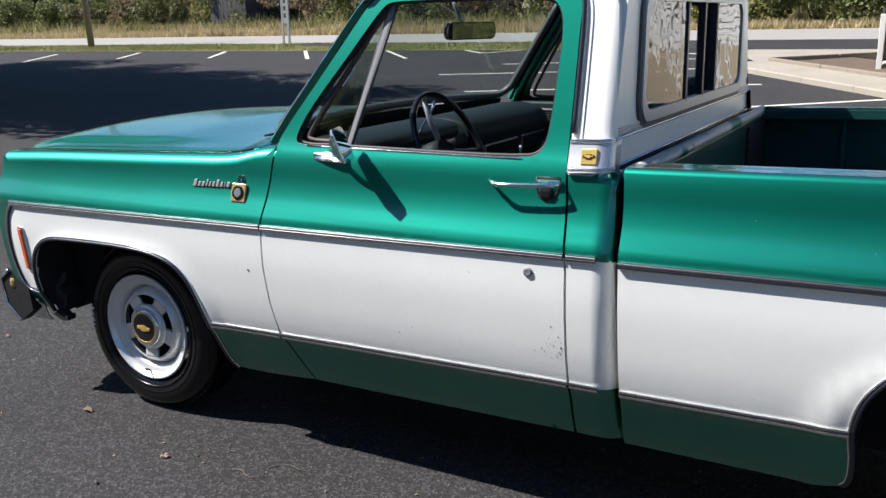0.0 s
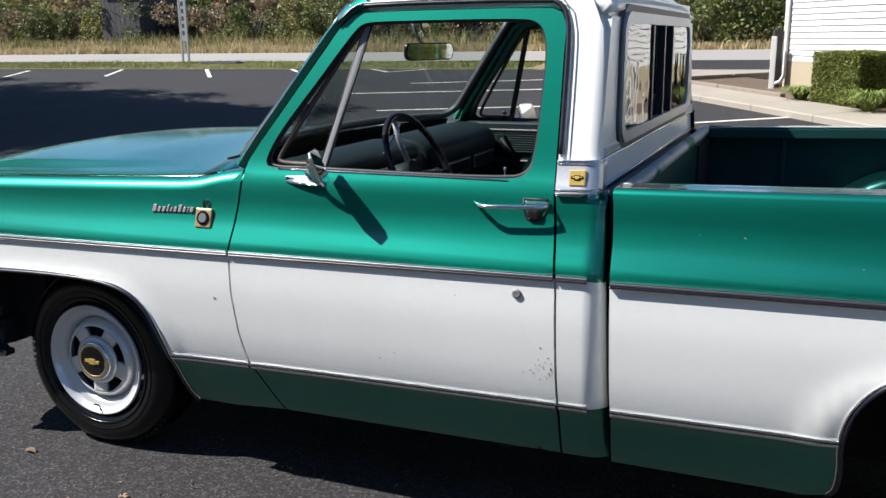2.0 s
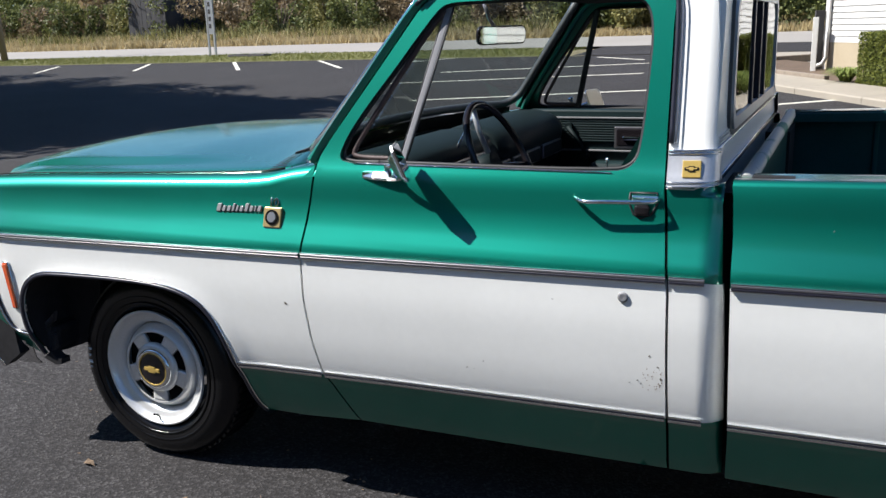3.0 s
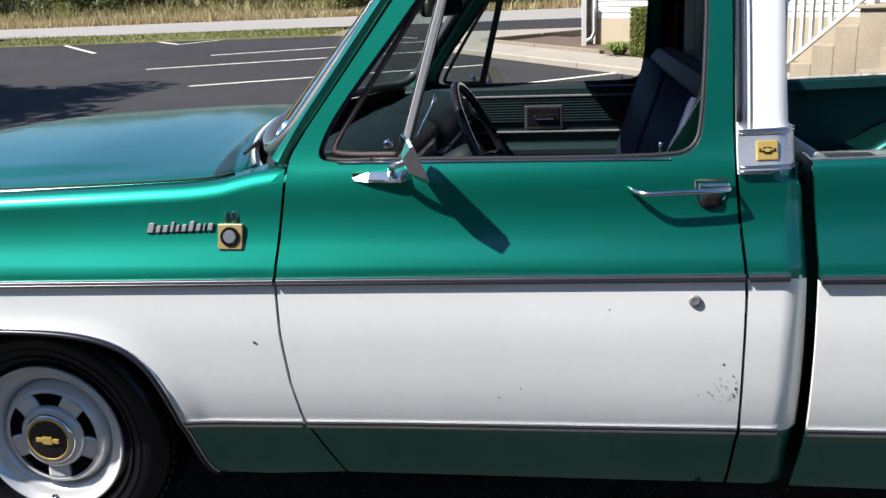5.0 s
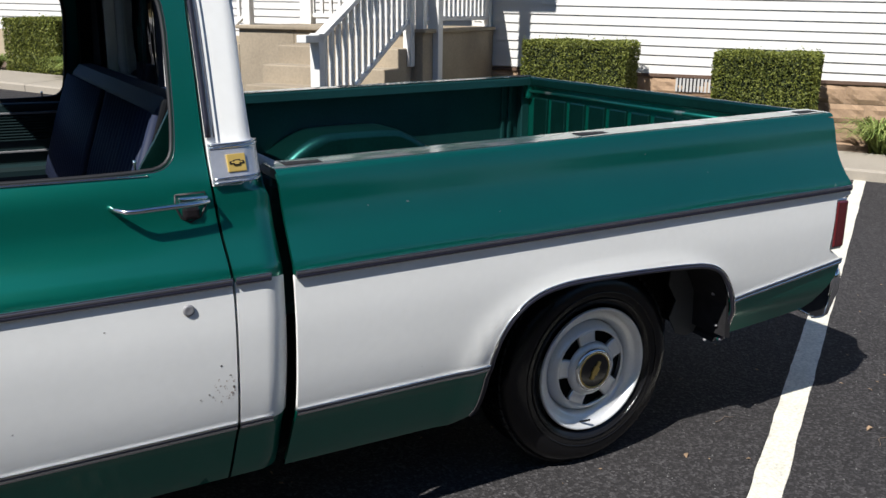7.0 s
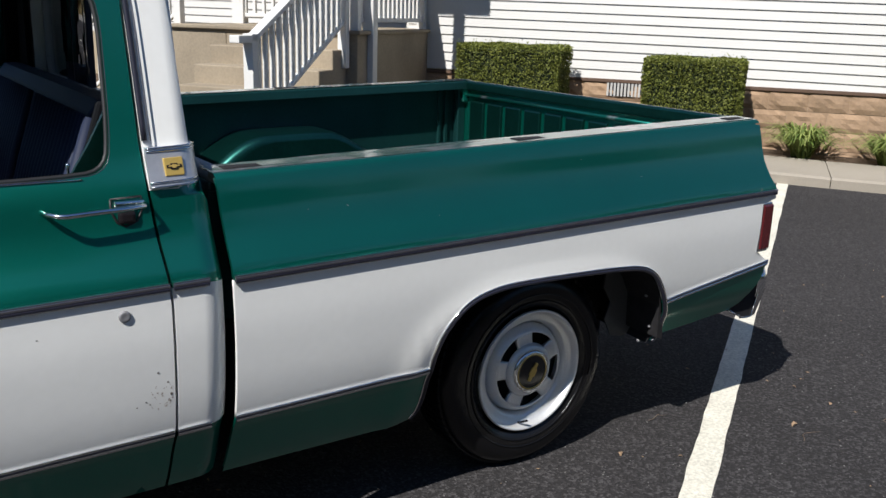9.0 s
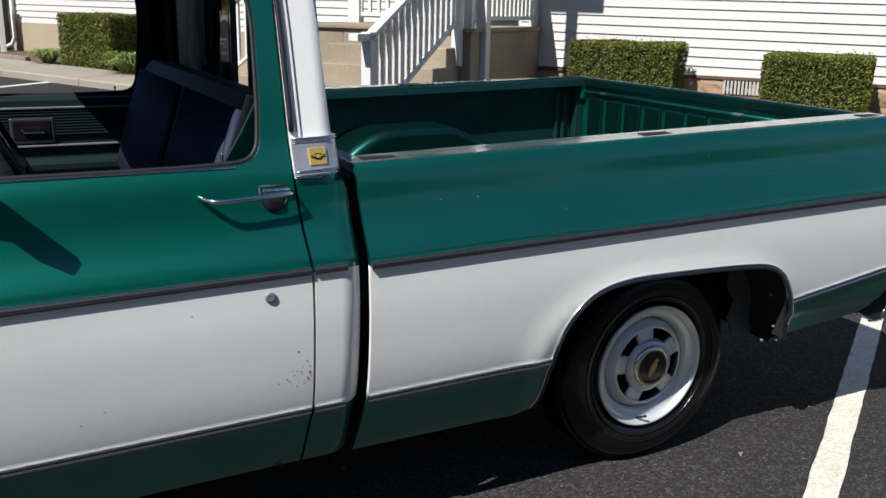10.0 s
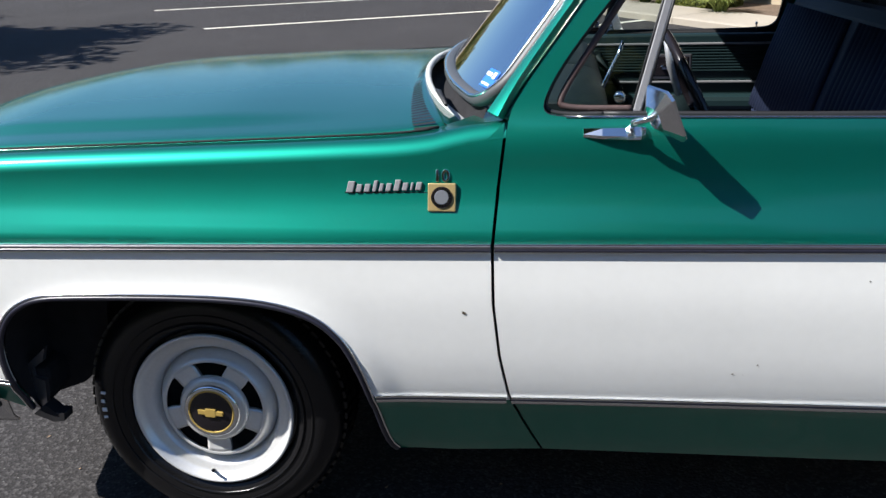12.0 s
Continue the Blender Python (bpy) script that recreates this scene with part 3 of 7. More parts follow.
    handle.faces.new(rings[0][::-1])
    handle.faces.new(rings[-1])
    bmesh.ops.recalc_face_normals(handle, faces=handle.faces)
    h = part("door_handle", handle, CHROME, door, "chrome pull handle with a push button")
    y0 = flip(side_y(1.705, 1.03) - 0.010)
    y1 = flip(side_y(1.705, 1.03) + 0.01)
    part("push_button_housing", box((1.676, min(y0, y1), 1.026), (1.744, max(y0, y1), 1.046), 0.005), CHROME, h)
    path_trim("handle_cup", [(1.672, 1.05), (1.738, 1.052), (1.742, 1.03), (1.725, 0.998), (1.700, 0.988), (1.682, 0.998), (1.670, 1.025), (1.672, 1.05)], 0.0025, 0.001, SEAL, h, "", far)
    y0, y1 = flip(side_y(1.705, 1.0) - 0.012), flip(side_y(1.705, 1.0) + 0.01)
    part("push_button", box((1.684, min(y0, y1), 0.994), (1.722, max(y0, y1), 1.024), 0.008), ENAMEL_BLACK, h)
    # key lock
    lock = spin([(0.0, -0.004), (0.006, -0.0045), (0.011, -0.0055), (0.0135, -0.003), (0.0135, 0.004)], 20)
    bmesh.ops.transform(lock, matrix=Matrix.Translation(pt(1.672, 0.797)), verts=lock.verts)
    part("key_lock", lock, BAR_GREY, door, "round dull key lock")
    # inner trim
    lo, hi = flip(0.10), flip(0.145)
    trim = part("inner_trim", box((0.80, min(lo, hi), 0.42), (1.74, max(lo, hi), 1.088), 0.01), DOOR_TRIM, door, "dark green plastic inner door trim")
    q = flip(0.148)
    s = -1 if far else 1
    for k in range(9):
        z = 0.945 + 0.011 * k
        part("trim_rib", box((0.84, min(q, q + s * 0.008), z), (1.66, max(q, q + s * 0.008), z + 0.006), 0.002), DOOR_TRIM, trim)
    for z, mt in ((1.047, BAR_GREY), (0.90, BAR_GREY)):
        part("trim_line", box((0.83, min(q, q + s * 0.012), z), (1.68, max(q, q + s * 0.012), z + 0.008), 0.002), mt, trim)
    part("handle_recess", box((1.20, min(q, q + s * 0.010), 0.915), (1.36, max(q, q + s * 0.010), 1.015), 0.006), GREY_TRIM, trim)
    part("recess_cup", box((1.21, min(q, q + s * 0.0125), 0.925), (1.35, max(q, q + s * 0.0125), 1.005), 0.006), ENAMEL_BLACK, trim)
    part("inner_handle", box((1.24, min(q, q + s * 0.028), 0.955), (1.325, max(q, q + s * 0.028), 0.972), 0.005), CHROME, trim)
    crank = bmesh.new()
    hub_at, knob_at = Vector((0.99, q + s * 0.022, 1.012)), Vector((1.085, q + s * 0.034, 0.885))
    add_tube(crank, [(0.99, q, 1.012), hub_at], [0.022, 0.018], 12)
    add_tube(crank, [hub_at, hub_at.lerp(knob_at, 0.5), knob_at], [0.011, 0.009, 0.008], 8)
    add_tube(crank, [knob_at - Vector((0, s * 0.004, 0)), knob_at + Vector((0, s * 0.022, 0)), knob_at + Vector((0, s * 0.03, 0))], [0.010, 0.013, 0.008], 10)
    part("window_crank", crank, DASH, trim, "dark window crank")
    part("armrest", box((1.10, min(q, q + s * 0.075), 0.80), (1.62, max(q, q + s * 0.075), 0.86), 0.02), DOOR_TRIM, trim)
    return door


def build_mirror(far, door):
    """Square chrome mirror on a wedge foot."""
    flip = (lambda y: WIDE - y) if far else (lambda y: y)
    mir = bmesh.new()
    foot = [(0.912, 1.066, 0.006, 0.010), (0.95, 1.066, 0.018, 0.012), (1.0, 1.067, 0.026, 0.013), (1.028, 1.068, 0.026, 0.014), (1.038, 1.068, 0.014, 0.011)]
    rings = []
    for x, z, out, half in foot:
        y = side_y(x, z)
        rings.append([mir.verts.new((x, flip(y + dy), z + dz)) for dy, dz in ((0.01, -half), (-out * 0.8, -half), (-out, -half * 0.4), (-out * 0.45, half * 0.75), (0.01, half))])
    for r0, r1 in zip(rings, rings[1:]):
        for k in range(5):
            mir.faces.new((r0[k], r0[(k + 1) % 5], r1[(k + 1) % 5], r1[k])).smooth = True
    mir.faces.new(rings[0][::-1])
    mir.faces.new(rings[-1])
    bmesh.ops.recalc_face_normals(mir, faces=mir.faces)
    for face in mir.faces:
        face.smooth = False
    foot_ob = part("mirror_foot", mir, CHROME, door, "chrome wedge mirror foot")
    arm = bmesh.new()
    add_tube(arm, [(1.005, flip(0.050), 1.076), (1.012, flip(0.022), 1.094), (1.030, flip(0.008), 1.102), (1.050, flip(0.004), 1.108)], [0.009, 0.008, 0.007, 0.007], 8)
    part("mirror_arm", arm, CHROME, foot_ob)
    head = bmesh.new()
    # shell: small back towards the nose, slanting square rim towards the tail
    loops = []
    for x, hw, hh in ((1.049, 0.028, 0.024), (1.067, 0.053, 0.047), (1.071, 0.058, 0.0525), (1.077, 0.059, 0.0535)):
        loop = []
        cut = min(hw, hh) * 0.30
        for cy, cz in ((1, 1), (-1, 1), (-1, -1), (1, -1)):
            p, q = (cy * hw, cz * (hh - cut)), (cy * (hw - cut), cz * hh)
            for y_, z_ in ((p, q) if cy * cz > 0 else (q, p)):
                loop.append(head.verts.new((x, y_, z_)))
        loops.append(loop)
    for r0, r1 in zip(loops, loops[1:]):
        for k in range(8):
            head.faces.new((r0[k], r0[(k + 1) % 8], r1[(k + 1) % 8], r1[k]))
    head.faces.new(loops[0][::-1])
    head.faces.new(loops[-1])
    bmesh.ops.recalc_face_normals(head, faces=head.faces)
    turn = (Matrix.Translation((-0.002, flip(-0.005), 1.111)) @ Matrix.Translation((1.058, 0, 0)) @ Matrix.Rotation(radians(20 if not far else -20), 4, "Z")
            @ Matrix.Rotation(radians(-22), 4, "Y") @ Matrix.Translation((-1.06, 0, 0)))
    bmesh.ops.transform(head, matrix=turn, verts=head.verts)
    part("mirror_head", head, CHROME, foot_ob, "square chrome mirror shell")
    glass = box((1.0775, -0.052, -0.047), (1.079, 0.052, 0.047), 0)
    bmesh.ops.transform(glass, matrix=turn, verts=glass.verts)
    part("mirror_glass", glass, material("mirror_silver", (0.9, 0.9, 0.9), 0.02, 1.0), foot_ob)


for far in (False, True):
    build_mirror(far, build_door(far))

# -- cab shell --
def cab_depth(x, z):
    """The cab's side with its rear corner rounded."""
    start, r = (1.852, 0.07) if z < 1.05 else (1.832, 0.05)
    dx = min(max(0.0, x - start), r - 0.0005)
    return side_y(x, z) + r - math.sqrt(r * r - dx * dx)


def build_cab():
    cab = new("cab")
    cab.parent = truck
    cab["label"] = "two-tone cab with a white roof and pillars"
    for far in (False, True):
        panel("rear_corner", [
            (band(shift(GAP_REAR[:-3], GAP), CAB_REAR, z_mould, None), [], 0),
            (band(shift(GAP_REAR[:-3], GAP), CAB_REAR, z_low, z_mould), [], 1),
            (band(shift(GAP_REAR[:-3], GAP), CAB_REAR, None, z_low), [], 0)], [GREEN, WHITE], cab, "", far, depth=cab_depth, flange=0.02, step=0.012)
        side_strip("side_moulding", 1.783, 1.866, z_mould, 0.0135, [TRIM_BLACK, TRIM_BRIGHT, GREY_TRIM], cab, "", far, 0.0075, ((-0.5, -0.28, 1), (-0.28, 0.16, 0), (0.16, 0.8, 2), (0.8, 1.0, 1)))
        side_strip("lower_moulding", 1.786, 1.868, z_low, 0.0105, [TRIM_BRIGHT, TRIM_BLACK], cab, "", far, 0.006, ((-1, -0.1, 0), (-0.1, 0.35, 1), (0.35, 1, 0)))
        pillar = [(1.7585, 1.062), (1.7565, 1.16), (1.7555, 1.30), (1.7535, 1.46), (1.750, 1.515), (1.735, 1.558), (1.70, 1.572), (1.76, 1.592), (1.815, 1.575), (1.848, 1.50), (1.856, 1.41), (1.866, 1.16), (1.870, 1.062)]
        panel("pillar", [(pillar, [], 0)], [WHITE], cab, "white roof pillar", far, depth=cab_depth, flange=0.03, step=0.012)
        # drip strip along the pillar
        path = [(1.762, 1.17), (1.7605, 1.30), (1.758, 1.46), (1.753, 1.52), (1.735, 1.562), (1.70, 1.577), (1.13, 1.577), (1.085, 1.566), (1.04, 1.525), (0.955, 1.40), (0.86, 1.27), (0.79, 1.175)]
        flip = (lambda y: WIDE - y) if far else (lambda y: y)
        bm = bmesh.new()
        add_tube(bm, [(x, flip(side_y(x, z) - 0.006), z) for x, z in smooth_line(path[:9], 1)], 0.0065, 6)
        part("drip_rail", bm, TRIM_BLACK, cab, "dark drip rail over the door")
        bm = bmesh.new()
        add_tube(bm, [(x + 0.012, flip(side_y(x, z) - 0.011), z + (0.008 if x < 1.74 else 0)) for x, z in smooth_line(path[:9], 1)], 0.0018, 6)
        part("drip_trim", bm, GREY_TRIM, cab, "grey line along the drip rail")
        # emblem plate at the pillar's foot
        plate = panel("emblem_plate", [([(1.760, 1.066), (1.880, 1.072), (1.877, 1.158), (1.758, 1.155)], [], 0)], [SATIN], cab, "satin silver plate with ribbed edges", far,
                      depth=lambda x, z: cab_depth(x, z) - 0.012, flange=0.04, step=0.012)
        for z in (1.069, 1.079, 1.146, 1.153):
            bm = bmesh.new()
            add_tube(bm, [(x, flip(cab_depth(x, z) - 0.013), z + 0.04 * (x - 1.76)) for x in np.linspace(1.760, 1.878, 10)], 0.0024, 6)
            part("plate_rib", bm, TRIM_BRIGHT if z < 1.1 else CHROME, plate)
        y = side_y(1.817, 1.112) - 0.013
        tilt = Matrix.Translation((1.817, flip(y), 1.112)) @ Matrix.Rotation(radians(-18 if not far else 18), 4, "X") @ Matrix.Rotation(radians(-2), 4, "Y")
        em = part("emblem", box((-0.022, -0.004, -0.021), (0.022, 0.004, 0.021), 0.002, tilt), GOLD, plate, "square gold emblem with a dark bar")
        part("emblem_bar", box((-0.017, -0.006, -0.003), (0.017, 0.006, 0.004), 0.001, tilt), ENAMEL_BLACK, em)
        part("emblem_middle", box((-0.008, -0.0065, -0.007), (0.008, 0.0065, 0.007), 0.001, tilt), ENAMEL_BLACK, em)
        part("emblem_core", box((-0.013, -0.0072, -0.0008), (0.013, 0.0072, 0.0022), 0.0005, tilt), GOLD, em)
        part("emblem_core", box((-0.005, -0.0076, -0.0042), (0.005, 0.0076, 0.0042), 0.0005, tilt), GOLD, em)
        # windshield pillar: outer edge beside the door, inner edge along the glass
        outer = smooth_line([(0.7445, 1.088), (0.76, 1.116), (0.795, 1.172), (0.868, 1.272), (0.96, 1.40), (1.04, 1.51), (1.085, 1.553), (1.14, 1.567)], 1)
        inner = smooth_line([(0.722, 1.092), (0.744, 1.122), (0.786, 1.180), (0.862, 1.282), (0.948, 1.408), (1.030, 1.520), (1.076, 1.570), (1.132, 1.592)], 1)
        V, F = [], []
        for (x0, z0), (x1, z1) in zip(outer, inner):
            y0, y1 = side_y(x0, z0) + 0.005, side_y(x1, z1) + 0.028
            a, b = Vector((x0, y0, z0)), Vector((x1, y1, z1))
            for k in range(6):
                t = k / 5
                p = a.lerp(b, t) + Vector((-0.3, -1, 0.3)).normalized() * 0.0015 * math.sin(t * math.pi)
                V.append((p.x, flip(p.y), p.z))
        for i in range(len(outer) - 1):
            for k in range(5):
                q = (i * 6 + k, (i + 1) * 6 + k, (i + 1) * 6 + k + 1, i * 6 + k + 1)
                F.append(q[::-1] if not far else q)
        ob = from_data("windshield_pillar", V, F, GREEN, cab, "green windshield pillar")
        sol = ob.modifiers.new("thickness", "SOLIDIFY")
        sol.thickness, sol.offset = 0.02, -1
        bm = bmesh.new()
        add_tube(bm, [(x + 0.006, flip(side_y(x, z) + 0.022), z - 0.004) for x, z in outer], 0.014, 8)
        part("door_jamb", bm, GREEN, cab, "green painted jamb behind the door gap")
        # black box added for the shade in the gap between cab and bed
        lo_, hi_ = sorted((flip(0.17), flip(0.50)))
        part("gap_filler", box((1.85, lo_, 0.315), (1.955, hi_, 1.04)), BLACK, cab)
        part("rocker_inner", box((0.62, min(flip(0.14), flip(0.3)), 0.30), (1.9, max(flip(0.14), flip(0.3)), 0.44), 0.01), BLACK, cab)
    # roof
    V, F = [], []
    nx, ny = 16, 20
    for i in range(nx + 1):
        u = i / nx
        for j in range(ny + 1):
            w = j / ny
            y = 0.205 + (WIDE - 0.41) * w
            edge = min(w, 1 - w) * 2
            dome = 1 - (1 - min(1, edge * 2.2)) ** 3
            v = max(0.0, (u - 0.75) / 0.25) * math.pi / 2
            top = min(u, 0.75)
            lift_ = 1 - abs(2 * top - 1) ** 4
            x = 1.075 + 0.80 * top - 0.10 * (4 * w * (1 - w)) * (1 - top)
            z = 1.578 + 0.012 * edge + (0.075 * dome) * lift_ * 0.9 + 0.01 * dome
            x += (1.870 - x) * math.sin(v)
            z += (1.552 - z) * (1 - math.cos(v))
            V.append((x, y, z))
    for i in range(nx):
        for j in range(ny):
            a = i * (ny + 1) + j
            F.append((a, a + ny + 1, a + ny + 2, a + 1))
    roof = from_data("roof", V, F, WHITE, cab, "white painted roof", smooth=True)
    sol = roof.modifiers.new("thickness", "SOLIDIFY")
    sol.thickness, sol.offset = 0.03, -1
    part("headliner", box((1.12, 0.30, 1.545), (1.80, WIDE - 0.30, 1.572), 0.01), HEADLINER, cab)
    # back wall with a window opening
    xb = 1.866
    lo, hi = 0.34, WIDE - 0.34
    def back_sheet(name, rows, x0, x1, label="", mat=WHITE):
        """Part of the cab's back between two edges, rows of (z, y low, y high)."""
        V, F = [], []
        for z, y0, y1 in rows:
            V += [(x1, y0, z), (x1, y1, z), (x0, y0, z), (x0, y1, z)]
        for k in range(len(rows) - 1):
            a, b = 4 * k, 4 * k + 4
            F += [(a, a + 1, b + 1, b), (a + 2, b + 2, b + 3, a + 3), (a, b, b + 2, a + 2), (a + 1, a + 3, b + 3, b + 1)]
        n = 4 * (len(rows) - 1)
        F += [(0, 2, 3, 1), (n, n + 1, n + 3, n + 2)]
        from_data(name, V, F, mat, cab, label)

    edge = lambda z: side_y(xb, z) + 0.024
    back_sheet("back_panel", [(z, edge(z), WIDE - edge(z)) for z in np.linspace(0.70, 1.185, 10)], xb - 0.05, xb, "white cab back")
    zs = np.linspace(1.185, 1.53, 8)
    back_sheet("back_post", [(z, edge(z), lo) for z in zs], xb - 0.05, xb - 0.002)
    back_sheet("back_post", [(z, hi, WIDE - edge(z)) for z in zs], xb - 0.05, xb - 0.002)
    back_sheet("back_header", [(z, edge(z) + 0.3 * max(0, z - 1.54) ** 1.0, WIDE - edge(z) - 0.3 * max(0, z - 1.54)) for z in np.linspace(1.53, 1.60, 4)], xb - 0.06, xb - 0.012)
    part("back_lining", box((xb - 0.060, 0.16, 0.75), (xb - 0.053, WIDE - 0.16, 1.188), 0.002), HEADLINER, cab)
    back_sheet("back_lining", [(z, edge(z) + 0.012, lo) for z in np.linspace(1.18, 1.545, 6)], xb - 0.075, xb - 0.055, "", HEADLINER)
    back_sheet("back_lining", [(z, hi, WIDE - edge(z) - 0.012) for z in np.linspace(1.18, 1.545, 6)], xb - 0.075, xb - 0.055, "", HEADLINER)
    lining = np.linspace(0.95, 1.545, 7)
    back_sheet("corner_lining", [(z, edge(z) + 0.012, edge(z) + 0.032) for z in lining], 1.745, xb - 0.055, "", HEADLINER)
    back_sheet("corner_lining", [(z, WIDE - edge(z) - 0.032, WIDE - edge(z) - 0.012) for z in lining], 1.745, xb - 0.055, "", HEADLINER)
    for z, r, mt in ((1.155, 0.0045, TRIM_BRIGHT), (1.079, 0.0045, TRIM_BRIGHT), (1.070, 0.005, TRIM_BLACK)):
        bm = bmesh.new()
        add_tube(bm, [(xb + 0.002, 0.11, z), (xb + 0.004, WIDE - 0.11, z)], r, 6)
        part("back_moulding", bm, mt, cab)
    for z in (1.163, 1.171, 1.179):
        part("back_rib", box((xb - 0.004, 0.15, z - 0.0025), (xb + 0.005, WIDE - 0.15, z + 0.0025), 0.001), SATIN, cab)
    part("rear_shelf", box((1.72, 0.30, 1.180), (xb - 0.016, WIDE - 0.30, 1.193), 0.004), HEADLINER, cab, "dark ledge under the rear window")
    # sliding rear window
    win = part("rear_window_frame", frame_ring((xb - 0.012, lo - 0.025, 1.17), (xb + 0.012, hi + 0.025, 1.55), 0.036, 0.075, 0.018), SATIN, cab, "silver frame of the sliding rear window")
    part("rear_window_seal", frame_ring((xb - 0.010, lo - 0.045, 1.152), (xb + 0.006, hi + 0.045, 1.57), 0.024, 0.09, 0.022), GASKET, win)
    for y0, y1, dx in ((lo + 0.015, 0.80, 0.004), (WIDE - 0.80, hi - 0.015, 0.004)):
        p = part("rear_pane", box((xb + dx - 0.002, y0, 1.20), (xb + dx + 0.002, y1, 1.515)), GLASS_REAR, win)
        p.visible_shadow = False
    p = part("sliding_pane", box((xb - 0.012, 1.0, 1.20), (xb - 0.008, 1.32, 1.515)), GLASS_REAR, win)
    p.visible_shadow = False
    for y in (0.80, 1.02, 1.20):
        part("rear_window_bar", box((xb - 0.012, y - 0.011, 1.195), (xb + 0.012, y + 0.011, 1.52), 0.003), TRIM_BLACK, win)
    return cab


def frame_ring(lo, hi, width, corner=0.03, taper=0.0):
    """A rounded rectangular frame that stands in the y-z plane."""
    bm = bmesh.new()
    x0, y0, z0 = lo
    x1, y1, z1 = hi

    def loop(x, inset):
        pts = []
        r = max(corner - inset * 0.5, 0.006)
        for cy, cz, a0 in ((y1 - inset - r, z1 - inset - r, 0), (y0 + inset + r, z1 - inset - r, 90), (y0 + inset + r, z0 + inset + r, 180), (y1 - inset - r, z0 + inset + r, 270)):
            for k in range(6):
                a = radians(a0 + 18 * k)
                z = cz + r * math.sin(a)
                y = cy + r * math.cos(a)
                y += (taper if y < (y0 + y1) / 2 else -taper) * (z - z0) / (z1 - z0)
                pts.append(bm.verts.new((x, y, z)))
        return pts

    loops = [loop(x0, 0), loop(x1, 0.004), loop(x1, width), loop(x0, width)]
    for a, b in zip(loops, loops[1:] + loops[:1]):
        for k in range(24):
            bm.faces.new((a[k], a[(k + 1) % 24], b[(k + 1) % 24], b[k]))
    bmesh.ops.recalc_face_normals(bm, faces=bm.faces)
    return bm


cab = build_cab()

# windshield: a bowed sheet with round lower corners, a grey gasket and a bright bead
def glass_point(w, t):
    bow = 4 * w * (1 - w)
    y0, y1 = 0.124 + 0.120 * t, WIDE - 0.124 - 0.120 * t
    return Vector((0.712 + 0.351 * t - bow ** 0.8 * (0.180 - 0.065 * t), y0 + (y1 - y0) * w, 1.104 + 0.471 * t + bow * 0.015))


def glass_side(t):
    """How far the round corner draws the glass in at height t."""
    k = max(0.0, 1 - (t - 0.015) / 0.13)
    return 0.042 * (1 - math.sqrt(max(0.0, 1 - k * k)))


V, F = [], []
nw = 16
levels = [0.015, 0.02, 0.032, 0.05, 0.08, 0.11, 0.145, 0.25, 0.4, 0.55, 0.7, 0.85, 1.0]
for t in levels:
    e = glass_side(t)
    for j in range(nw + 1):
        V.append(glass_point(e + (1 - 2 * e) * j / nw, t))
for i in range(len(levels) - 1):
    for j in range(nw):
        a = i * (nw + 1) + j
        F.append((a, a + 1, a + nw + 2, a + nw + 1))
ws = from_data("windshield", V, F, GLASS, truck, "curved clear windshield", smooth=True)
ws.visible_shadow = False
rim_path = [(glass_side(t), t) for t in reversed(levels)] + [(0.06 + 0.88 * k / 24, 0.015) for k in range(25)] + [(1 - glass_side(t), t) for t in levels]
bm = bmesh.new()
add_tube(bm, [glass_point(w, t) for w, t in rim_path], 0.017, 8)
part("windshield_gasket", bm, GASKET, ws, "grey rubber gasket")
bm = bmesh.new()
add_tube(bm, [glass_point(w, t) + Vector((-0.0125, -0.004 if w < 0.5 else 0.004, 0.009)) for w, t in rim_path], 0.0045, 6)
part("windshield_bead", bm, CHROME, ws, "thin bright bead in the gasket")

sticker_at = []
for w, t in ((0.022, 0.065), (0.058, 0.065), (0.058, 0.14), (0.022, 0.14)):
    sticker_at.append(glass_point(w, t) + Vector((-0.003, 0, 0.003)))
st = from_data("inspection_sticker", sticker_at, [(0, 1, 2, 3)], BLUE_STICKER, ws, "small blue sticker inside the glass")
for lo_u, hi_u, lo_v, hi_v in ((0.08, 0.30, 0.55, 0.9), (0.40, 0.92, 0.62, 0.82), (0.15, 0.85, 0.12, 0.24)):
    corners = [(lo_u, lo_v), (hi_u, lo_v), (hi_u, hi_v), (lo_u, hi_v)]
    from_data("sticker_bar", [glass_point(0.022 + 0.036 * u, 0.065 + 0.075 * v) + Vector((-0.005, -0.001, 0.004)) for u, v in corners], [(0, 1, 2, 3)], PAPER_WHITE, st)

# -- front fenders, hood, nose --
ARCH_F = [(0.476, 0.262), (0.462, 0.285), (0.450, 0.345), (0.441, 0.411), (0.433, 0.46), (0.420, 0.51), (0.402, 0.56), (0.379, 0.606), (0.330, 0.654), (0.253, 0.683), (0.147, 0.697),
          (-0.016, 0.699), (-0.243, 0.693), (-0.331, 0.686), (-0.386, 0.665), (-0.430, 0.627), (-0.458, 0.567), (-0.462, 0.50), (-0.452, 0.42), (-0.444, 0.36)]
ARCH_R = [(2.494, 0.302), (2.511, 0.325), (2.515, 0.40), (2.508, 0.47), (2.513, 0.53), (2.532, 0.590), (2.575, 0.648), (2.635, 0.687), (2.72, 0.705), (2.815, 0.7085), (3.04, 0.703), (3.20, 0.696), (3.30, 0.685), (3.365, 0.655),
          (3.408, 0.60), (3.440, 0.545), (3.468, 0.485), (3.486, 0.425), (3.484, 0.385), (3.474, 0.374)]
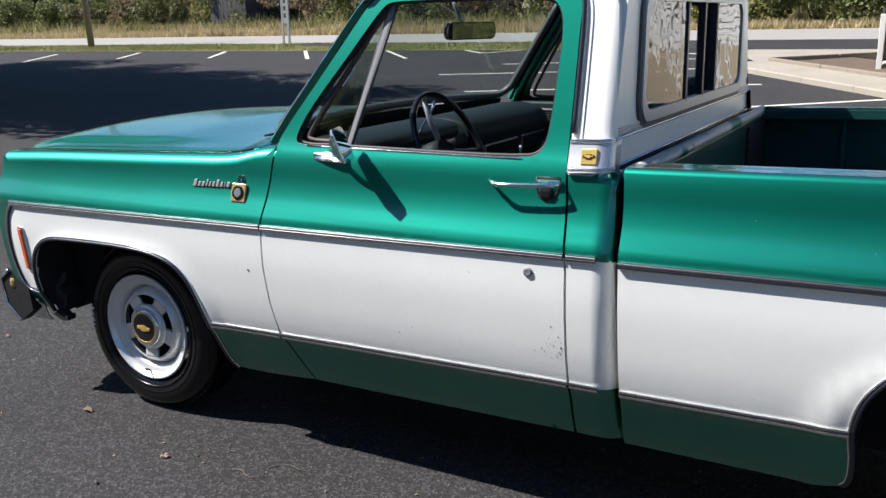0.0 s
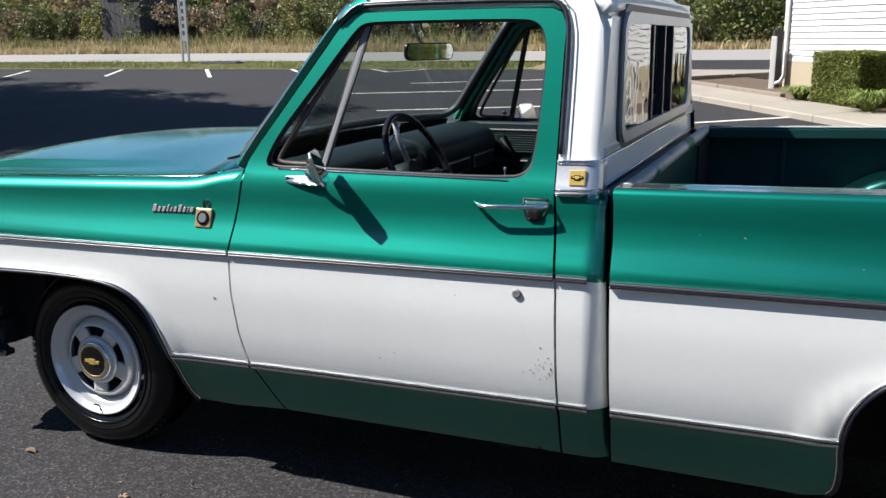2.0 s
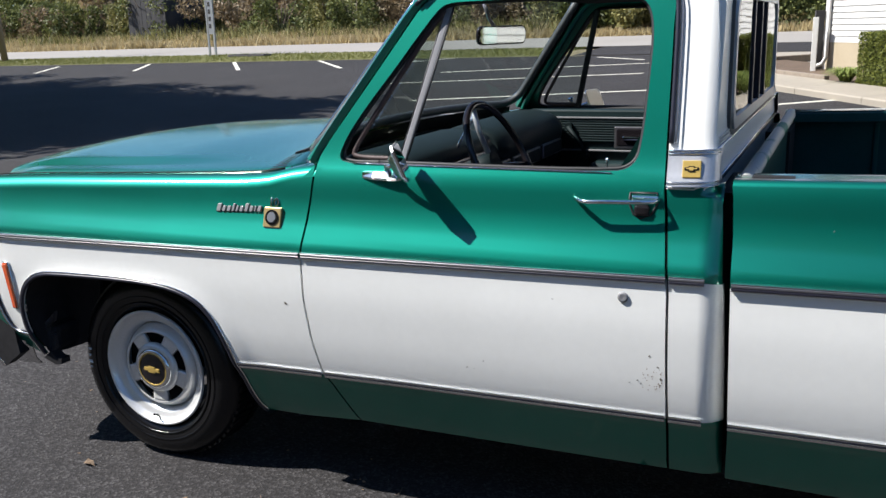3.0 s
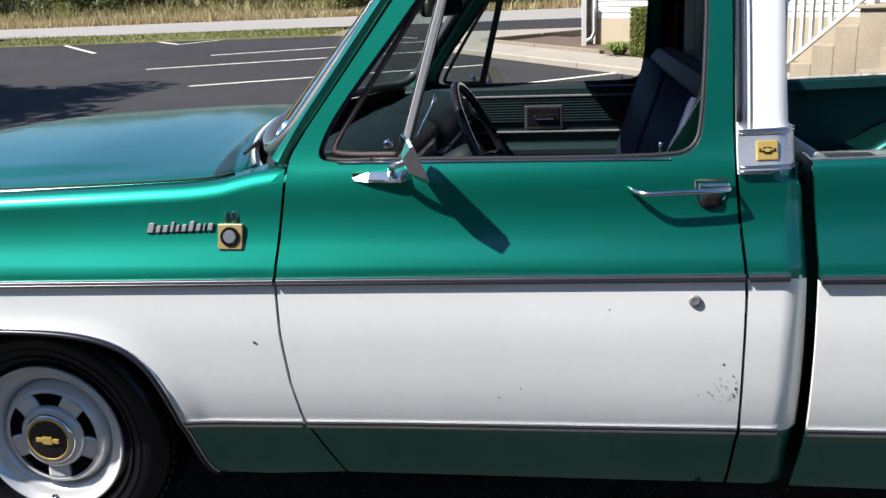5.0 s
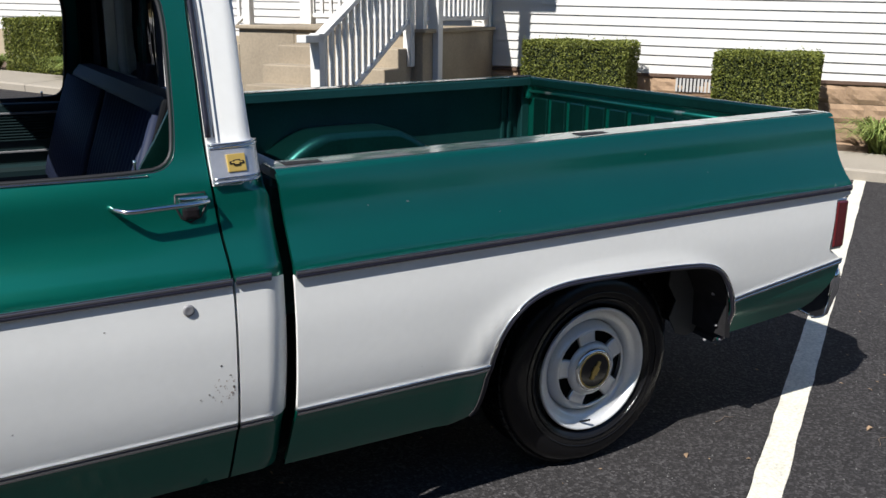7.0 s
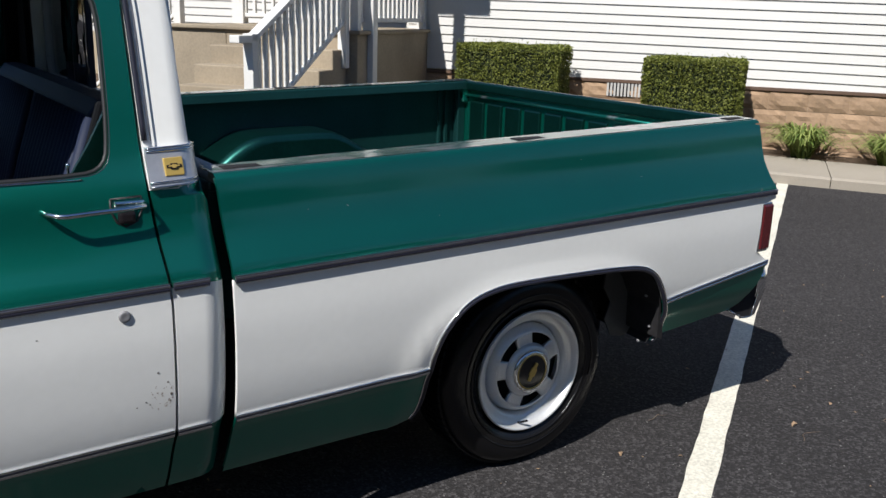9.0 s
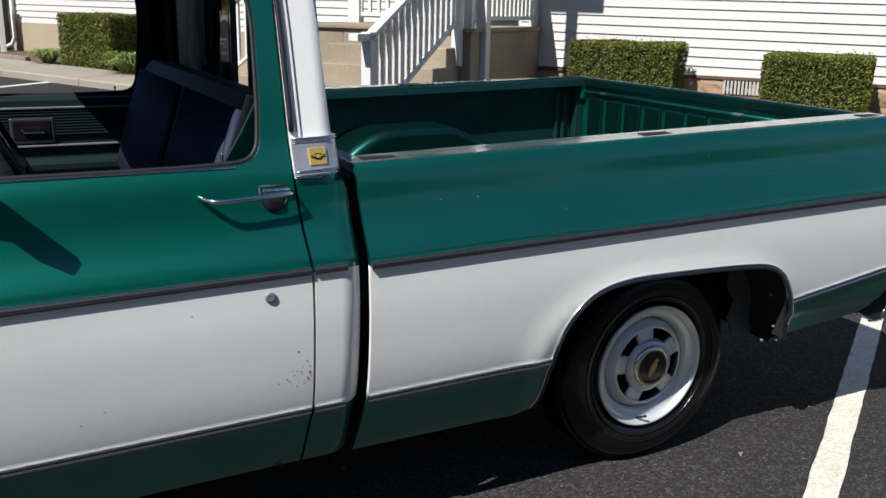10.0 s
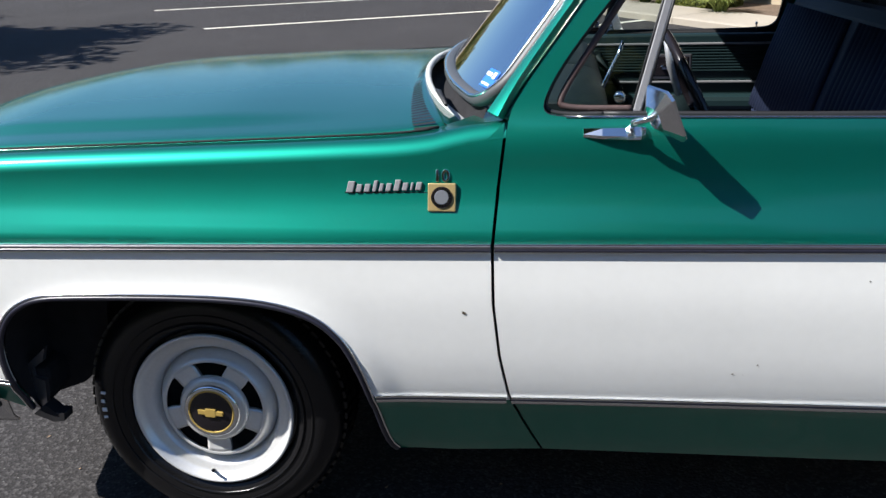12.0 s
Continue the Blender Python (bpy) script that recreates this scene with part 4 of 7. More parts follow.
ARCH_F, ARCH_R = smooth_line(ARCH_F, 2), smooth_line(ARCH_R, 2)


def outset(line, d):
    """The line moved to its right-hand side by d."""
    out = []
    for k, p in enumerate(line):
        a, b = Vector(line[max(k - 1, 0)]), Vector(line[min(k + 1, len(line) - 1)])
        t = (b - a).normalized()
        out.append((p[0] + t.y * d, p[1] - t.x * d))
    return out


NOSE = [(-0.600, 0.43), (-0.628, 0.52), (-0.648, 0.66), (-0.652, 0.79), (-0.652, 0.90), (-0.648, 0.985)]
NOSE_TRIM = smooth_line([(-0.458, 0.448), (-0.515, 0.449), (-0.548, 0.464), (-0.570, 0.50), (-0.590, 0.58), (-0.596, 0.66), (-0.588, 0.735), (-0.572, 0.775), (-0.545, 0.805)], 2)


def shoulder(name, x0, x1, top, reach, far, parent, mat, step=0.04, R=0.02):
    """The rounded upper edge of a panel, turning inwards."""
    n = int((x1 - x0) / step)
    V, F, N = [], [], []
    m = 9
    for i in range(n + 1):
        x = x0 + (x1 - x0) * i / n
        z0 = top(x) - 0.0
        y0 = side_y(x, z0)
        tilt = math.atan((side_y(x, z0 + 0.004) - side_y(x, z0 - 0.004)) / 0.008)
        for k in range(m - 1):
            a = tilt + (math.pi / 2 - tilt) * k / (m - 2)
            y = y0 + R * (math.cos(tilt) - math.cos(a))
            z = z0 + R * (math.sin(a) - math.sin(tilt))
            V.append((x, WIDE - y if far else y, z))
            N.append((0, math.cos(a) if far else -math.cos(a), math.sin(a)))
        V.append((x, WIDE - reach(x) if far else reach(x), z + 0.002))
        N.append((0, 0, 1))
    for i in range(n):
        for k in range(m - 1):
            a = i * m + k
            q = (a, a + m, a + m + 1, a + 1)
            F.append(q if not far else q[::-1])
    ob = from_data(name, V, F, mat, parent, normals=N)
    return ob


hood_edge = soft_table([(-0.63, 0.128), (0.3, 0.124), (0.50, 0.128), (0.58, 0.138), (0.625, 0.16), (0.645, 0.20)])


def fender_line(x):
    return fender_top(x) - 0.030


def build_fender(far):
    gap = shift(GAP_FRONT, -GAP)
    up_right = split(gap, z_mould, "high")
    up_left = split(NOSE, z_mould, "high")
    top = run(fender_line, up_left[-1][0], up_right[-1][0])
    upper = up_left + top + up_right[::-1] + run(z_mould, up_right[0][0], up_left[0][0])
    r_mid, l_mid = split(split(gap, z_low, "high"), z_mould, "low"), split(NOSE, z_mould, "low")
    # white field round the wheel opening, down to the lower moulding behind it and the valance before it
    arch_hi = [p for p in ARCH_F if p[1] > (z_low(0.44) if p[0] > 0 else 0.452)]
    trim_x = NOSE_TRIM[-1][0]
    edge = [(x, min(z, z_mould(x) - 0.001)) for x, z in NOSE_TRIM]
    white = edge[1:] + run(z_mould, trim_x, r_mid[-1][0]) + r_mid[::-1] + run(z_low, r_mid[0][0], arch_hi[0][0]) + arch_hi + [(-0.455, 0.452)]
    strip = [p for p in l_mid if p[1] > 0.45] + run(z_mould, l_mid[-1][0], trim_x) + edge[::-1][1:-4] + [(-0.52, 0.447), (-0.60, 0.447)]
    r_low = split(gap, z_low, "low")
    arch_lo = [p for p in ARCH_F if p[0] > 0 and p[1] <= z_low(0.44)]
    low = [(arch_hi[0][0], z_low(arch_hi[0][0]))] + run(z_low, arch_hi[0][0], r_low[-1][0]) + r_low[::-1] + [(0.62, 0.262)] + arch_lo
    tip = [(-0.60, 0.445), (-0.456, 0.445)] + [p for p in ARCH_F if p[0] < 0 and p[1] < 0.444] + [(-0.57, 0.40)]
    fender = panel("front_fender", [(upper, [], 0), (white, [], 1), (strip, [], 0), (low, [], 0), (tip, [], 0)], [GREEN, WHITE], truck, "green over white front fender" if not far else "", far, flange=0.012)
    shoulder("fender_shoulder", -0.648, 0.752, fender_line, lambda x: hood_edge(x) - 0.004 if x < 0.58 else 0.134 + (x - 0.58) * 0.75, far, fender, GREEN, R=0.044)
    side_strip("side_moulding", -0.550, 0.7225, z_mould, 0.0135, [TRIM_BLACK, TRIM_BRIGHT, GREY_TRIM], fender, "black strip between two bright lines", far, 0.0075, ((-0.5, -0.28, 1), (-0.28, 0.16, 0), (0.16, 0.8, 2), (0.8, 1.0, 1)))
    side_strip("lower_moulding", 0.452, 0.753, z_low, 0.0105, [TRIM_BRIGHT, TRIM_BLACK], fender, "bright strip with a dark line", far, 0.006, ((-1, -0.1, 0), (-0.1, 0.35, 1), (0.35, 1, 0)))
    path_trim("wheel_arch_trim", ARCH_F, 0.0065, 0.0, TRIM_BLACK, fender, "dark lip round the wheel opening", far)
    path_trim("wheel_arch_line", outset(ARCH_F, 0.0095), 0.0028, 0.002, CHROME, fender, "thin bright line round the wheel opening", far)
    path_trim("nose_trim", NOSE_TRIM, 0.0055, 0.003, TRIM_BRIGHT, fender, "bright line turning down behind the nose", far)
    path_trim("nose_trim_line", outset(NOSE_TRIM, 0.010), 0.0045, 0.002, TRIM_BLACK, fender, "", far)
    flip = (lambda y: WIDE - y) if far else (lambda y: y)
    lens = bmesh.new()
    outer = [(-0.514, 0.714), (-0.488, 0.714), (-0.476, 0.545), (-0.501, 0.545)]
    base = [lens.verts.new((x, flip(side_y(x, z) + 0.002), z)) for x, z in outer]
    topv = [lens.verts.new((x + (0.004 if i in (0, 3) else -0.004), flip(side_y(x, z) - 0.012), z + (-0.006 if i < 2 else 0.006))) for i, (x, z) in enumerate(outer)]
    lens.faces.new(topv)
    for k in range(4):
        lens.faces.new((base[k], base[(k + 1) % 4], topv[(k + 1) % 4], topv[k]))
    bmesh.ops.recalc_face_normals(lens, faces=lens.faces)
    mk = part("marker_lens", lens, AMBER, fender, "amber side marker lens")
    ring = [(x, z) for x, z in outer] + [outer[0]]
    path_trim("marker_bezel", ring, 0.004, 0.003, CHROME, mk, "", far)
    # dark well behind the wheel opening
    V, F = [], []
    pts = [(0.50, 0.25)] + ARCH_F + [(-0.44, 0.345)]
    for x, z in pts:
        for d in (0.018, 0.45):
            V.append((x, flip(side_y(x, max(z, 0.3)) + d), z + 0.02 * (d > 0.1)))
    for i in range(len(pts) - 1):
        F.append((2 * i, 2 * i + 1, 2 * i + 3, 2 * i + 2))
    from_data("wheel_well", V, F, BLACK, fender)
    lo, hi = flip(0.45), flip(0.47)
    part("well_back", box((-0.5, min(lo, hi), 0.22), (0.55, max(lo, hi), 0.75)), BLACK, fender)
    lo, hi = flip(0.05), flip(0.40)
    flap = [(-0.436, 0.352), (-0.388, 0.329), (-0.360, 0.333), (-0.357, 0.354), (-0.380, 0.355), (-0.404, 0.378)]
    V = [(x, flip(side_y(x, 0.4) + d), z) for d in (0.0, 0.04) for x, z in flap]
    bracket = [(-0.405, 0.514), (-0.416, 0.477), (-0.451, 0.452), (-0.445, 0.432), (-0.419, 0.422), (-0.425, 0.346), (-0.456, 0.344), (-0.471, 0.456)]
    V2 = [(x, flip(d), z) for d in (0.09, 0.105) for x, z in bracket]
    nb = len(bracket)
    from_data("fender_bracket", V2, [tuple(range(nb)), tuple(range(2 * nb - 1, nb - 1, -1))] + [(k, nb + k, nb + (k + 1) % nb, (k + 1) % nb) for k in range(nb)], GREY_TRIM, fender, "grey bracket inside the wheel opening")
    lo, hi = sorted((flip(0.20), flip(0.215)))
    front_liner = [(-0.50, 0.32), (-0.38, 0.365), (-0.30, 0.43), (-0.27, 0.72), (-0.52, 0.72)]
    V3 = [(x, y, z) for y in (lo, hi) for x, z in front_liner]
    from_data("well_liner", V3, [(0, 1, 2, 3, 4), (9, 8, 7, 6, 5)] + [(k, 5 + k, 5 + (k + 1) % 5, (k + 1) % 5) for k in range(5)], BLACK, fender)
    from_data("fender_tip", V, [tuple(range(6)), tuple(range(11, 5, -1))] + [(k, 6 + k, 6 + (k + 1) % 6, (k + 1) % 6) for k in range(6)], BLACK, fender)
    return fender


fender_l = build_fender(False)
build_fender(True)

# badge on the fender: a row of plain bars, a square emblem and a number
y_b = side_y(0.5, 0.953) - 0.004
lean = Matrix.Rotation(math.atan((side_y(0.5, 0.975) - side_y(0.5, 0.935)) / 0.04) * -1, 4, "X")
badge = new("model_badge")
badge.parent = fender_l
badge["label"] = "chrome script badge with a gold square emblem"
widths = [0.016, 0.012, 0.013, 0.009, 0.009, 0.012, 0.013, 0.012, 0.006, 0.013]
x = 0.406
slant = Matrix.Identity(4)
slant[0][2] = 0.22
for k, w in enumerate(widths):
    tall = 0.024 if k in (0, 3, 6) else 0.017
    m = Matrix.Translation((x, y_b, 0.9385 + 0.0007 * k)) @ lean @ slant
    part("badge_bar", box((0.001, -0.005, 0), (w, 0.004, tall), 0.0015, m), BAR_GREY, badge)
    x += w + 0.0055
part("badge_base", box((0.404, y_b - 0.001, 0.9365), (0.586, y_b + 0.006, 0.9405), 0.001), ENAMEL_BLACK, badge)
m = Matrix.Translation((0.617, side_y(0.617, 0.932) - 0.004, 0.9315)) @ lean
bm = box((-0.030, -0.005, -0.030), (0.030, 0.004, 0.030), 0.002, m)
sq = part("badge_square", bm, CHAMPAGNE, badge, "pale gold square with a round silver boss")
for prof, mt, nm in (([(0.0, -0.0085), (0.0225, -0.0085), (0.0235, -0.004)], ENAMEL_BLACK, "badge_ring"), ([(0.0, -0.0098), (0.0145, -0.0098), (0.016, -0.008)], BOSS_GREY, "badge_boss")):
    bm = spin(prof, 24)
    for face in bm.faces:
        face.smooth = False
    bmesh.ops.transform(bm, matrix=m, verts=bm.verts)
    part(nm, bm, mt, sq)
bm = bmesh.new()
for k in range(20):
    a = k * math.tau / 20
    add_box(bm, (-0.0012, -0.0098, 0.016), (0.0012, -0.008, 0.020), 0, m @ Matrix.Rotation(a, 4, "Y"))
part("badge_teeth", bm, CHROME, sq)
tc = bpy.data.curves.new("ten", "FONT")
tc.body, tc.size, tc.extrude, tc.bevel_depth = "10", 0.036, 0.003, 0.0008
tmp = new("ten", tc)
me = bpy.data.meshes.new_from_object(tmp.evaluated_get(bpy.context.evaluated_depsgraph_get()))
bpy.data.objects.remove(tmp)
me.materials.clear()
me.materials.append(CHROME)
ten = new("badge_number", me)
ten.parent = badge
ten.matrix_basis = Matrix.Translation((0.597, side_y(0.617, 0.975) - 0.004, 0.963)) @ lean @ Matrix.Rotation(radians(90), 4, "X")

# hood
def hood_point(x, w):
    e = hood_edge(min(x, 0.645))
    y = e + (WIDE - 2 * e) * w
    near = min(y - e, WIDE - e - y)
    bow = max(0.0, 4 * w * (1 - w))
    xx = x - 0.178 * (max(0, x - 0.3) / 0.345) ** 2 * bow ** 0.85 - 0.16 * (max(0, -x - 0.2) / 0.46) ** 2 * bow ** 0.7
    base = fender_top(min(x, 0.60)) + 0.008
    fillet = 0.006 * (1 - math.exp(-near / 0.012))
    crown = 0.044 * (1 - (2 * abs(y - WIDE / 2) / 1.7) ** 2)
    t = min(1, max(0, (near - 0.13) / 0.035)) * min(1, max(0, (0.40 - x) / 0.45))
    rise = 0.012 * t * t * (3 - 2 * t)
    front = -0.03 * (max(0, -x - 0.45) / 0.21) ** 2
    return Vector((xx, y, base + fillet + crown + rise + front))


V, F = [], []
nx, ny = 44, 56
for i in range(nx + 1):
    for j in range(ny + 1):
        V.append(hood_point(-0.66 + 1.305 * i / nx, j / ny))
for i in range(nx):
    for j in range(ny):
        a = i * (ny + 1) + j
        F.append((a, a + ny + 1, a + ny + 2, a + 1))
hood = from_data("hood", V, F, GREEN, truck, "green hood with a raised middle, mirroring the sky", smooth=True)
sol = hood.modifiers.new("thickness", "SOLIDIFY")
sol.thickness, sol.offset = 0.012, -1
for k in range(78):
    y_s = 0.145 + 0.0222 * k
    if abs(y_s - 0.62) < 0.02 or abs(y_s - (WIDE - 0.62)) < 0.02:
        continue
    V = []
    for dy in (-0.0045, 0.0045):
        for xp in (0.548, 0.600):
            e = hood_edge(xp)
            V.append(hood_point(xp, (y_s + dy - e) / (WIDE - 2 * e)) + Vector((0, 0, 0.003)))
    from_data("louvre_slot", V, [(0, 1, 3, 2)], BLACK, hood)
for far in (False, True):
    bm = bmesh.new()
    seam = [(x, hood_edge(x) - 0.0035, fender_top(x) + 0.0005) for x in np.linspace(-0.62, 0.60, 40)]
    add_tube(bm, [(x, WIDE - y if far else y, z + 0.012) for x, y, z in seam], 0.0032, 6)
    part("hood_gap", bm, BLACK, hood, "dark gap beside the hood")
# the green lip's bright reflection, put in as a pale tube
bm = bmesh.new()
add_tube(bm, [hood_point(0.645, w) + Vector((0.004, 0, -0.005)) for w in np.linspace(0, 1, 41)], 0.0095, 8)
part("hood_rear_lip", bm, PALE_GLINT_SCRATCH, hood, "hood's rear lip, coloured pale for its bright reflection")
# cowl well between hood and glass, with wiper arms
V, F = [], []
for j in range(21):
    w = j / 20
    bow = 4 * w * (1 - w)
    y = 0.15 + (WIDE - 0.30) * w
    for dx, z in ((-0.04, 1.066), (-0.025, 1.045), (0.03, 1.05), (0.05, 1.10)):
        V.append((0.655 + dx - bow ** 0.85 * 0.172, y, z))
for j in range(20):
    for k in range(3):
        a = j * 4 + k
        F.append((a, a + 4, a + 5, a + 1))
cowl = from_data("cowl", V, F, BLACK, truck, "dark cowl channel under the windshield", smooth=True)
for y0 in (0.55, 1.35):
    bm = bmesh.new()
    add_tube(bm, [(0.53 - 0.05 * (y0 > 1), y0, 1.075), (0.56 - 0.05 * (y0 > 1), y0 - 0.12, 1.094), (0.61 - 0.07 * (y0 > 1), y0 - 0.36, 1.102)], [0.010, 0.007, 0.004], 6)
    part("wiper_arm", bm, SEAL, cowl)

# nose: grille panel, lamps, bumper with wrapped ends
nose = part("grille", box((-0.76, 0.26, 0.55), (-0.60, WIDE - 0.26, 0.95), 0.03), SATIN, truck, "bright grille panel")
for far in (False, True):
    flip = (lambda y: WIDE - y) if far else (lambda y: y)
    lo, hi = sorted((flip(0.075), flip(0.30)))
    part("headlamp_housing", box((-0.665, lo, 0.50), (-0.60, hi, 0.955), 0.025), GREEN, nose)
for k in range(4):
    part("grille_bar", box((-0.775, 0.32, 0.62 + 0.08 * k), (-0.76, WIDE - 0.32, 0.635 + 0.08 * k), 0.004), CHROME, nose)


def bumper(name, pts, prof, mat, parent, label):
    """A pressed bar: a profile of (out, z) swept along plan points with outward directions."""
    bm = bmesh.new()
    rings = []
    for (x, y), (ox, oy) in pts:
        rings.append([bm.verts.new((x + ox * o, y + oy * o, z)) for o, z in prof])
    for r0, r1 in zip(rings, rings[1:]):
        for k in range(len(prof) - 1):
            bm.faces.new((r0[k], r1[k], r1[k + 1], r0[k + 1])).smooth = True
    bmesh.ops.recalc_face_normals(bm, faces=bm.faces)
    ob = part(name, bm, mat, parent, label)
    s = ob.modifiers.new("thickness", "SOLIDIFY")
    s.thickness, s.offset = 0.006, 0
    return ob


front_plan = [((-0.52, 0.085), (0, -1)), ((-0.60, 0.075), (-0.1, -1)), ((-0.67, 0.09), (-0.5, -0.85)), ((-0.71, 0.15), (-0.95, -0.3)), ((-0.80, 0.5), (-1, -0.05)), ((-0.83, 1.0), (-1, 0)),
              ((-0.80, 1.5), (-1, 0.05)), ((-0.71, 1.85), (-0.95, 0.3)), ((-0.67, 1.91), (-0.5, 0.85)), ((-0.60, 1.925), (-0.1, 1)), ((-0.52, 1.915), (0, 1))]
bumper("front_bumper", front_plan, [(-0.02, 0.30), (0.0, 0.325), (0.01, 0.37), (0.03, 0.40), (0.035, 0.45), (0.02, 0.485), (-0.03, 0.49)], CHROME, truck, "chrome front bumper with wrapped ends")
fcav = [(-0.717, 0.473), (-0.656, 0.519), (-0.595, 0.502), (-0.545, 0.445), (-0.535, 0.36), (-0.617, 0.304), (-0.695, 0.372)]
for far in (False, True):
    flip = (lambda y: WIDE - y) if far else (lambda y: y)
    nf = len(fcav)
    V = [(x, flip(y), z) for y in (0.028, 0.07) for x, z in fcav]
    end = from_data("front_bumper_end", V, [tuple(range(nf)), tuple(range(2 * nf - 1, nf - 1, -1))] + [(k, nf + k, nf + (k + 1) % nf, (k + 1) % nf) for k in range(nf)], BLACK, truck, "dark open end of the front bumper")
    bm = bmesh.new()
    add_tube(bm, [(x, flip(0.027), z) for x, z in (fcav[5], fcav[6], fcav[0], fcav[1])], 0.006, 6)
    part("bumper_lip", bm, CHROME, end, "bright edge of the bumper end")
    # brown reflection in the bumper end, built as a brassy block
    lo, hi = sorted((flip(0.022), flip(0.05)))
    part("bumper_bolt", box((-0.662, lo, 0.440), (-0.626, hi, 0.484), 0.013), CHAMPAGNE, end, "brassy block standing for a brown reflection in the bumper end")
for far in (False, True):
    flip = (lambda y: WIDE - y) if far else (lambda y: y)
    lo, hi = sorted((flip(0.10), flip(0.35)))
    part("front_valance", box((-0.60, lo, 0.36), (-0.42, hi, 0.455), 0.02), BLACK, truck)

# -- bed --
REAR_END = [(3.955, 0.565), (3.965, 0.62), (3.889, 0.668), (3.889, 0.75), (3.889, 0.842), (3.957, 0.858), (3.955, 0.895), (3.935, 0.93), (3.92, 0.99), (3.912, 1.06), (3.905, 1.115)]


def z_low_rear(x):
    return 0.543 + (x - 3.446) * 0.14 if x > 3.2 else z_low(x) + 0.002


def build_bedside(far):
    front = BED_FRONT
    up_l, up_r = split(front, z_mould, "high"), split(REAR_END, z_mould, "high")
    upper = up_l + run(bed_top, up_l[-1][0], up_r[-1][0]) + up_r[::-1] + run(z_mould, up_r[0][0], up_l[0][0])
    l_mid = split(split(front, z_low, "high"), z_mould, "low")
    r_mid = split(split(REAR_END, lambda x: 0.622, "high"), z_mould, "low")
    arch_hi = [p for p in ARCH_R if p[1] > (z_low_rear(2.49) if p[0] < 3 else 0.545)]
    white = l_mid + run(z_mould, l_mid[-1][0], r_mid[-1][0]) + r_mid[::-1] + run(z_low_rear, r_mid[0][0], arch_hi[-1][0]) + arch_hi[::-1] + run(z_low, arch_hi[0][0], l_mid[0][0])
    l_low = split(front, z_low, "low")
    arch_lo = [p for p in ARCH_R if p[0] < 3 and p[1] <= z_low_rear(2.49)]
    low = l_low + run(z_low, l_low[-1][0], arch_hi[0][0]) + [(arch_hi[0][0] - 0.002, z_low(2.49))] + arch_lo[::-1] + [(2.42, 0.286)]
    rear_lo = [p for p in ARCH_R if p[0] > 3 and p[1] <= 0.545]
    tail = rear_lo[::-1] + [(arch_hi[-1][0], 0.541)] + run(z_low_rear, arch_hi[-1][0], 3.965) + [(3.965, 0.612), (3.955, 0.55), (3.90, 0.455), (3.85, 0.432), (3.66, 0.412), (3.52, 0.400)]
    side = panel("bed_side", [(upper, [], 0), (white, [], 1), (low, [], 0), (tail, [], 0)], [GREEN, WHITE], truck, "green over white bed side" if not far else "", far, flange=0.012)
    shoulder("bed_rail_edge", 1.9125, 3.905, bed_top, lambda x: 0.16, far, side, GREEN)
    side_strip("side_moulding", 1.928, 3.95, z_mould, 0.0135, [TRIM_BLACK, TRIM_BRIGHT, GREY_TRIM], side, "black strip between two bright lines", far, 0.0105, ((-0.5, -0.28, 1), (-0.28, 0.16, 0), (0.16, 0.8, 2), (0.8, 1.0, 1)))
    side_strip("lower_moulding", 1.931, 2.502, z_low, 0.0105, [TRIM_BRIGHT, TRIM_BLACK], side, "bright strip with a dark line", far, 0.006, ((-1, -0.1, 0), (-0.1, 0.35, 1), (0.35, 1, 0)))
    side_strip("tail_moulding", 3.450, 3.965, z_low_rear, 0.0105, [TRIM_BRIGHT, TRIM_BLACK], side, "bright strip with a dark line", far, 0.006, ((-1, -0.1, 0), (-0.1, 0.35, 1), (0.35, 1, 0)))
    path_trim("wheel_arch_trim", ARCH_R, 0.0065, 0.0, TRIM_BLACK, side, "dark lip round the wheel opening", far)
    path_trim("wheel_arch_line", outset(ARCH_R[::-1], 0.0095), 0.0028, 0.002, CHROME, side, "thin bright line round the wheel opening", far)
    flip = (lambda y: WIDE - y) if far else (lambda y: y)

    def span(y0, y1):
        return sorted((flip(y0), flip(y1)))

    # rail top with stake pockets, inner wall
    V, F = [], []
    xs = np.linspace(1.914, 3.90, 41)
    for x in xs:
        zt = bed_top(x) + 0.0125
        for y, z in ((0.10, zt - 0.002), (0.175, zt), (0.190, zt - 0.006), (0.192, zt - 0.04), (0.115, zt - 0.05), (0.110, 0.735)):
            V.append((x, flip(y), z))
    for i in range(len(xs) - 1):
        for k in range(5):
            a = i * 6 + k
            q = (a, a + 6, a + 7, a + 1)
            F.append(q if not far else q[::-1])
    # the shade under the rail is in this wall's darker green
    inner = from_data("bed_inner_wall", V, F, GREEN_SHADED, side, "worn green inner bed wall, its shade put into the colour")
    V, F = [], []
    for x in xs:
        zt = bed_top(x) + 0.0150
        V += [(x, flip(side_y(x, bed_top(x)) + 0.021), zt - 0.0005), (x, flip(0.13), zt), (x, flip(0.180), zt + 0.0005)]
    for i in range(len(xs) - 1):
        for k in range(2):
            a = i * 3 + k
            F.append((a, a + 3, a + 4, a + 1) if not far else (a, a + 1, a + 4, a + 3))
    from_data("rail_cap", V, F, RAIL_WORN, side, "rail top rubbed pale along its length")
    for xp, w in ((2.0, 0.05), (2.90, 0.055), (3.83, 0.045)):
        z = bed_top(xp) + 0.0135
        lo, hi = span(0.108, 0.150)
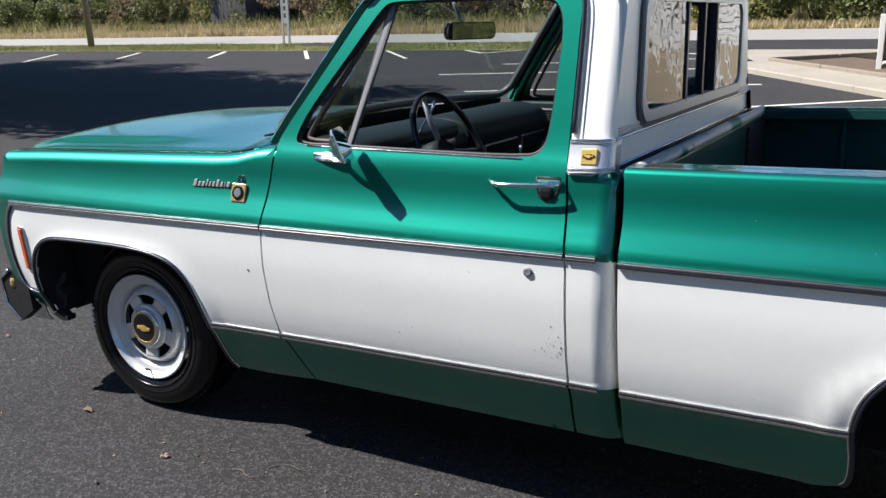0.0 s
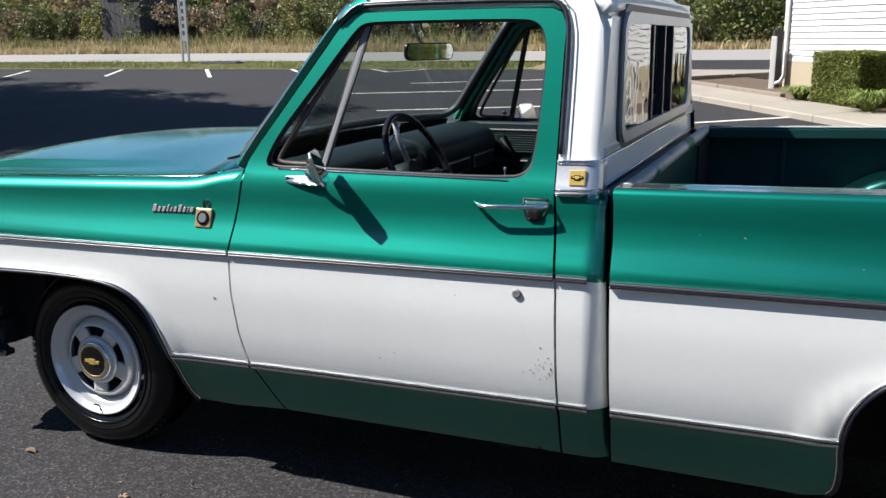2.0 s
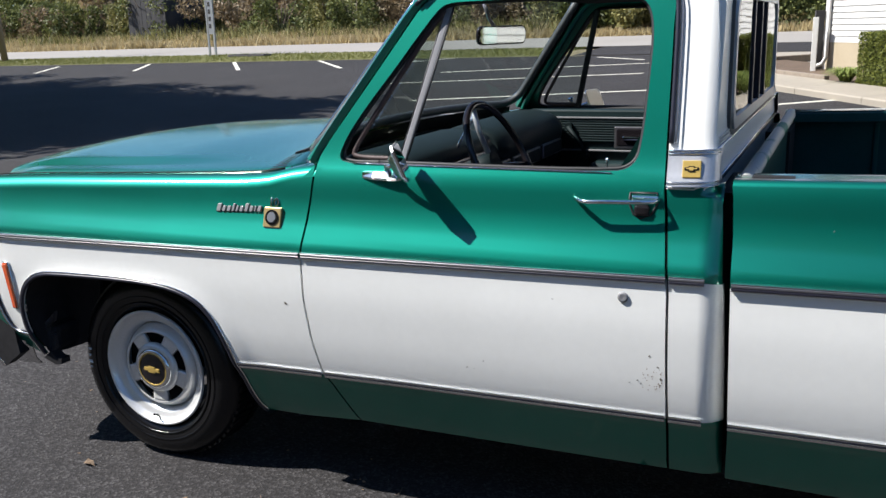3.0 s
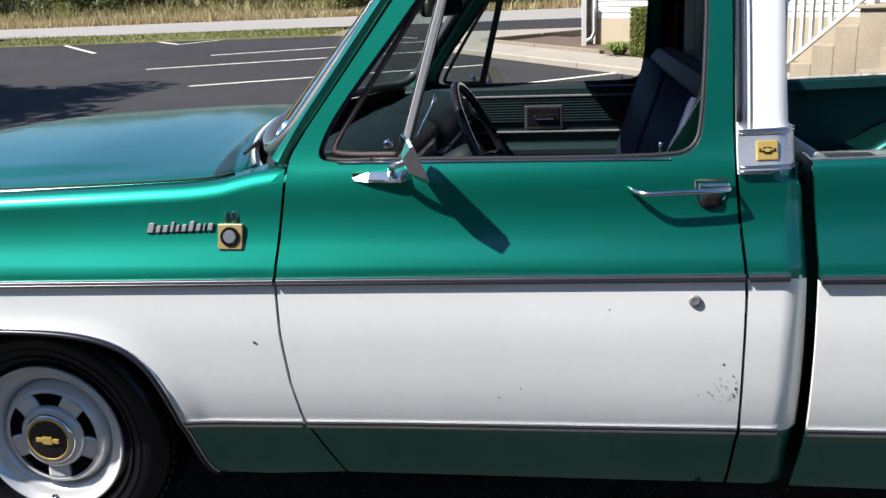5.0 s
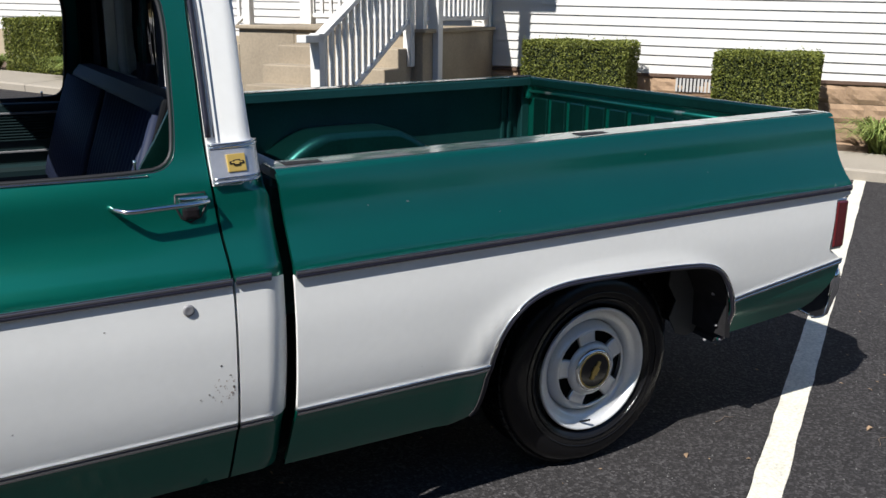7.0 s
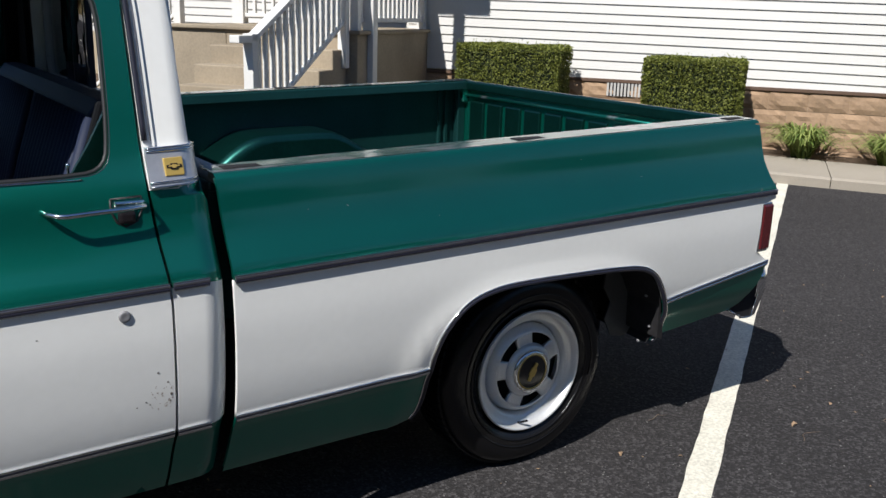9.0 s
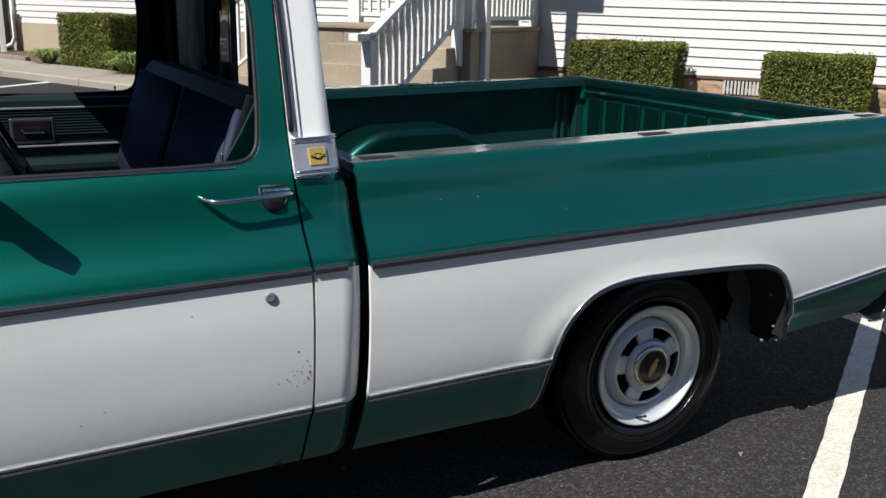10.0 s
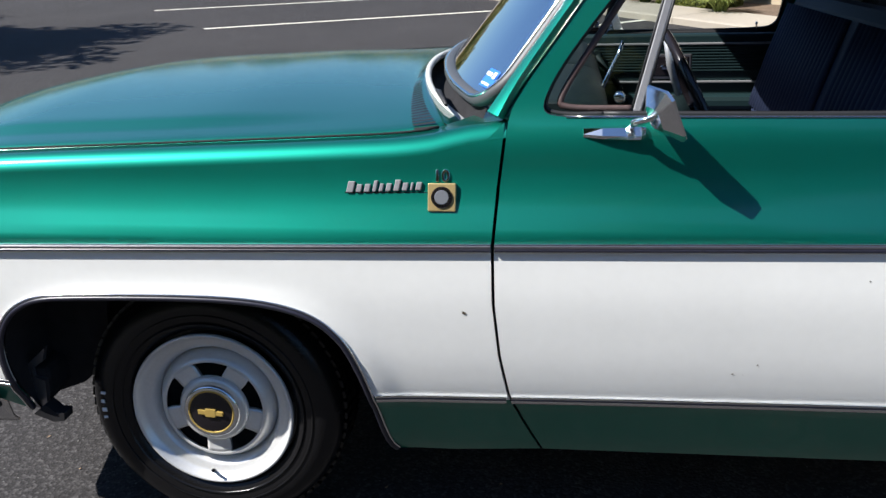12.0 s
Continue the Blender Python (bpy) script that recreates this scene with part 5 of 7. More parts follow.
        part("stake_pocket", box((xp - w, lo, z - 0.03), (xp + w, hi, z + 0.0035), 0.004), BLACK, inner, "dark stake pocket opening")
    for xr in (3.74, 3.78, 2.25):
        lo, hi = span(0.105, 0.125)
        part("wall_rib", box((xr, lo, 0.735), (xr + 0.02, hi, bed_top(xr) - 0.035), 0.005), GREEN_SHADED, inner)
    lo, hi = span(0.082, 0.188)
    part("bed_corner", box((3.85, lo, 1.02), (3.912, hi, 1.1345), 0.016), GREEN, inner, "rounded green corner of the bed rail")
    # wheel tub
    bm = bmesh.new()
    prof = [(2.40, 0.735), (2.46, 0.80), (2.56, 0.882), (2.65, 0.926), (2.74, 0.934), (3.00, 0.936), (3.06, 0.925), (3.20, 0.845), (3.31, 0.765), (3.34, 0.735)]
    prof = smooth_line(prof, 1)
    rings = []
    for y, s in ((0.112, 1.0), (0.32, 1.0), (0.355, 0.985), (0.372, 0.94), (0.376, 0.86)):
        rings.append([bm.verts.new((2.94 + (x - 2.94) * s, flip(y), 0.735 + (z - 0.735) * s)) for x, z in prof])
    for r0, r1 in zip(rings, rings[1:]):
        for k in range(len(prof) - 1):
            bm.faces.new((r0[k], r0[k + 1], r1[k + 1], r1[k])).smooth = True
    bm.faces.new(rings[-1])
    bmesh.ops.recalc_face_normals(bm, faces=bm.faces)
    part("wheel_tub", bm, GREEN_DIM, inner, "rounded green wheel housing")
    # tail lamp, wheel well
    lens = part("tail_lamp", box((3.894, span(-0.004, 0.05)[0], 0.672), (3.950, span(-0.004, 0.05)[1], 0.838), 0.006), RED_LENS, side, "tall red tail lamp")
    part("lamp_bezel", box((3.888, span(0.0, 0.048)[0], 0.664), (3.944, span(0.0, 0.048)[1], 0.846), 0.004), CHROME, lens)
    V, F = [], []
    pts = [(2.47, 0.28)] + ARCH_R + [(3.47, 0.36)]
    for x, z in pts:
        for d in (0.018, 0.36):
            V.append((x, flip(side_y(x, max(z, 0.3)) + d), z + 0.015 * (d > 0.1)))
    for i in range(len(pts) - 1):
        F.append((2 * i, 2 * i + 1, 2 * i + 3, 2 * i + 2))
    from_data("wheel_well", V, F, BLACK, side)
    lo, hi = span(0.37, 0.39)
    part("well_back", box((2.40, lo, 0.30), (3.50, hi, 0.76)), BLACK, side)
    plate = [(3.30, 0.69), (3.345, 0.63), (3.335, 0.56), (3.375, 0.50), (3.35, 0.44), (3.385, 0.375), (3.44, 0.36), (3.485, 0.375), (3.49, 0.52), (3.46, 0.66), (3.40, 0.70)]
    np_ = len(plate)
    V = [(x, flip(0.20 + d), z) for d in (0.0, 0.006) for x, z in plate]
    liner = from_data("well_liner", V, [tuple(range(np_)), tuple(range(2 * np_ - 1, np_ - 1, -1))] + [(k, np_ + k, np_ + (k + 1) % np_, (k + 1) % np_) for k in range(np_)], GASKET, side, "dusty dark plate inside the wheel opening")
    for bx, bz in ((3.425, 0.548), (3.452, 0.432), (3.405, 0.388)):
        bolt = spin([(0.0, -0.006), (0.003, -0.005), (0.0042, -0.002), (0.0042, 0.004)], 10)
        bmesh.ops.transform(bolt, matrix=Matrix.Translation((bx, flip(0.085), bz)), verts=bolt.verts)
        part("bolt", bolt, BAR_GREY, liner)
    lo, hi = span(0.05, 0.30)
    V = [(x, y, z) for y in (lo, hi) for x, z in ((3.46, 0.40), (3.485, 0.39), (3.475, 0.62), (3.45, 0.62))]
    from_data("splash_plate", V, [(0, 1, 2, 3), (7, 6, 5, 4), (0, 4, 5, 1), (1, 5, 6, 2), (2, 6, 7, 3), (3, 7, 4, 0)], BLACK, side)
    return side


for far in (False, True):
    build_bedside(far)
bed = new("bed_box")
bed.parent = truck
part("bed_floor", box((1.93, 0.12, 0.705), (3.90, WIDE - 0.12, 0.732), 0.004), GREEN_SHADED, bed)
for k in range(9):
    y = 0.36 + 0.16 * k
    part("floor_rib", box((1.97, y - 0.02, 0.73), (3.86, y + 0.02, 0.742), 0.005), GREEN_SHADED, bed)
part("bed_front_wall", box((1.915, 0.125, 0.57), (1.945, WIDE - 0.125, 1.06), 0.006), GREEN_SHADED, bed)
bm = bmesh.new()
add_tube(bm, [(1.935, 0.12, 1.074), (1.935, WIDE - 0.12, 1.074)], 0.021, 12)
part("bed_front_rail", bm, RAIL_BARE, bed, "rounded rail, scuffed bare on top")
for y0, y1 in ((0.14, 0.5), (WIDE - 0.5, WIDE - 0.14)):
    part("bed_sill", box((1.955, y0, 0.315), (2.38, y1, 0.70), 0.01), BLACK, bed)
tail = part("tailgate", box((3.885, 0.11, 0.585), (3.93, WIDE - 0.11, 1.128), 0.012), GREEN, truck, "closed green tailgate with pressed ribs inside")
part("tailgate_top", box((3.862, 0.12, 1.085), (3.892, WIDE - 0.12, 1.134), 0.01), GREEN_DIM, tail)
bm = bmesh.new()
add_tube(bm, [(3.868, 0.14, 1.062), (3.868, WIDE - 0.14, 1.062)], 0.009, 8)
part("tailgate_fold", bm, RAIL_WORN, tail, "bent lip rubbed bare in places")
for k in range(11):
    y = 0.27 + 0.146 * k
    part("tailgate_rib", box((3.872, y - 0.058, 0.64), (3.888, y + 0.058, 1.035), 0.007), GREEN_DIM, tail)
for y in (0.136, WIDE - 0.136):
    part("tailgate_post", box((3.84, y - 0.02, 0.60), (3.885, y + 0.02, 1.10), 0.006), GREEN_SHADED, tail)
rear_plan = [((3.995, 0.085), (0.25, -1)), ((4.035, 0.080), (0.5, -0.85)), ((4.075, 0.11), (0.85, -0.5)), ((4.09, 0.17), (0.98, -0.2)), ((4.11, 0.6), (1, 0)), ((4.11, 1.4), (1, 0)),
             ((4.09, 1.83), (0.98, 0.2)), ((4.075, 1.89), (0.85, 0.5)), ((4.035, 1.920), (0.5, 0.85)), ((3.995, 1.915), (0.25, 1))]
bumper("rear_bumper", rear_plan, [(-0.03, 0.362), (-0.005, 0.38), (0.01, 0.44), (0.02, 0.475), (0.022, 0.53), (0.01, 0.565), (-0.04, 0.578)], CHROME, truck, "chrome rear bumper")

cav = [(3.85, 0.432), (3.895, 0.408), (3.938, 0.387), (3.987, 0.386), (4.005, 0.45), (4.022, 0.513), (4.034, 0.556), (3.966, 0.570), (3.927, 0.526), (3.87, 0.458)]
nc = len(cav)
for far in (False, True):
    flip = (lambda y: WIDE - y) if far else (lambda y: y)
    V = [(x, flip(y), z) for y in (0.066, 0.10) for x, z in cav]
    F = [tuple(range(nc)), tuple(range(2 * nc - 1, nc - 1, -1))] + [(k, nc + k, nc + (k + 1) % nc, (k + 1) % nc) for k in range(nc)]
    end = from_data("bumper_end", V, F, BLACK, truck, "dark open end of the rear bumper")
    bm = bmesh.new()
    add_tube(bm, [(x, flip(0.064), z) for x, z in cav[:7]], 0.0035, 6)
    part("bumper_lip", bm, CHROME, end, "bright edge of the bumper end")

# -- underside --
under = new("chassis")
under.parent = truck
for y in (0.52, WIDE - 0.60):
    part("frame_rail", box((-0.6, y, 0.30), (3.85, y + 0.08, 0.45), 0.01), BLACK, under)
for x0 in (0.0, 2.985):
    bm = bmesh.new()
    add_tube(bm, [(x0, 0.25, 0.335), (x0, WIDE - 0.25, 0.335)], 0.045, 10)
    part("axle", bm, BLACK, under)
part("engine_mass", box((-0.45, 0.62, 0.22), (0.65, WIDE - 0.62, 0.95), 0.05), BLACK, under)
part("cab_floor", box((0.5, 0.13, 0.42), (1.87, WIDE - 0.13, 0.47), 0.01), BLACK, under)
part("firewall", box((0.50, 0.13, 0.42), (0.53, WIDE - 0.13, 1.045), 0.005), BLACK, under)
part("radiator_wall", box((-0.58, 0.12, 0.40), (-0.55, WIDE - 0.12, 0.95), 0.005), BLACK, under)


# -- wheels --
def build_wheel(x, y, far, spin_deg, rs=1.0, phase=0.0):
    wheel = thing("wheel", "", "")
    for key in ("label", "category"):
        if key in wheel:
            del wheel[key]
    R = 0.338
    tyre_p = [(0.205 * rs, 0.055), (0.222 * rs, 0.028), (0.232 * rs, 0.010), (0.250, 0.001), (0.280, -0.002), (0.305, 0.006), (0.322, 0.020), (0.333, 0.040), (R, 0.060), (R, 0.11), (R, 0.17), (0.333, 0.192), (0.31, 0.222), (0.27, 0.235), (0.21, 0.20)]
    tyre = part("tyre", spin(tyre_p, 64), RUBBER, wheel, "black radial tyre")
    bm = bmesh.new()
    for k in range(72):
        a = k * math.tau / 72
        for y0, y1, tw in ((0.045, 0.085, 0.2), (0.095, 0.135, -0.2), (0.145, 0.185, 0.2)):
            add_box(bm, (-0.011, y0, R - 0.004), (0.011, y1, R + 0.003), 0, Matrix.Rotation(a, 4, "Y") @ Matrix.Rotation(tw, 4, "Z"))
    part("tread", bm, RUBBER, tyre)
    bm = spin([(0.2605, -0.0022), (0.262, -0.0036), (0.264, -0.0036), (0.2655, -0.0026)], 64)
    part("sidewall_ring", bm, RUBBER, tyre)
    for r0 in (0.240,):
        part("sidewall_ring", spin([(r0 - 0.003, 0.004), (r0 - 0.001, -0.0015 if r0 < 0.26 else 0.0), (r0 + 0.001, -0.0015 if r0 < 0.26 else 0.0), (r0 + 0.003, 0.006)], 64), RUBBER, tyre)
    rim_p = [(0.2185, 0.012), (0.2195, 0.006), (0.217, 0.002), (0.213, 0.002), (0.209, 0.007), (0.204, 0.018), (0.194, 0.025), (0.182, 0.027), (0.173, 0.032), (0.166, 0.046), (0.162, 0.062)]
    rim_p = [(rs * r, yy) for r, yy in rim_p]
    rim = part("rim", spin(rim_p, 64), BRIGHT, wheel, "silver steel rim with a bright lip")
    # centre disc with five slots, built as spokes and rings
    disc = spin([(0.163 * rs, 0.064), (0.155, 0.052), (0.149, 0.038), (0.141, 0.025), (0.135, 0.019), (0.131, 0.0175), (0.1275, 0.020)], 60)
    part("disc_edge", disc, BRIGHT, rim)
    disc = spin([(0.092, 0.022), (0.090, 0.016), (0.085, 0.009), (0.079, 0.006), (0.072, 0.005)], 60)
    part("hub_ring", disc, BRIGHT, rim)
    for k in range(5):
        bm = bmesh.new()
        a0 = radians(phase) + k * math.tau / 5
        n = 8
        half_in, half_out = radians(19), radians(14)
        rows = []
        for i in range(5):
            t = i / 4
            r = 0.088 + (0.130 - 0.088) * t
            half = half_in + (half_out - half_in) * t
            yy = 0.0185 + 0.0005 * t + 0.003 * math.sin(t * math.pi)
            rows.append([bm.verts.new((r * math.cos(a0 + half * (2 * j / n - 1)), yy, r * math.sin(a0 + half * (2 * j / n - 1)))) for j in range(n + 1)])
        for r0, r1 in zip(rows, rows[1:]):
            for j in range(n):
                bm.faces.new((r0[j], r0[j + 1], r1[j + 1], r1[j])).smooth = True
        ext = bmesh.ops.extrude_face_region(bm, geom=bm.faces[:])
        for v in ext["geom"]:
            if isinstance(v, bmesh.types.BMVert):
                v.co.y += 0.012
        bmesh.ops.recalc_face_normals(bm, faces=bm.faces)
        part("spoke", bm, BRIGHT, rim)
    part("brake_disc", spin([(0.0, 0.066), (0.160 * rs, 0.066)], 40), BLACK, rim)
    cap = part("centre_cap", spin([(0.075, 0.012), (0.074, 0.004), (0.070, -0.002), (0.064, -0.005), (0.060, -0.003)], 48), CHROME, wheel, "bright centre cap with a gold bar on black")
    part("cap_ring", spin([(0.061, -0.0035), (0.058, -0.0055), (0.056, -0.0035)], 48), GOLD, cap)
    part("cap_face", spin([(0.0, -0.005), (0.040, -0.0045), (0.0565, -0.002)], 40), ENAMEL_BLACK, cap)
    turn = Matrix.Rotation(radians(spin_deg), 4, "Y")
    bm = bmesh.new()
    add_box(bm, (-0.033, -0.0095, -0.0065), (0.033, -0.004, 0.0065), 0.0015, turn)
    add_box(bm, (-0.014, -0.010, -0.0115), (0.014, -0.004, 0.0115), 0.0015, turn)
    part("cap_bar", bm, GOLD, cap)
    bm = bmesh.new()
    add_tube(bm, [(-0.028, 0.03, -0.190), (-0.022, 0.010, -0.180), (-0.012, -0.008, -0.170)], 0.004, 6)
    part("valve_stem", bm, RUBBER, rim)
    wheel.parent = truck
    wheel["label"] = "slotted silver wheel with a black tyre"
    wheel.matrix_basis = Matrix.Translation((x, y, 0.3375)) @ (Matrix.Rotation(math.pi, 4, "Z") if far else Matrix.Identity(4))
    return wheel


front_near = build_wheel(0.0, 0.122, False, 4, 0.965, 54)
build_wheel(2.985, 0.148, False, -62, 0.955, 28)
build_wheel(0.0, WIDE - 0.122, True, 20, 1.0)
build_wheel(2.985, WIDE - 0.148, True, 40, 0.955)
tyre_near = next(o for o in front_near.children if o.name.startswith("tyre"))
for k in range(4):
    a = radians(172 + 4.6 * k)
    m = Matrix.Rotation(-a, 4, "Y")
    part("letter_bar", box((0.281 + 0.003 * (k % 2), -0.0045, -0.005), (0.294, -0.001, 0.002 + 0.002 * (k % 3)), 0.001, m), PAPER_WHITE, tyre_near, "worn white raised lettering")

# -- inside the cab --
def extruded(name, prof, y0, y1, mat, parent, label="", round_end=0.03):
    """A moulding of constant section across the cab, its ends drawn in a little."""
    cx = sum(p[0] for p in prof) / len(prof)
    cz = sum(p[1] for p in prof) / len(prof)
    prof = smooth_line(prof + [prof[0]], 2)[:-1]
    bm = bmesh.new()
    rings = []
    for y, k in ((y0, 0.80), (y0 + round_end * 0.3, 0.93), (y0 + round_end, 1.0), (y1 - round_end, 1.0), (y1 - round_end * 0.3, 0.93), (y1, 0.80)):
        rings.append([bm.verts.new((cx + (x - cx) * k, y, cz + (z - cz) * k)) for x, z in prof])
    n = len(prof)
    for r0, r1 in zip(rings, rings[1:]):
        for k in range(n):
            bm.faces.new((r0[k], r0[(k + 1) % n], r1[(k + 1) % n], r1[k])).smooth = True
    bm.faces.new(rings[0])
    bm.faces.new(rings[-1][::-1])
    bmesh.ops.recalc_face_normals(bm, faces=bm.faces)
    return part(name, bm, mat, parent, label)


dash = extruded("dashboard", [(0.60, 0.84), (0.60, 1.045), (0.74, 1.060), (0.87, 1.062), (0.945, 1.045), (0.968, 1.00), (0.962, 0.93), (0.94, 0.86), (0.90, 0.82)], 0.16, WIDE - 0.16, DASH, truck, "dark green moulded dashboard")
extruded("dash_hood", [(0.72, 1.03), (0.74, 1.095), (0.86, 1.105), (0.955, 1.090), (0.985, 1.055), (0.96, 1.02)], 0.24, 0.92, DASH, dash)
extruded("dash_pad", [(0.70, 1.00), (0.72, 1.085), (0.84, 1.102), (0.945, 1.082), (0.990, 1.025), (0.985, 0.965), (0.95, 0.93)], 1.0, WIDE - 0.20, DASH, dash, "", 0.08)
part("gauge_bezel", box((0.955, 0.30, 0.915), (0.974, 0.88, 1.03), 0.006), GREY_TRIM, dash)
part("gauge_glass", box((0.970, 0.31, 0.925), (0.978, 0.87, 1.02), 0.006), ENAMEL_BLACK, dash)
for y0, y1 in ((0.94, 1.06), (1.10, 1.42), (1.46, 1.72)):
    panel_ob = part("dash_panel", box((0.965, y0, 0.915), (0.994, y1, 0.975), 0.005), GREY_TRIM, dash)
    part("panel_face", box((0.985, y0 + 0.006, 0.921), (0.9965, y1 - 0.006, 0.969), 0.003), DASH, panel_ob)
steer = new("steering_wheel")
steer.parent = truck
steer["label"] = "thin black steering wheel"
hub = Vector((1.19, 0.45, 1.055))
axis = Vector((0.90, 0, 0.44)).normalized()
tilt_m = Matrix.Translation(hub) @ axis.to_track_quat("Z", "Y").to_matrix().to_4x4()
bm = bmesh.new()
ring = [tilt_m @ Vector((0.195 * math.cos(k * math.tau / 40), 0.195 * math.sin(k * math.tau / 40), 0)) for k in range(41)]
add_tube(bm, ring, 0.0115, 8, caps=False)
part("wheel_rim", bm, ENAMEL_BLACK, steer)
for a in (-10, 100, 190, 280):
    bm = bmesh.new()
    c, s = math.cos(radians(a)), math.sin(radians(a))
    add_tube(bm, [tilt_m @ Vector((0.03 * c, 0.03 * s, -0.03)), tilt_m @ Vector((0.12 * c, 0.12 * s, -0.02)), tilt_m @ Vector((0.193 * c, 0.193 * s, 0))], 0.009, 6)
    part("wheel_spoke", bm, SATIN if a in (100, 280) else ENAMEL_BLACK, steer)
bm = bmesh.new()
add_tube(bm, [tilt_m @ Vector((0, 0, -0.02)), tilt_m @ Vector((0, 0, -0.07)), tilt_m @ Vector((0, 0, -0.30))], [0.045, 0.05, 0.04], 14)
part("steering_column", bm, DASH, steer)
bm = bmesh.new()
add_tube(bm, [(0.949, 0.60, 1.031), (0.985, 0.62, 1.11), (1.008, 0.635, 1.155), (1.02, 0.64, 1.19)], 0.0055, 6)
part("shift_lever", bm, CHROME, steer)
tri_p = [(1.605, 1.07), (1.705, 1.07), (1.712, 1.23), (1.70, 1.235), (1.66, 1.16)]
V = [(x, y, z) for y in (0.165, 0.18) for x, z in tri_p]
from_data("pillar_trim", V, [(0, 1, 2, 3, 4), (9, 8, 7, 6, 5)] + [(k, 5 + k, 5 + (k + 1) % 5, (k + 1) % 5) for k in range(5)], GREEN_DIM, truck, "green trim at the foot of the door post")
# bench seat with pleats
seat = new("bench_seat")
seat.parent = truck
seat["label"] = "dark blue pleated vinyl bench seat"
part("seat_cushion", box((1.12, 0.19, 0.55), (1.72, WIDE - 0.19, 0.77), 0.05), SEAT_BLUE, seat)
back_m = Matrix.Translation((1.60, 0, 0.80)) @ Matrix.Rotation(radians(17), 4, "Y")
part("seat_back", box((-0.02, 0.30, -0.05), (0.13, WIDE - 0.19, 0.47), 0.050, back_m), SEAT_BLUE, seat)
for y0, y1 in ((0.318, 0.94), (1.06, 1.79)):
    k = y0
    while k < y1:
        bm = bmesh.new()
        add_tube(bm, [back_m @ Vector((-0.021, k, 0.02)), back_m @ Vector((-0.026, k, 0.22)), back_m @ Vector((-0.020, k, 0.41))], 0.0165, 8)
        part("pleat", bm, SEAT_BLUE, seat)
        k += 0.038
# dark board added to hide the sunlit end of the seat back
part("seat_end", box((-0.025, 0.278, -0.06), (0.13, 0.297, 0.455), 0.009, back_m), HEADLINER, seat, "dark panel added over the seat back's sunlit end")
# mirror inside
mir_m = Matrix.Translation((1.0, 0.96, 1.432)) @ Matrix.Rotation(radians(-20), 4, "Z") @ Matrix.Rotation(radians(2), 4, "Y")
bm = bmesh.new()
loops = []
for x, k in ((-0.020, 0.75), (-0.006, 0.98), (0.004, 1.0), (0.008, 0.97)):
    loop = []
    for cy, cz, a0 in ((1, 1, 0), (-1, 1, 90), (-1, -1, 180), (1, -1, 270)):
        for q in range(5):
            a = radians(a0 + 22.5 * q)
            loop.append(bm.verts.new((x, k * (cy * 0.108 + 0.024 * math.cos(a)), k * (cz * 0.009 + 0.024 * math.sin(a)))))
    loops.append(loop)
for r0, r1 in zip(loops, loops[1:]):
    for k in range(20):
        bm.faces.new((r0[k], r0[(k + 1) % 20], r1[(k + 1) % 20], r1[k])).smooth = True
bm.faces.new(loops[0][::-1])
bm.faces.new(loops[-1])
bmesh.ops.recalc_face_normals(bm, faces=bm.faces)
bmesh.ops.transform(bm, matrix=mir_m, verts=bm.verts)
mir = part("interior_mirror", bm, ENAMEL_BLACK, truck, "rear-view mirror in a black frame")
bm = bmesh.new()
face = []
for cy, cz, a0 in ((1, 1, 0), (-1, 1, 90), (-1, -1, 180), (1, -1, 270)):
    for q in range(5):
        a = radians(a0 + 22.5 * q)
        face.append(bm.verts.new(mir_m @ Vector((0.0086, cy * 0.104 + 0.020 * math.cos(a), cz * 0.008 + 0.020 * math.sin(a)))))
bm.faces.new(face)
part("interior_mirror_glass", bm, material("mirror_silver_inside", (0.85, 0.85, 0.85), 0.03, 1.0), mir)
bm = bmesh.new()
add_tube(bm, [(0.985, 0.955, 1.445), (0.965, 0.93, 1.49), (0.955, 0.91, 1.54)], 0.007, 6)
part("mirror_stalk", bm, GREY_TRIM, mir)


# -- wear on the near side: rust specks, chips, scratches --
def speck(name, x, z, size, mat, parent, long=1.0, turn_deg=0.0):
    """A small irregular flake lying on the paint."""
    rng = random.Random(int(x * 9173 + z * 3571))
    c, s_ = math.cos(radians(turn_deg)), math.sin(radians(turn_deg))
    V = []
    for k in range(7):
        a = k * math.tau / 7
        r = size * rng.uniform(0.6, 1.2)
        u, w = r * math.cos(a) * long, r * math.sin(a)
        px, pz = x + u * c - w * s_, z + u * s_ + w * c
        V.append((px, side_y(px, pz) - 0.0008, pz))
    from_data(name, V, [tuple(range(7))], mat, parent)


door_near = next(o for o in truck.children if o.name == "door")
side_near = next(o for o in truck.children if o.name == "bed_side")
rng = random.Random(3)
for k in range(34):
    x = 1.748 + rng.uniform(-0.026, 0.024)
    z = 0.552 + 0.062 * rng.random() ** 1.3
    speck("rust_speck", x, z, rng.uniform(0.0006, 0.0017), RUST, door_near)
for x, z, size, long, a in ((1.739, 0.648, 0.0022, 1.5, 60), (1.761, 0.620, 0.0024, 1.0, 0), (1.769, 0.588, 0.0036, 1.5, 80), (1.766, 0.571, 0.0026, 1.2, 60), (1.710, 0.578, 0.0021, 1.2, 0),
                            (1.719, 0.570, 0.0022, 1.0, 0), (1.689, 0.569, 0.0018, 1.3, 0), (1.24, 0.55, 0.0016, 1.6, 10), (1.29, 0.575, 0.0018, 1.2, 40), (1.262, 0.548, 0.001, 1, 0), (1.49, 0.775, 0.0012, 2, 0)):
    speck("paint_chip", x, z, size, CHIP, door_near, long, a)
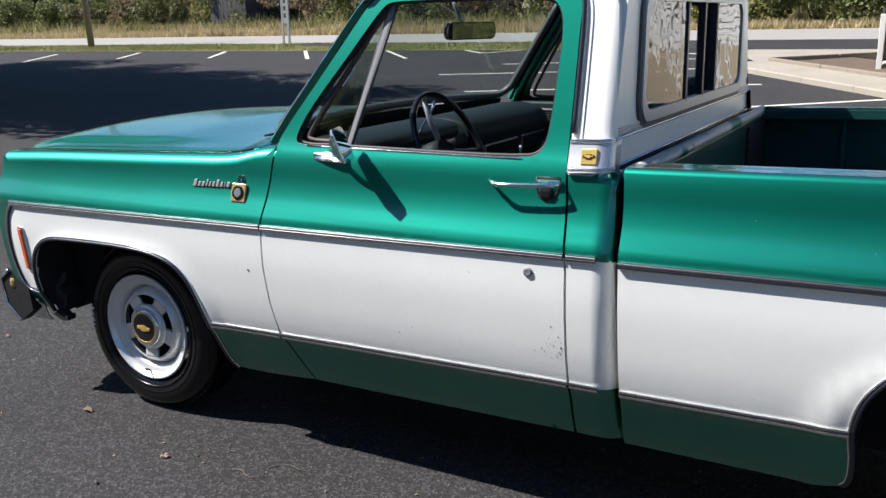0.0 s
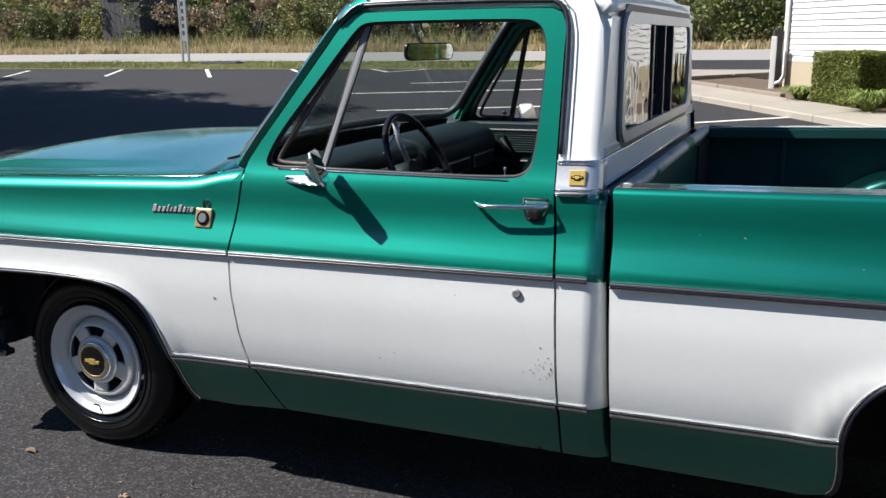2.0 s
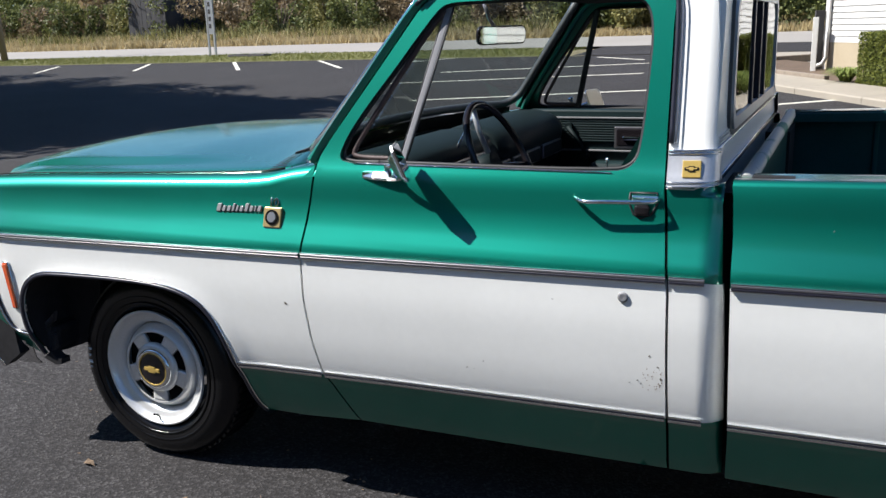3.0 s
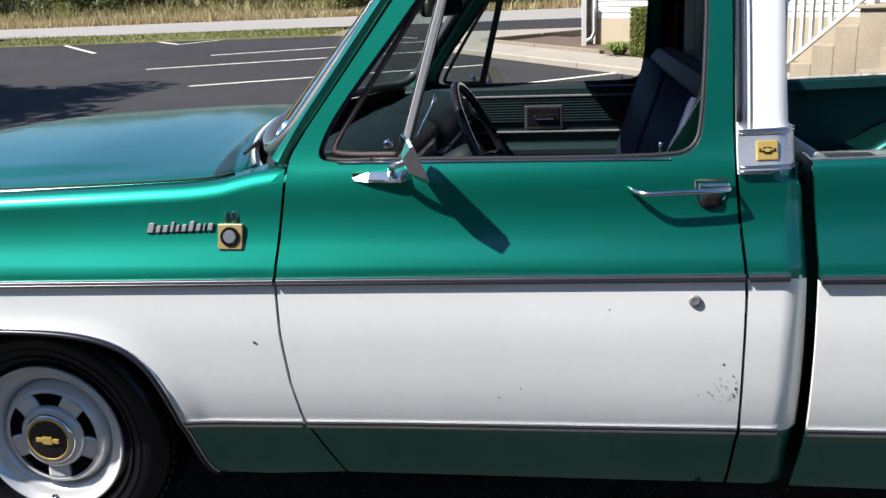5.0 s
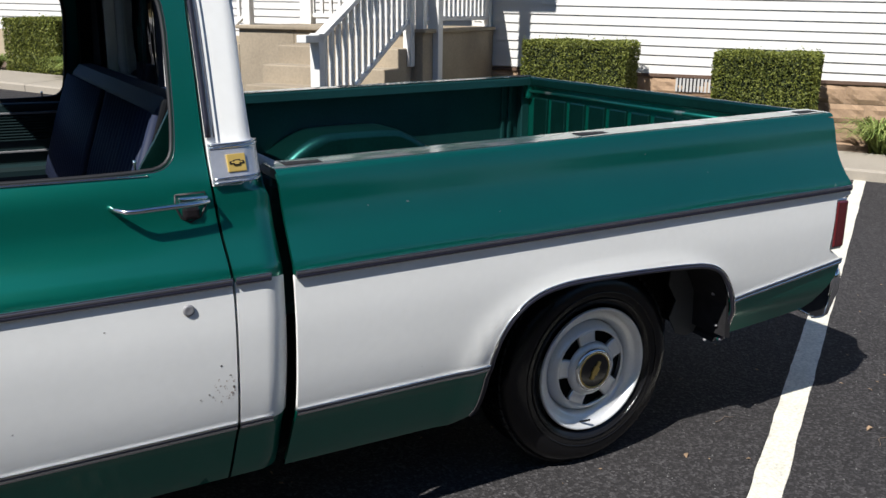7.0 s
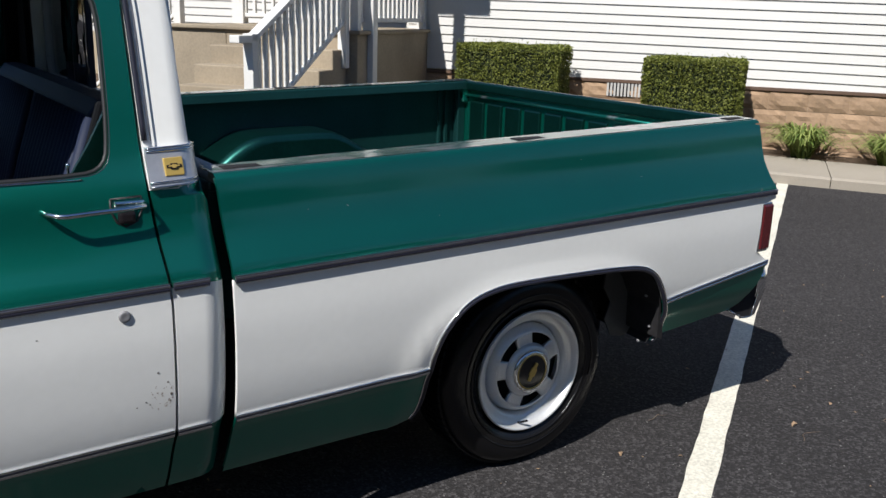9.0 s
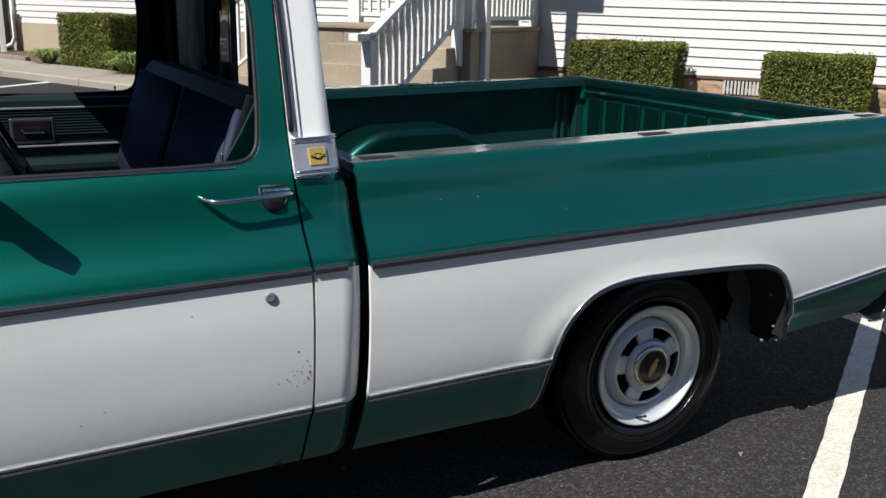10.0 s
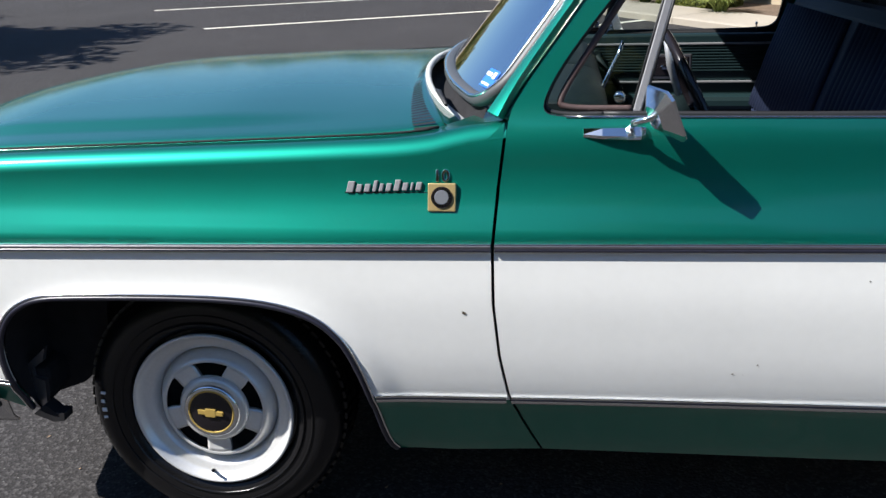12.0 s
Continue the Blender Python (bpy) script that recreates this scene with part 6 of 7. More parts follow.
speck("paint_chip", 0.663, 0.680, 0.0032, CHIP, fender_l, 2.0, -30)
for x, z, size, long, a in ((2.25, 0.985, 0.0012, 7, -25), (2.14, 0.985, 0.001, 4, 60), (2.52, 0.935, 0.001, 3, 10), (3.05, 1.05, 0.0012, 5, -35), (2.28, 0.535, 0.0014, 1.5, 0), (3.3, 0.98, 0.001, 5, -20)):
    speck("paint_scratch", x, z, size * 0.6, PALE_GLINT_SCRATCH if z > 0.9 else CHIP, side_near, long, a)

# ---- painted lines, pavement, verge ----
def paint_line(a, b, width, worn=0.0, name="parking_line", label="worn white painted parking line on asphalt"):
    """A painted stripe with ragged edges, laid on the lot."""
    a, b = Vector((*a, 0)), Vector((*b, 0))
    along = (b - a).normalized()
    side = Vector((-along.y, along.x, 0))
    n = max(2, int((b - a).length / 0.06))
    V, F = [], []
    for i in range(n + 1):
        p = a.lerp(b, i / n)
        for s in (-1, 1):
            j = noise.noise(p * 5 + Vector((s * 5, 0, 0))) * 0.005 + noise.noise(p * 40 + Vector((s * 9, 0, 0))) * worn
            q = p + side * s * (width / 2 + j)
            V.append((q.x, q.y, ground_z(q.y) + 0.004))
    for i in range(n):
        F.append((2 * i, 2 * i + 2, 2 * i + 3, 2 * i + 1))
    return tagged(from_data(name, V, F, PAINT_LINE), label, "parking line", "parking lines", "structure")


paint_line((2.55, -0.80), (8.50, 3.12), 0.098, 0.004)
for a, b in (((-4.56, 11.35), (-0.05, 13.17)), ((-6.59, 14.05), (-1.6, 15.82)), ((-6.3, 16.5), (-1.9, 18.25)), ((0.25, 10.35), (2.05, 11.62)),
             ((-3.69, 20.3), (-2.3, 19.2)), ((-10.78, 22.1), (-8.51, 19.8)), ((-8.51, 19.8), (-6.6, 22.6)),
             ((-20.22, 17.6), (-21.9, 20.1)), ((-16.72, 18.0), (-18.43, 20.6)), ((-12.89, 17.81), (-15.24, 20.75)), ((-9.79, 17.98), (-12.17, 20.75)), ((-22.97, 16.24), (-25.34, 19.4)), ((-26.4, 15.8), (-28.8, 19.0))):
    paint_line(a, b, 0.11)

# sidewalk with a rounded kerb, in slabs
walk_top = 0.10
side_s = [-9.0 + 1.5 * k for k in range(15)]
pavement = thing("pavement", "pale concrete sidewalk along the building", "sidewalk", kind="structure")
for s0 in side_s:
    bm = bmesh.new()
    V = []
    for s in (s0 + 0.004, s0 + 1.496):
        for n, dz in ((CURB, -0.06), (CURB, walk_top - 0.02), (CURB + 0.02, walk_top), (9.42, walk_top + 0.01), (9.44, walk_top - 0.05)):
            p = at_wall(n, s)
            V.append(bm.verts.new((p.x, p.y, ground_z(p.y) + dz)))
    for k in range(4):
        bm.faces.new((V[k], V[k + 1], V[k + 6], V[k + 5]))
    bm.faces.new(V[:5])
    bm.faces.new(V[5:][::-1])
    bmesh.ops.recalc_face_normals(bm, faces=bm.faces)
    part("slab", bm, CONCRETE, pavement)
bm = bmesh.new()
rows = []
for s in np.linspace(-9, 13.5, 46):
    row = []
    for n in (9.40, 9.7, 10.0, 11.2):
        p = at_wall(n, s)
        row.append(bm.verts.new((p.x, p.y, ground_z(p.y) + 0.085 + 0.02 * noise.noise(Vector((s * 3, n * 3, 0))))))
    rows.append(row)
for r0, r1 in zip(rows, rows[1:]):
    for k in range(3):
        bm.faces.new((r0[k], r0[k + 1], r1[k + 1], r1[k])).smooth = True
tagged(finish("planting_bed", bm, MULCH), "brown mulch planting bed against the building", "planting bed", kind="structure")
# stone edging where the bed ends
edging = thing("bed_edging", "low weathered timber edging of the planting bed", "edging", at_wall(9.45, 13.4), kind="structure")
edge_at = edging.location.copy()
for a, b in ((at_wall(9.46, 9.6), at_wall(9.46, 11.5)), (at_wall(9.46, 11.52), at_wall(9.46, 13.4)), (at_wall(9.50, 13.46), at_wall(10.9, 13.46)), (at_wall(10.92, 13.46), at_wall(12.4, 13.46))):
    bm = bmesh.new()
    vs = add_box(bm, (0, -0.05, 0), ((b - a).length, 0.05, 0.15), 0.012)
    rise_ = (ground_z(b.y) - ground_z(a.y)) / (b - a).length
    for v in bm.verts:
        v.co.z += ground_z(a.y) + 0.02 + rise_ * v.co.x
    bmesh.ops.transform(bm, matrix=Matrix.Translation((a.x, a.y, 0)) @ Matrix.Rotation(math.atan2((b - a).y, (b - a).x), 4, "Z"), verts=bm.verts)
    timber = part("timber", bm, POLE_WOOD, edging)
    timber.matrix_parent_inverse = Matrix.Translation(-edge_at)


# ---- the building ----
house = thing("building", "white clapboard building on a stone foundation", "building", at_wall(10.1, 0))
house_at = house.location.copy()


def wall_box(bm, n0, n1, s0, s1, z0, z1, bevel=0.0):
    m = Matrix.Rotation(math.atan2(0.6, 0.8), 4, "Z")
    add_box(bm, (n0, s0, z0), (n1, s1, z1), bevel, m)


def on_house(name, bm, mat, label="", parent=None):
    ob = part(name, bm, mat, parent or house, label)
    if parent is None:
        ob.matrix_parent_inverse = Matrix.Translation(-house_at)
    return ob


def siding(n, s0, s1, z0, rows, slope=0.0):
    """Lapped boards, each leaning out at its foot."""
    for r in range(rows):
        bm = bmesh.new()
        z = z0 + 0.1016 * r
        ends = []
        for s in (s0, s1):
            lift = slope * s
            pts = [at_wall(n - 0.019, s, z + lift), at_wall(n - 0.017, s, z + 0.012 + lift), at_wall(n - 0.002, s, z + 0.106 + lift), at_wall(n + 0.01, s, z + 0.106 + lift), at_wall(n + 0.01, s, z + lift)]
            ends.append([bm.verts.new(p) for p in pts])
        for k in range(5):
            bm.faces.new((ends[0][k], ends[0][(k + 1) % 5], ends[1][(k + 1) % 5], ends[1][k]))
        bm.faces.new(ends[0])
        bm.faces.new(ends[1][::-1])
        bmesh.ops.recalc_face_normals(bm, faces=bm.faces)
        on_house("siding_board", bm, SIDING)


SLOPE = 0.009
siding(10.03, -9.0, 1.75, 0.795, 32, SLOPE)
siding(10.62, 1.75, 11.27, 0.99, 30, SLOPE * 0.6)
for n, s0, s1, z1 in ((10.05, -9.0, 1.75, 4.1), (10.64, 1.75, 11.25, 4.1)):
    bm = bmesh.new()
    wall_box(bm, n, n + 0.2, s0, s1, 0.0, z1)
    on_house("wall", bm, STUCCO)
bm = bmesh.new()
wall_box(bm, 10.62, 18.0, 11.25, 11.38, 0.2, 4.1)
on_house("end_wall", bm, SIDING)
bm = bmesh.new()
wall_box(bm, 10.03, 10.66, 1.72, 1.78, 0.2, 4.1)
on_house("return_wall", bm, SIDING)
bm = bmesh.new()
wall_box(bm, 9.55, 18.5, -9.4, 12.2, 4.1, 4.3)
on_house("roof", bm, SIDING, "white boxed eaves")
bm = bmesh.new()
wall_box(bm, 10.60, 10.68, 11.21, 11.31, 0.95, 4.1, 0.005)
on_house("corner_board", bm, RAIL_WHITE)
bm = bmesh.new()
wall_box(bm, 10.0, 10.05, -9.0, 1.72, 0.755, 0.792, 0.004)
on_house("sill_board", bm, TRIM_BROWN)
bm = bmesh.new()
wall_box(bm, 10.60, 10.64, 1.75, 11.27, 0.2, 1.045)
on_house("foundation", bm, STUCCO, "tan stucco foundation wall")
# rock-faced blocks
for course in range(4):
    k = 0
    s = -8.8 + (0.2 if course % 2 else 0.0)
    while s < 1.25:
        if not (course >= 2 and -1.12 < s + 0.2 < -0.55):
            bm = bmesh.new()
            rows_ = []
            nu, nv = 6, 4
            for i in range(nv + 1):
                row = []
                for j in range(nu + 1):
                    edge = min(i, nv - i, 1) * min(j, nu - j, 1)
                    q = Vector((s * 7 + j * 0.9, course * 3 + i * 0.8, 1))
                    out = 0.012 + edge * (0.018 + 0.016 * noise.noise(q) + 0.009 * noise.noise(q * 2.3))
                    row.append(bm.verts.new(at_wall(10.035 - out, s + 0.394 * j / nu, 0.755 - 0.2 * (course + 1) + 0.006 + 0.192 * i / nv + SLOPE * s * 0)))
                rows_.append(row)
            for r0, r1 in zip(rows_, rows_[1:]):
                for j in range(nu):
                    bm.faces.new((r0[j], r0[j + 1], r1[j + 1], r1[j]))
            bmesh.ops.recalc_face_normals(bm, faces=bm.faces)
            on_house("stone_block", bm, BLOCK)
        s += 0.4
bm = bmesh.new()
wall_box(bm, 10.028, 10.06, -9.0, 1.4, -0.1, 0.755)
on_house("mortar_bed", bm, MORTAR)
vent = bmesh.new()
wall_box(vent, 10.005, 10.03, -1.09, -0.68, 0.60, 0.755)
vent = on_house("foundation_vent", vent, BLACK, "grey slatted foundation vent")
for k in range(11):
    bm = bmesh.new()
    s = -1.075 + 0.039 * k
    wall_box(bm, 9.995, 10.006, s - 0.011, s + 0.011, 0.605, 0.75)
    ob = on_house("vent_slat", bm, VENT_GREY, parent=vent)
# downspout at the corner and a white post beside it
bm = bmesh.new()
pts = [at_wall(10.56, 11.2, 4.0), at_wall(10.56, 11.2, 0.80), at_wall(10.50, 11.22, 0.68), at_wall(10.36, 11.3, 0.62)]
add_tube(bm, pts, 0.035, 8)
on_house("downspout", bm, RAIL_WHITE, "white downspout at the corner")
p = at_wall(10.3, 11.18)
post = finish("white_post", box((p.x - 0.045, p.y - 0.045, ground_z(p.y)), (p.x + 0.045, p.y + 0.045, ground_z(p.y) + 1.0), 0.008), RAIL_WHITE)
tagged(post, "short square white post beside the downspout", "post")
bm = bmesh.new()
wall_box(bm, 10.42, 10.60, 11.36, 11.40, 0.55, 1.6)
tagged(finish("screen_panel", bm, SHED_GREY), "grey screen panel behind the white post", "panel")

# ---- porch, stairs and railings ----
porch = thing("porch", "tan concrete porch with white railings", "porch", at_wall(8.0, 2.0))
porch_at = porch.location.copy()


def on_porch(name, bm, mat, label="", parent=None):
    ob = part(name, bm, mat, parent or porch, label)
    if parent is None:
        ob.matrix_parent_inverse = Matrix.Translation(-porch_at)
    return ob


TOP = 1.225
bm = bmesh.new()
wall_box(bm, 8.02, 10.02, 1.5, 3.0, 0.0, TOP - 0.0, 0.012)
wall_box(bm, 8.02, 10.58, 3.0, 3.70, 0.0, TOP - 0.0, 0.012)
on_porch("landing", bm, PORCH, "weathered concrete landing")
bm = bmesh.new()
wall_box(bm, 7.98, 10.0, 1.46, 3.72, TOP - 0.005, TOP + 0.035, 0.01)
on_porch("landing_cap", bm, PORCH)
for k in range(6):
    bm = bmesh.new()
    z = TOP - 0.18 * (k + 1) + 0.03
    wall_box(bm, 8.0 - 0.29 * (k + 1), 8.03 - 0.29 * k, 1.62, 3.0, 0.0, z, 0.012)
    on_porch("step", bm, PORCH)
for k in range(5):
    bm = bmesh.new()
    wall_box(bm, 8.02, 9.35, 3.70 + 0.272 * k, 3.972 + 0.272 * k, 0.0, TOP + 0.03 - 0.198 * (k + 1), 0.012)
    on_porch("side_step", bm, PORCH)


def railing(name, a, b, z0, z1, label, post_a=True, post_b=True, gap=0.115, tall=0.86):
    """White rails and square balusters between two plan points, with foot heights z0 and z1."""
    rail = new(name)
    rail.parent = porch
    rail["label"] = label
    rail.matrix_parent_inverse = Matrix.Translation(-porch_at)
    a, b = Vector(a), Vector(b)
    length = (b - a).length
    slope = (z1 - z0) / length
    turn = Matrix.Translation((a.x, a.y, 0)) @ Matrix.Rotation(math.atan2(b.y - a.y, b.x - a.x), 4, "Z")

    def bar(nm, lo, hi, w):
        bm = bmesh.new()
        vs = add_box(bm, (0, -w, lo), (length, w, hi), 0.006)
        for v in bm.verts:
            v.co.z += z0 + slope * v.co.x
        bmesh.ops.transform(bm, matrix=turn, verts=bm.verts)
        part(nm, bm, RAIL_WHITE, rail)

    bar("hand_rail", tall - 0.05, tall, 0.045)
    bar("bottom_rail", 0.08, 0.125, 0.025)
    n = int(length / gap)
    for k in range(1, n):
        x = length * k / n
        z = z0 + slope * x
        bm = bmesh.new()
        add_box(bm, (x - 0.018, -0.018, z + 0.12), (x + 0.018, 0.018, z + tall - 0.045), 0, turn)
        part("baluster", bm, RAIL_WHITE, rail)
    for flag, x, z in ((post_a, 0, z0), (post_b, length, z1)):
        if flag:
            bm = bmesh.new()
            add_box(bm, (x - 0.045, -0.045, z - 0.35), (x + 0.045, 0.045, z + tall + 0.02), 0.006, turn)
            part("newel_post", bm, RAIL_WHITE, rail)
    return rail


railing("stair_railing", at_wall(6.22, 1.62), at_wall(7.95, 1.62), 0.37, TOP + 0.02, "white sloping stair railing")
bm = bmesh.new()
wall_box(bm, 5.98, 6.24, 1.575, 1.665, 1.18, 1.24, 0.006)
on_porch("rail_end", bm, RAIL_WHITE)
railing("landing_railing", at_wall(8.10, 1.56), at_wall(9.95, 1.56), TOP + 0.03, TOP + 0.03, "white landing railing", gap=0.12)
railing("side_stair_railing", at_wall(8.24, 3.72), at_wall(8.24, 5.05), TOP + 0.06, 0.30, "white stair railing going down beside the wall")
railing("porch_railing", at_wall(9.3, 2.2), at_wall(9.3, 3.66), TOP + 0.03, TOP + 0.03, "white porch railing", gap=0.12)
for n, s in ((8.32, 1.50), (9.3, 3.6)):
    bm = bmesh.new()
    wall_box(bm, n - 0.06, n + 0.06, s - 0.06, s + 0.06, 0.1 if s < 2 else TOP, 3.7, 0.008)
    on_porch("porch_post", bm, RAIL_WHITE, "square white porch post")
bm = bmesh.new()
wall_box(bm, 8.0, 10.6, 1.2, 4.0, 3.7, 3.85)
on_porch("porch_roof", bm, RAIL_WHITE)


# ---- hedges and clumps ----
def leaf_cloud(rng, points, size, aspect=0.55):
    """Small two-triangle leaves at the points, each turned its own way."""
    V, F = [], []
    pts = np.asarray(points, float)
    n = len(pts)
    d = rng.normal(size=(n, 3))
    d /= np.linalg.norm(d, axis=1)[:, None]
    e = np.cross(d, rng.normal(size=(n, 3)))
    e /= np.linalg.norm(e, axis=1)[:, None]
    s = size * rng.uniform(0.6, 1.3, n)[:, None]
    quad = np.stack([pts - d * s, pts + e * s * aspect, pts + d * s, pts - e * s * aspect], 1).reshape(-1, 3)
    faces = np.arange(4 * n).reshape(-1, 4)
    return quad, faces


def mesh_np(name, quad, faces, mat, parent=None, label=""):
    me = bpy.data.meshes.new(name)
    me.vertices.add(len(quad))
    me.vertices.foreach_set("co", np.asarray(quad, np.float32).ravel())
    k = faces.shape[1]
    me.loops.add(faces.size)
    me.loops.foreach_set("vertex_index", faces.astype(np.int32).ravel())
    me.polygons.add(len(faces))
    me.polygons.foreach_set("loop_start", np.arange(0, faces.size, k, dtype=np.int32))
    me.update(calc_edges=True)
    me.materials.append(mat)
    ob = new(name, me)
    if parent is not None:
        ob.parent = parent
    if label:
        ob["label"] = label
    return ob


def build_hedge(n0, n1, s0, s1, z1, seed, count, label, leaf=0.017):
    rng = np.random.default_rng(seed)
    mid = at_wall((n0 + n1) / 2, (s0 + s1) / 2)
    z0 = ground_z(mid.y) + 0.06
    hedge = thing("hedge", label, "hedge", (mid.x, mid.y, z0), "clipped hedges")
    size = np.array([n1 - n0, s1 - s0, z1 - z0])
    turn = np.array(Matrix.Rotation(math.atan2(0.6, 0.8), 3, "Z"))
    # near-black box added inside, standing for the shade among the leaves
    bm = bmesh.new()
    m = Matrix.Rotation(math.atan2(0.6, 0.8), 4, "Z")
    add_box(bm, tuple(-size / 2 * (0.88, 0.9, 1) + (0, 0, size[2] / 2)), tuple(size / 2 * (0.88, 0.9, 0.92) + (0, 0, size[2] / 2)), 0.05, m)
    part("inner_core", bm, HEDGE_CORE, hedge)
    # shell of leaves on five faces, thicker and shaggier on top
    areas = [size[1] * size[2], size[1] * size[2], size[0] * size[2], size[0] * size[2], size[0] * size[1]]
    pick = rng.choice(5, count, p=np.array(areas) / sum(areas))
    u = rng.uniform(-0.5, 0.5, (count, 3))
    for f_, (ax, sg) in enumerate(((0, -1), (0, 1), (1, -1), (1, 1), (2, 1))):
        u[pick == f_, ax] = sg * 0.5
    pos = u * size
    wob = 0.02 * np.array([noise.noise(Vector(p) * 3.5 + Vector((seed, 0, 0))) for p in pos])
    depth = -np.abs(rng.normal(0, 0.03, count)) + 0.012 + wob
    for f_, (ax, sg) in enumerate(((0, -1), (0, 1), (1, -1), (1, 1), (2, 1))):
        sel = pick == f_
        pos[sel, ax] += sg * depth[sel] * (1.3 if f_ == 4 else 1)
    stray = rng.random(count) < 0.012
    pos[stray & (pick == 4), 2] += rng.uniform(0.02, 0.05, (stray & (pick == 4)).sum())
    pos[:, 2] += size[2] / 2
    quad, faces = leaf_cloud(rng, pos @ turn.T, leaf)
    mesh_np("leaves", quad, faces, HEDGE_LEAF, hedge)
    return hedge


build_hedge(9.12, 9.78, -0.29, 0.84, 1.135, 1, 42000, "clipped green box hedge against the white siding", 0.0125)
build_hedge(9.10, 9.74, -2.14, -1.17, 1.075, 2, 42000, "square clipped box hedge beside the foundation vent", 0.0125)
build_hedge(9.42, 10.2, 7.82, 8.85, 1.235, 3, 30000, "clipped box hedge near the building corner", 0.016)


def build_clump(n, s, radius, height, blades, seed, label):
    rng = random.Random(seed)
    p = at_wall(n, s)
    z0 = ground_z(p.y) + 0.08
    ob_v, ob_f = [], []
    for _ in range(blades):
        a = rng.uniform(0, math.tau)
        reach, h = radius * rng.uniform(0.45, 1.05), height * rng.uniform(0.6, 1.15)
        w = rng.uniform(0.006, 0.011)
        c, s_ = math.cos(a), math.sin(a)
        root = (rng.uniform(-0.07, 0.07), rng.uniform(-0.07, 0.07))
        k0 = len(ob_v)
        for i in range(6):
            t = i / 5
            r = reach * t ** 1.1
            z = h * (1.7 * t - 1.25 * t * t) + 0.01
            ww = w * (1 - t) ** 0.5 + 0.001
            ob_v.append((root[0] + c * r - s_ * ww, root[1] + s_ * r + c * ww, z))
            ob_v.append((root[0] + c * r + s_ * ww, root[1] + s_ * r - c * ww, z))
        for i in range(5):
            ob_f.append((k0 + 2 * i, k0 + 2 * i + 1, k0 + 2 * i + 3, k0 + 2 * i + 2))
    ob = from_data("lily_clump", ob_v, ob_f, LILY)
    ob.location = (p.x, p.y, z0)
    return tagged(ob, label, "plant", "strap-leaf clumps")


for n, s, r, h, seed in ((9.62, -2.78, 0.52, 0.52, 1), (9.62, -3.6, 0.48, 0.46, 2), (9.5, 9.2, 0.40, 0.36, 3), (9.35, 7.45, 0.5, 0.5, 4), (9.62, -4.3, 0.38, 0.38, 6)):
    build_clump(n, s, r, h, 320, seed, "arching strap-leaf plant clump in mulch")


# ---- the far side of the road: dry grass, bushes, woods, poles ----
def blades(name, count, area, height, width, mat, seed, label, category):
    rng = np.random.default_rng(seed)
    (x0, x1), (y0, y1) = area
    x, y = rng.uniform(x0, x1, count), rng.uniform(y0, y1, count)
    dens = np.array([noise.noise(Vector((a * 0.35, b * 0.35, seed))) for a, b in zip(x, y)])
    h = height * rng.uniform(0.4, 1.2, count) * (1 + 0.7 * dens)
    z = 0.04 * (y - 3)
    a = rng.uniform(0, math.tau, count)
    lean = rng.normal(0, 0.3, (count, 2)) * h[:, None]
    base = np.stack([x, y, z], 1)
    side = np.stack([np.cos(a), np.sin(a), 0 * a], 1) * width
    tip = base + np.stack([lean[:, 0], lean[:, 1], h], 1)
    quad = np.stack([base - side, base + side, tip], 1).reshape(-1, 3)
    return tagged(mesh_np(name, quad, np.arange(3 * count).reshape(-1, 3), mat), label, category, kind="stuff")


blades("dry_grass", 90000, ((-62, 8), (29.7, 38)), 0.30, 0.03, DRY_GRASS, 4, "tall dry tan grass beside the road", "grass")
blades("tall_dry_grass", 60000, ((-62, 8), (33.2, 38.5)), 0.38, 0.03, DRY_GRASS, 14, "knee-high tan grass before the bushes", "grass")
blades("olive_weeds", 9000, ((-62, 8), (32.0, 37.5)), 0.7, 0.04, BUSH_B, 15, "olive weeds among the dry grass", "weeds")
blades("verge_grass", 26000, ((-40, -5), (20.9, 24.1)), 0.07, 0.014, TURF, 5, "short yellowing verge grass", "grass")


def build_bush(x, y, w, h, mat, seed, count, label, leaf=0.09, name="bush", category="bush"):
    rng = np.random.default_rng(seed)
    z0 = ground_z(y) - 0.1
    bush = thing(name, label, category, (x, y, z0), "bushes by the road")
    for k in range(5):
        stem = bmesh.new()
        a = rng.uniform(0, math.tau)
        r = w * 0.3 * rng.uniform(0.3, 1)
        add_tube(stem, [(0.05 * k, 0, 0), (r * 0.4 * math.cos(a), r * 0.4 * math.sin(a), h * 0.35), (r * math.cos(a), r * math.sin(a), h * 0.8)], [0.05, 0.035, 0.012], 6)
        part("stem", stem, BARK, bush)
    lobes = 14
    c = np.stack([rng.uniform(-0.38, 0.38, lobes) * w, rng.uniform(-0.3, 0.3, lobes) * w, rng.uniform(0.12, 0.8, lobes) * h], 1)
    rad = rng.uniform(0.16, 0.30, lobes) * min(w, h)
    which = rng.integers(0, lobes, count)
    d = rng.normal(size=(count, 3))
    d /= np.linalg.norm(d, axis=1)[:, None]
    pos = c[which] + d * rad[which][:, None] * rng.uniform(0.6, 1.12, count)[:, None] * (1, 1, 0.9)
    pos = pos[pos[:, 2] > 0.02]
    quad, faces = leaf_cloud(rng, pos, leaf, 0.5)
    mesh_np("crown", quad, faces, mat, bush)
    return bush


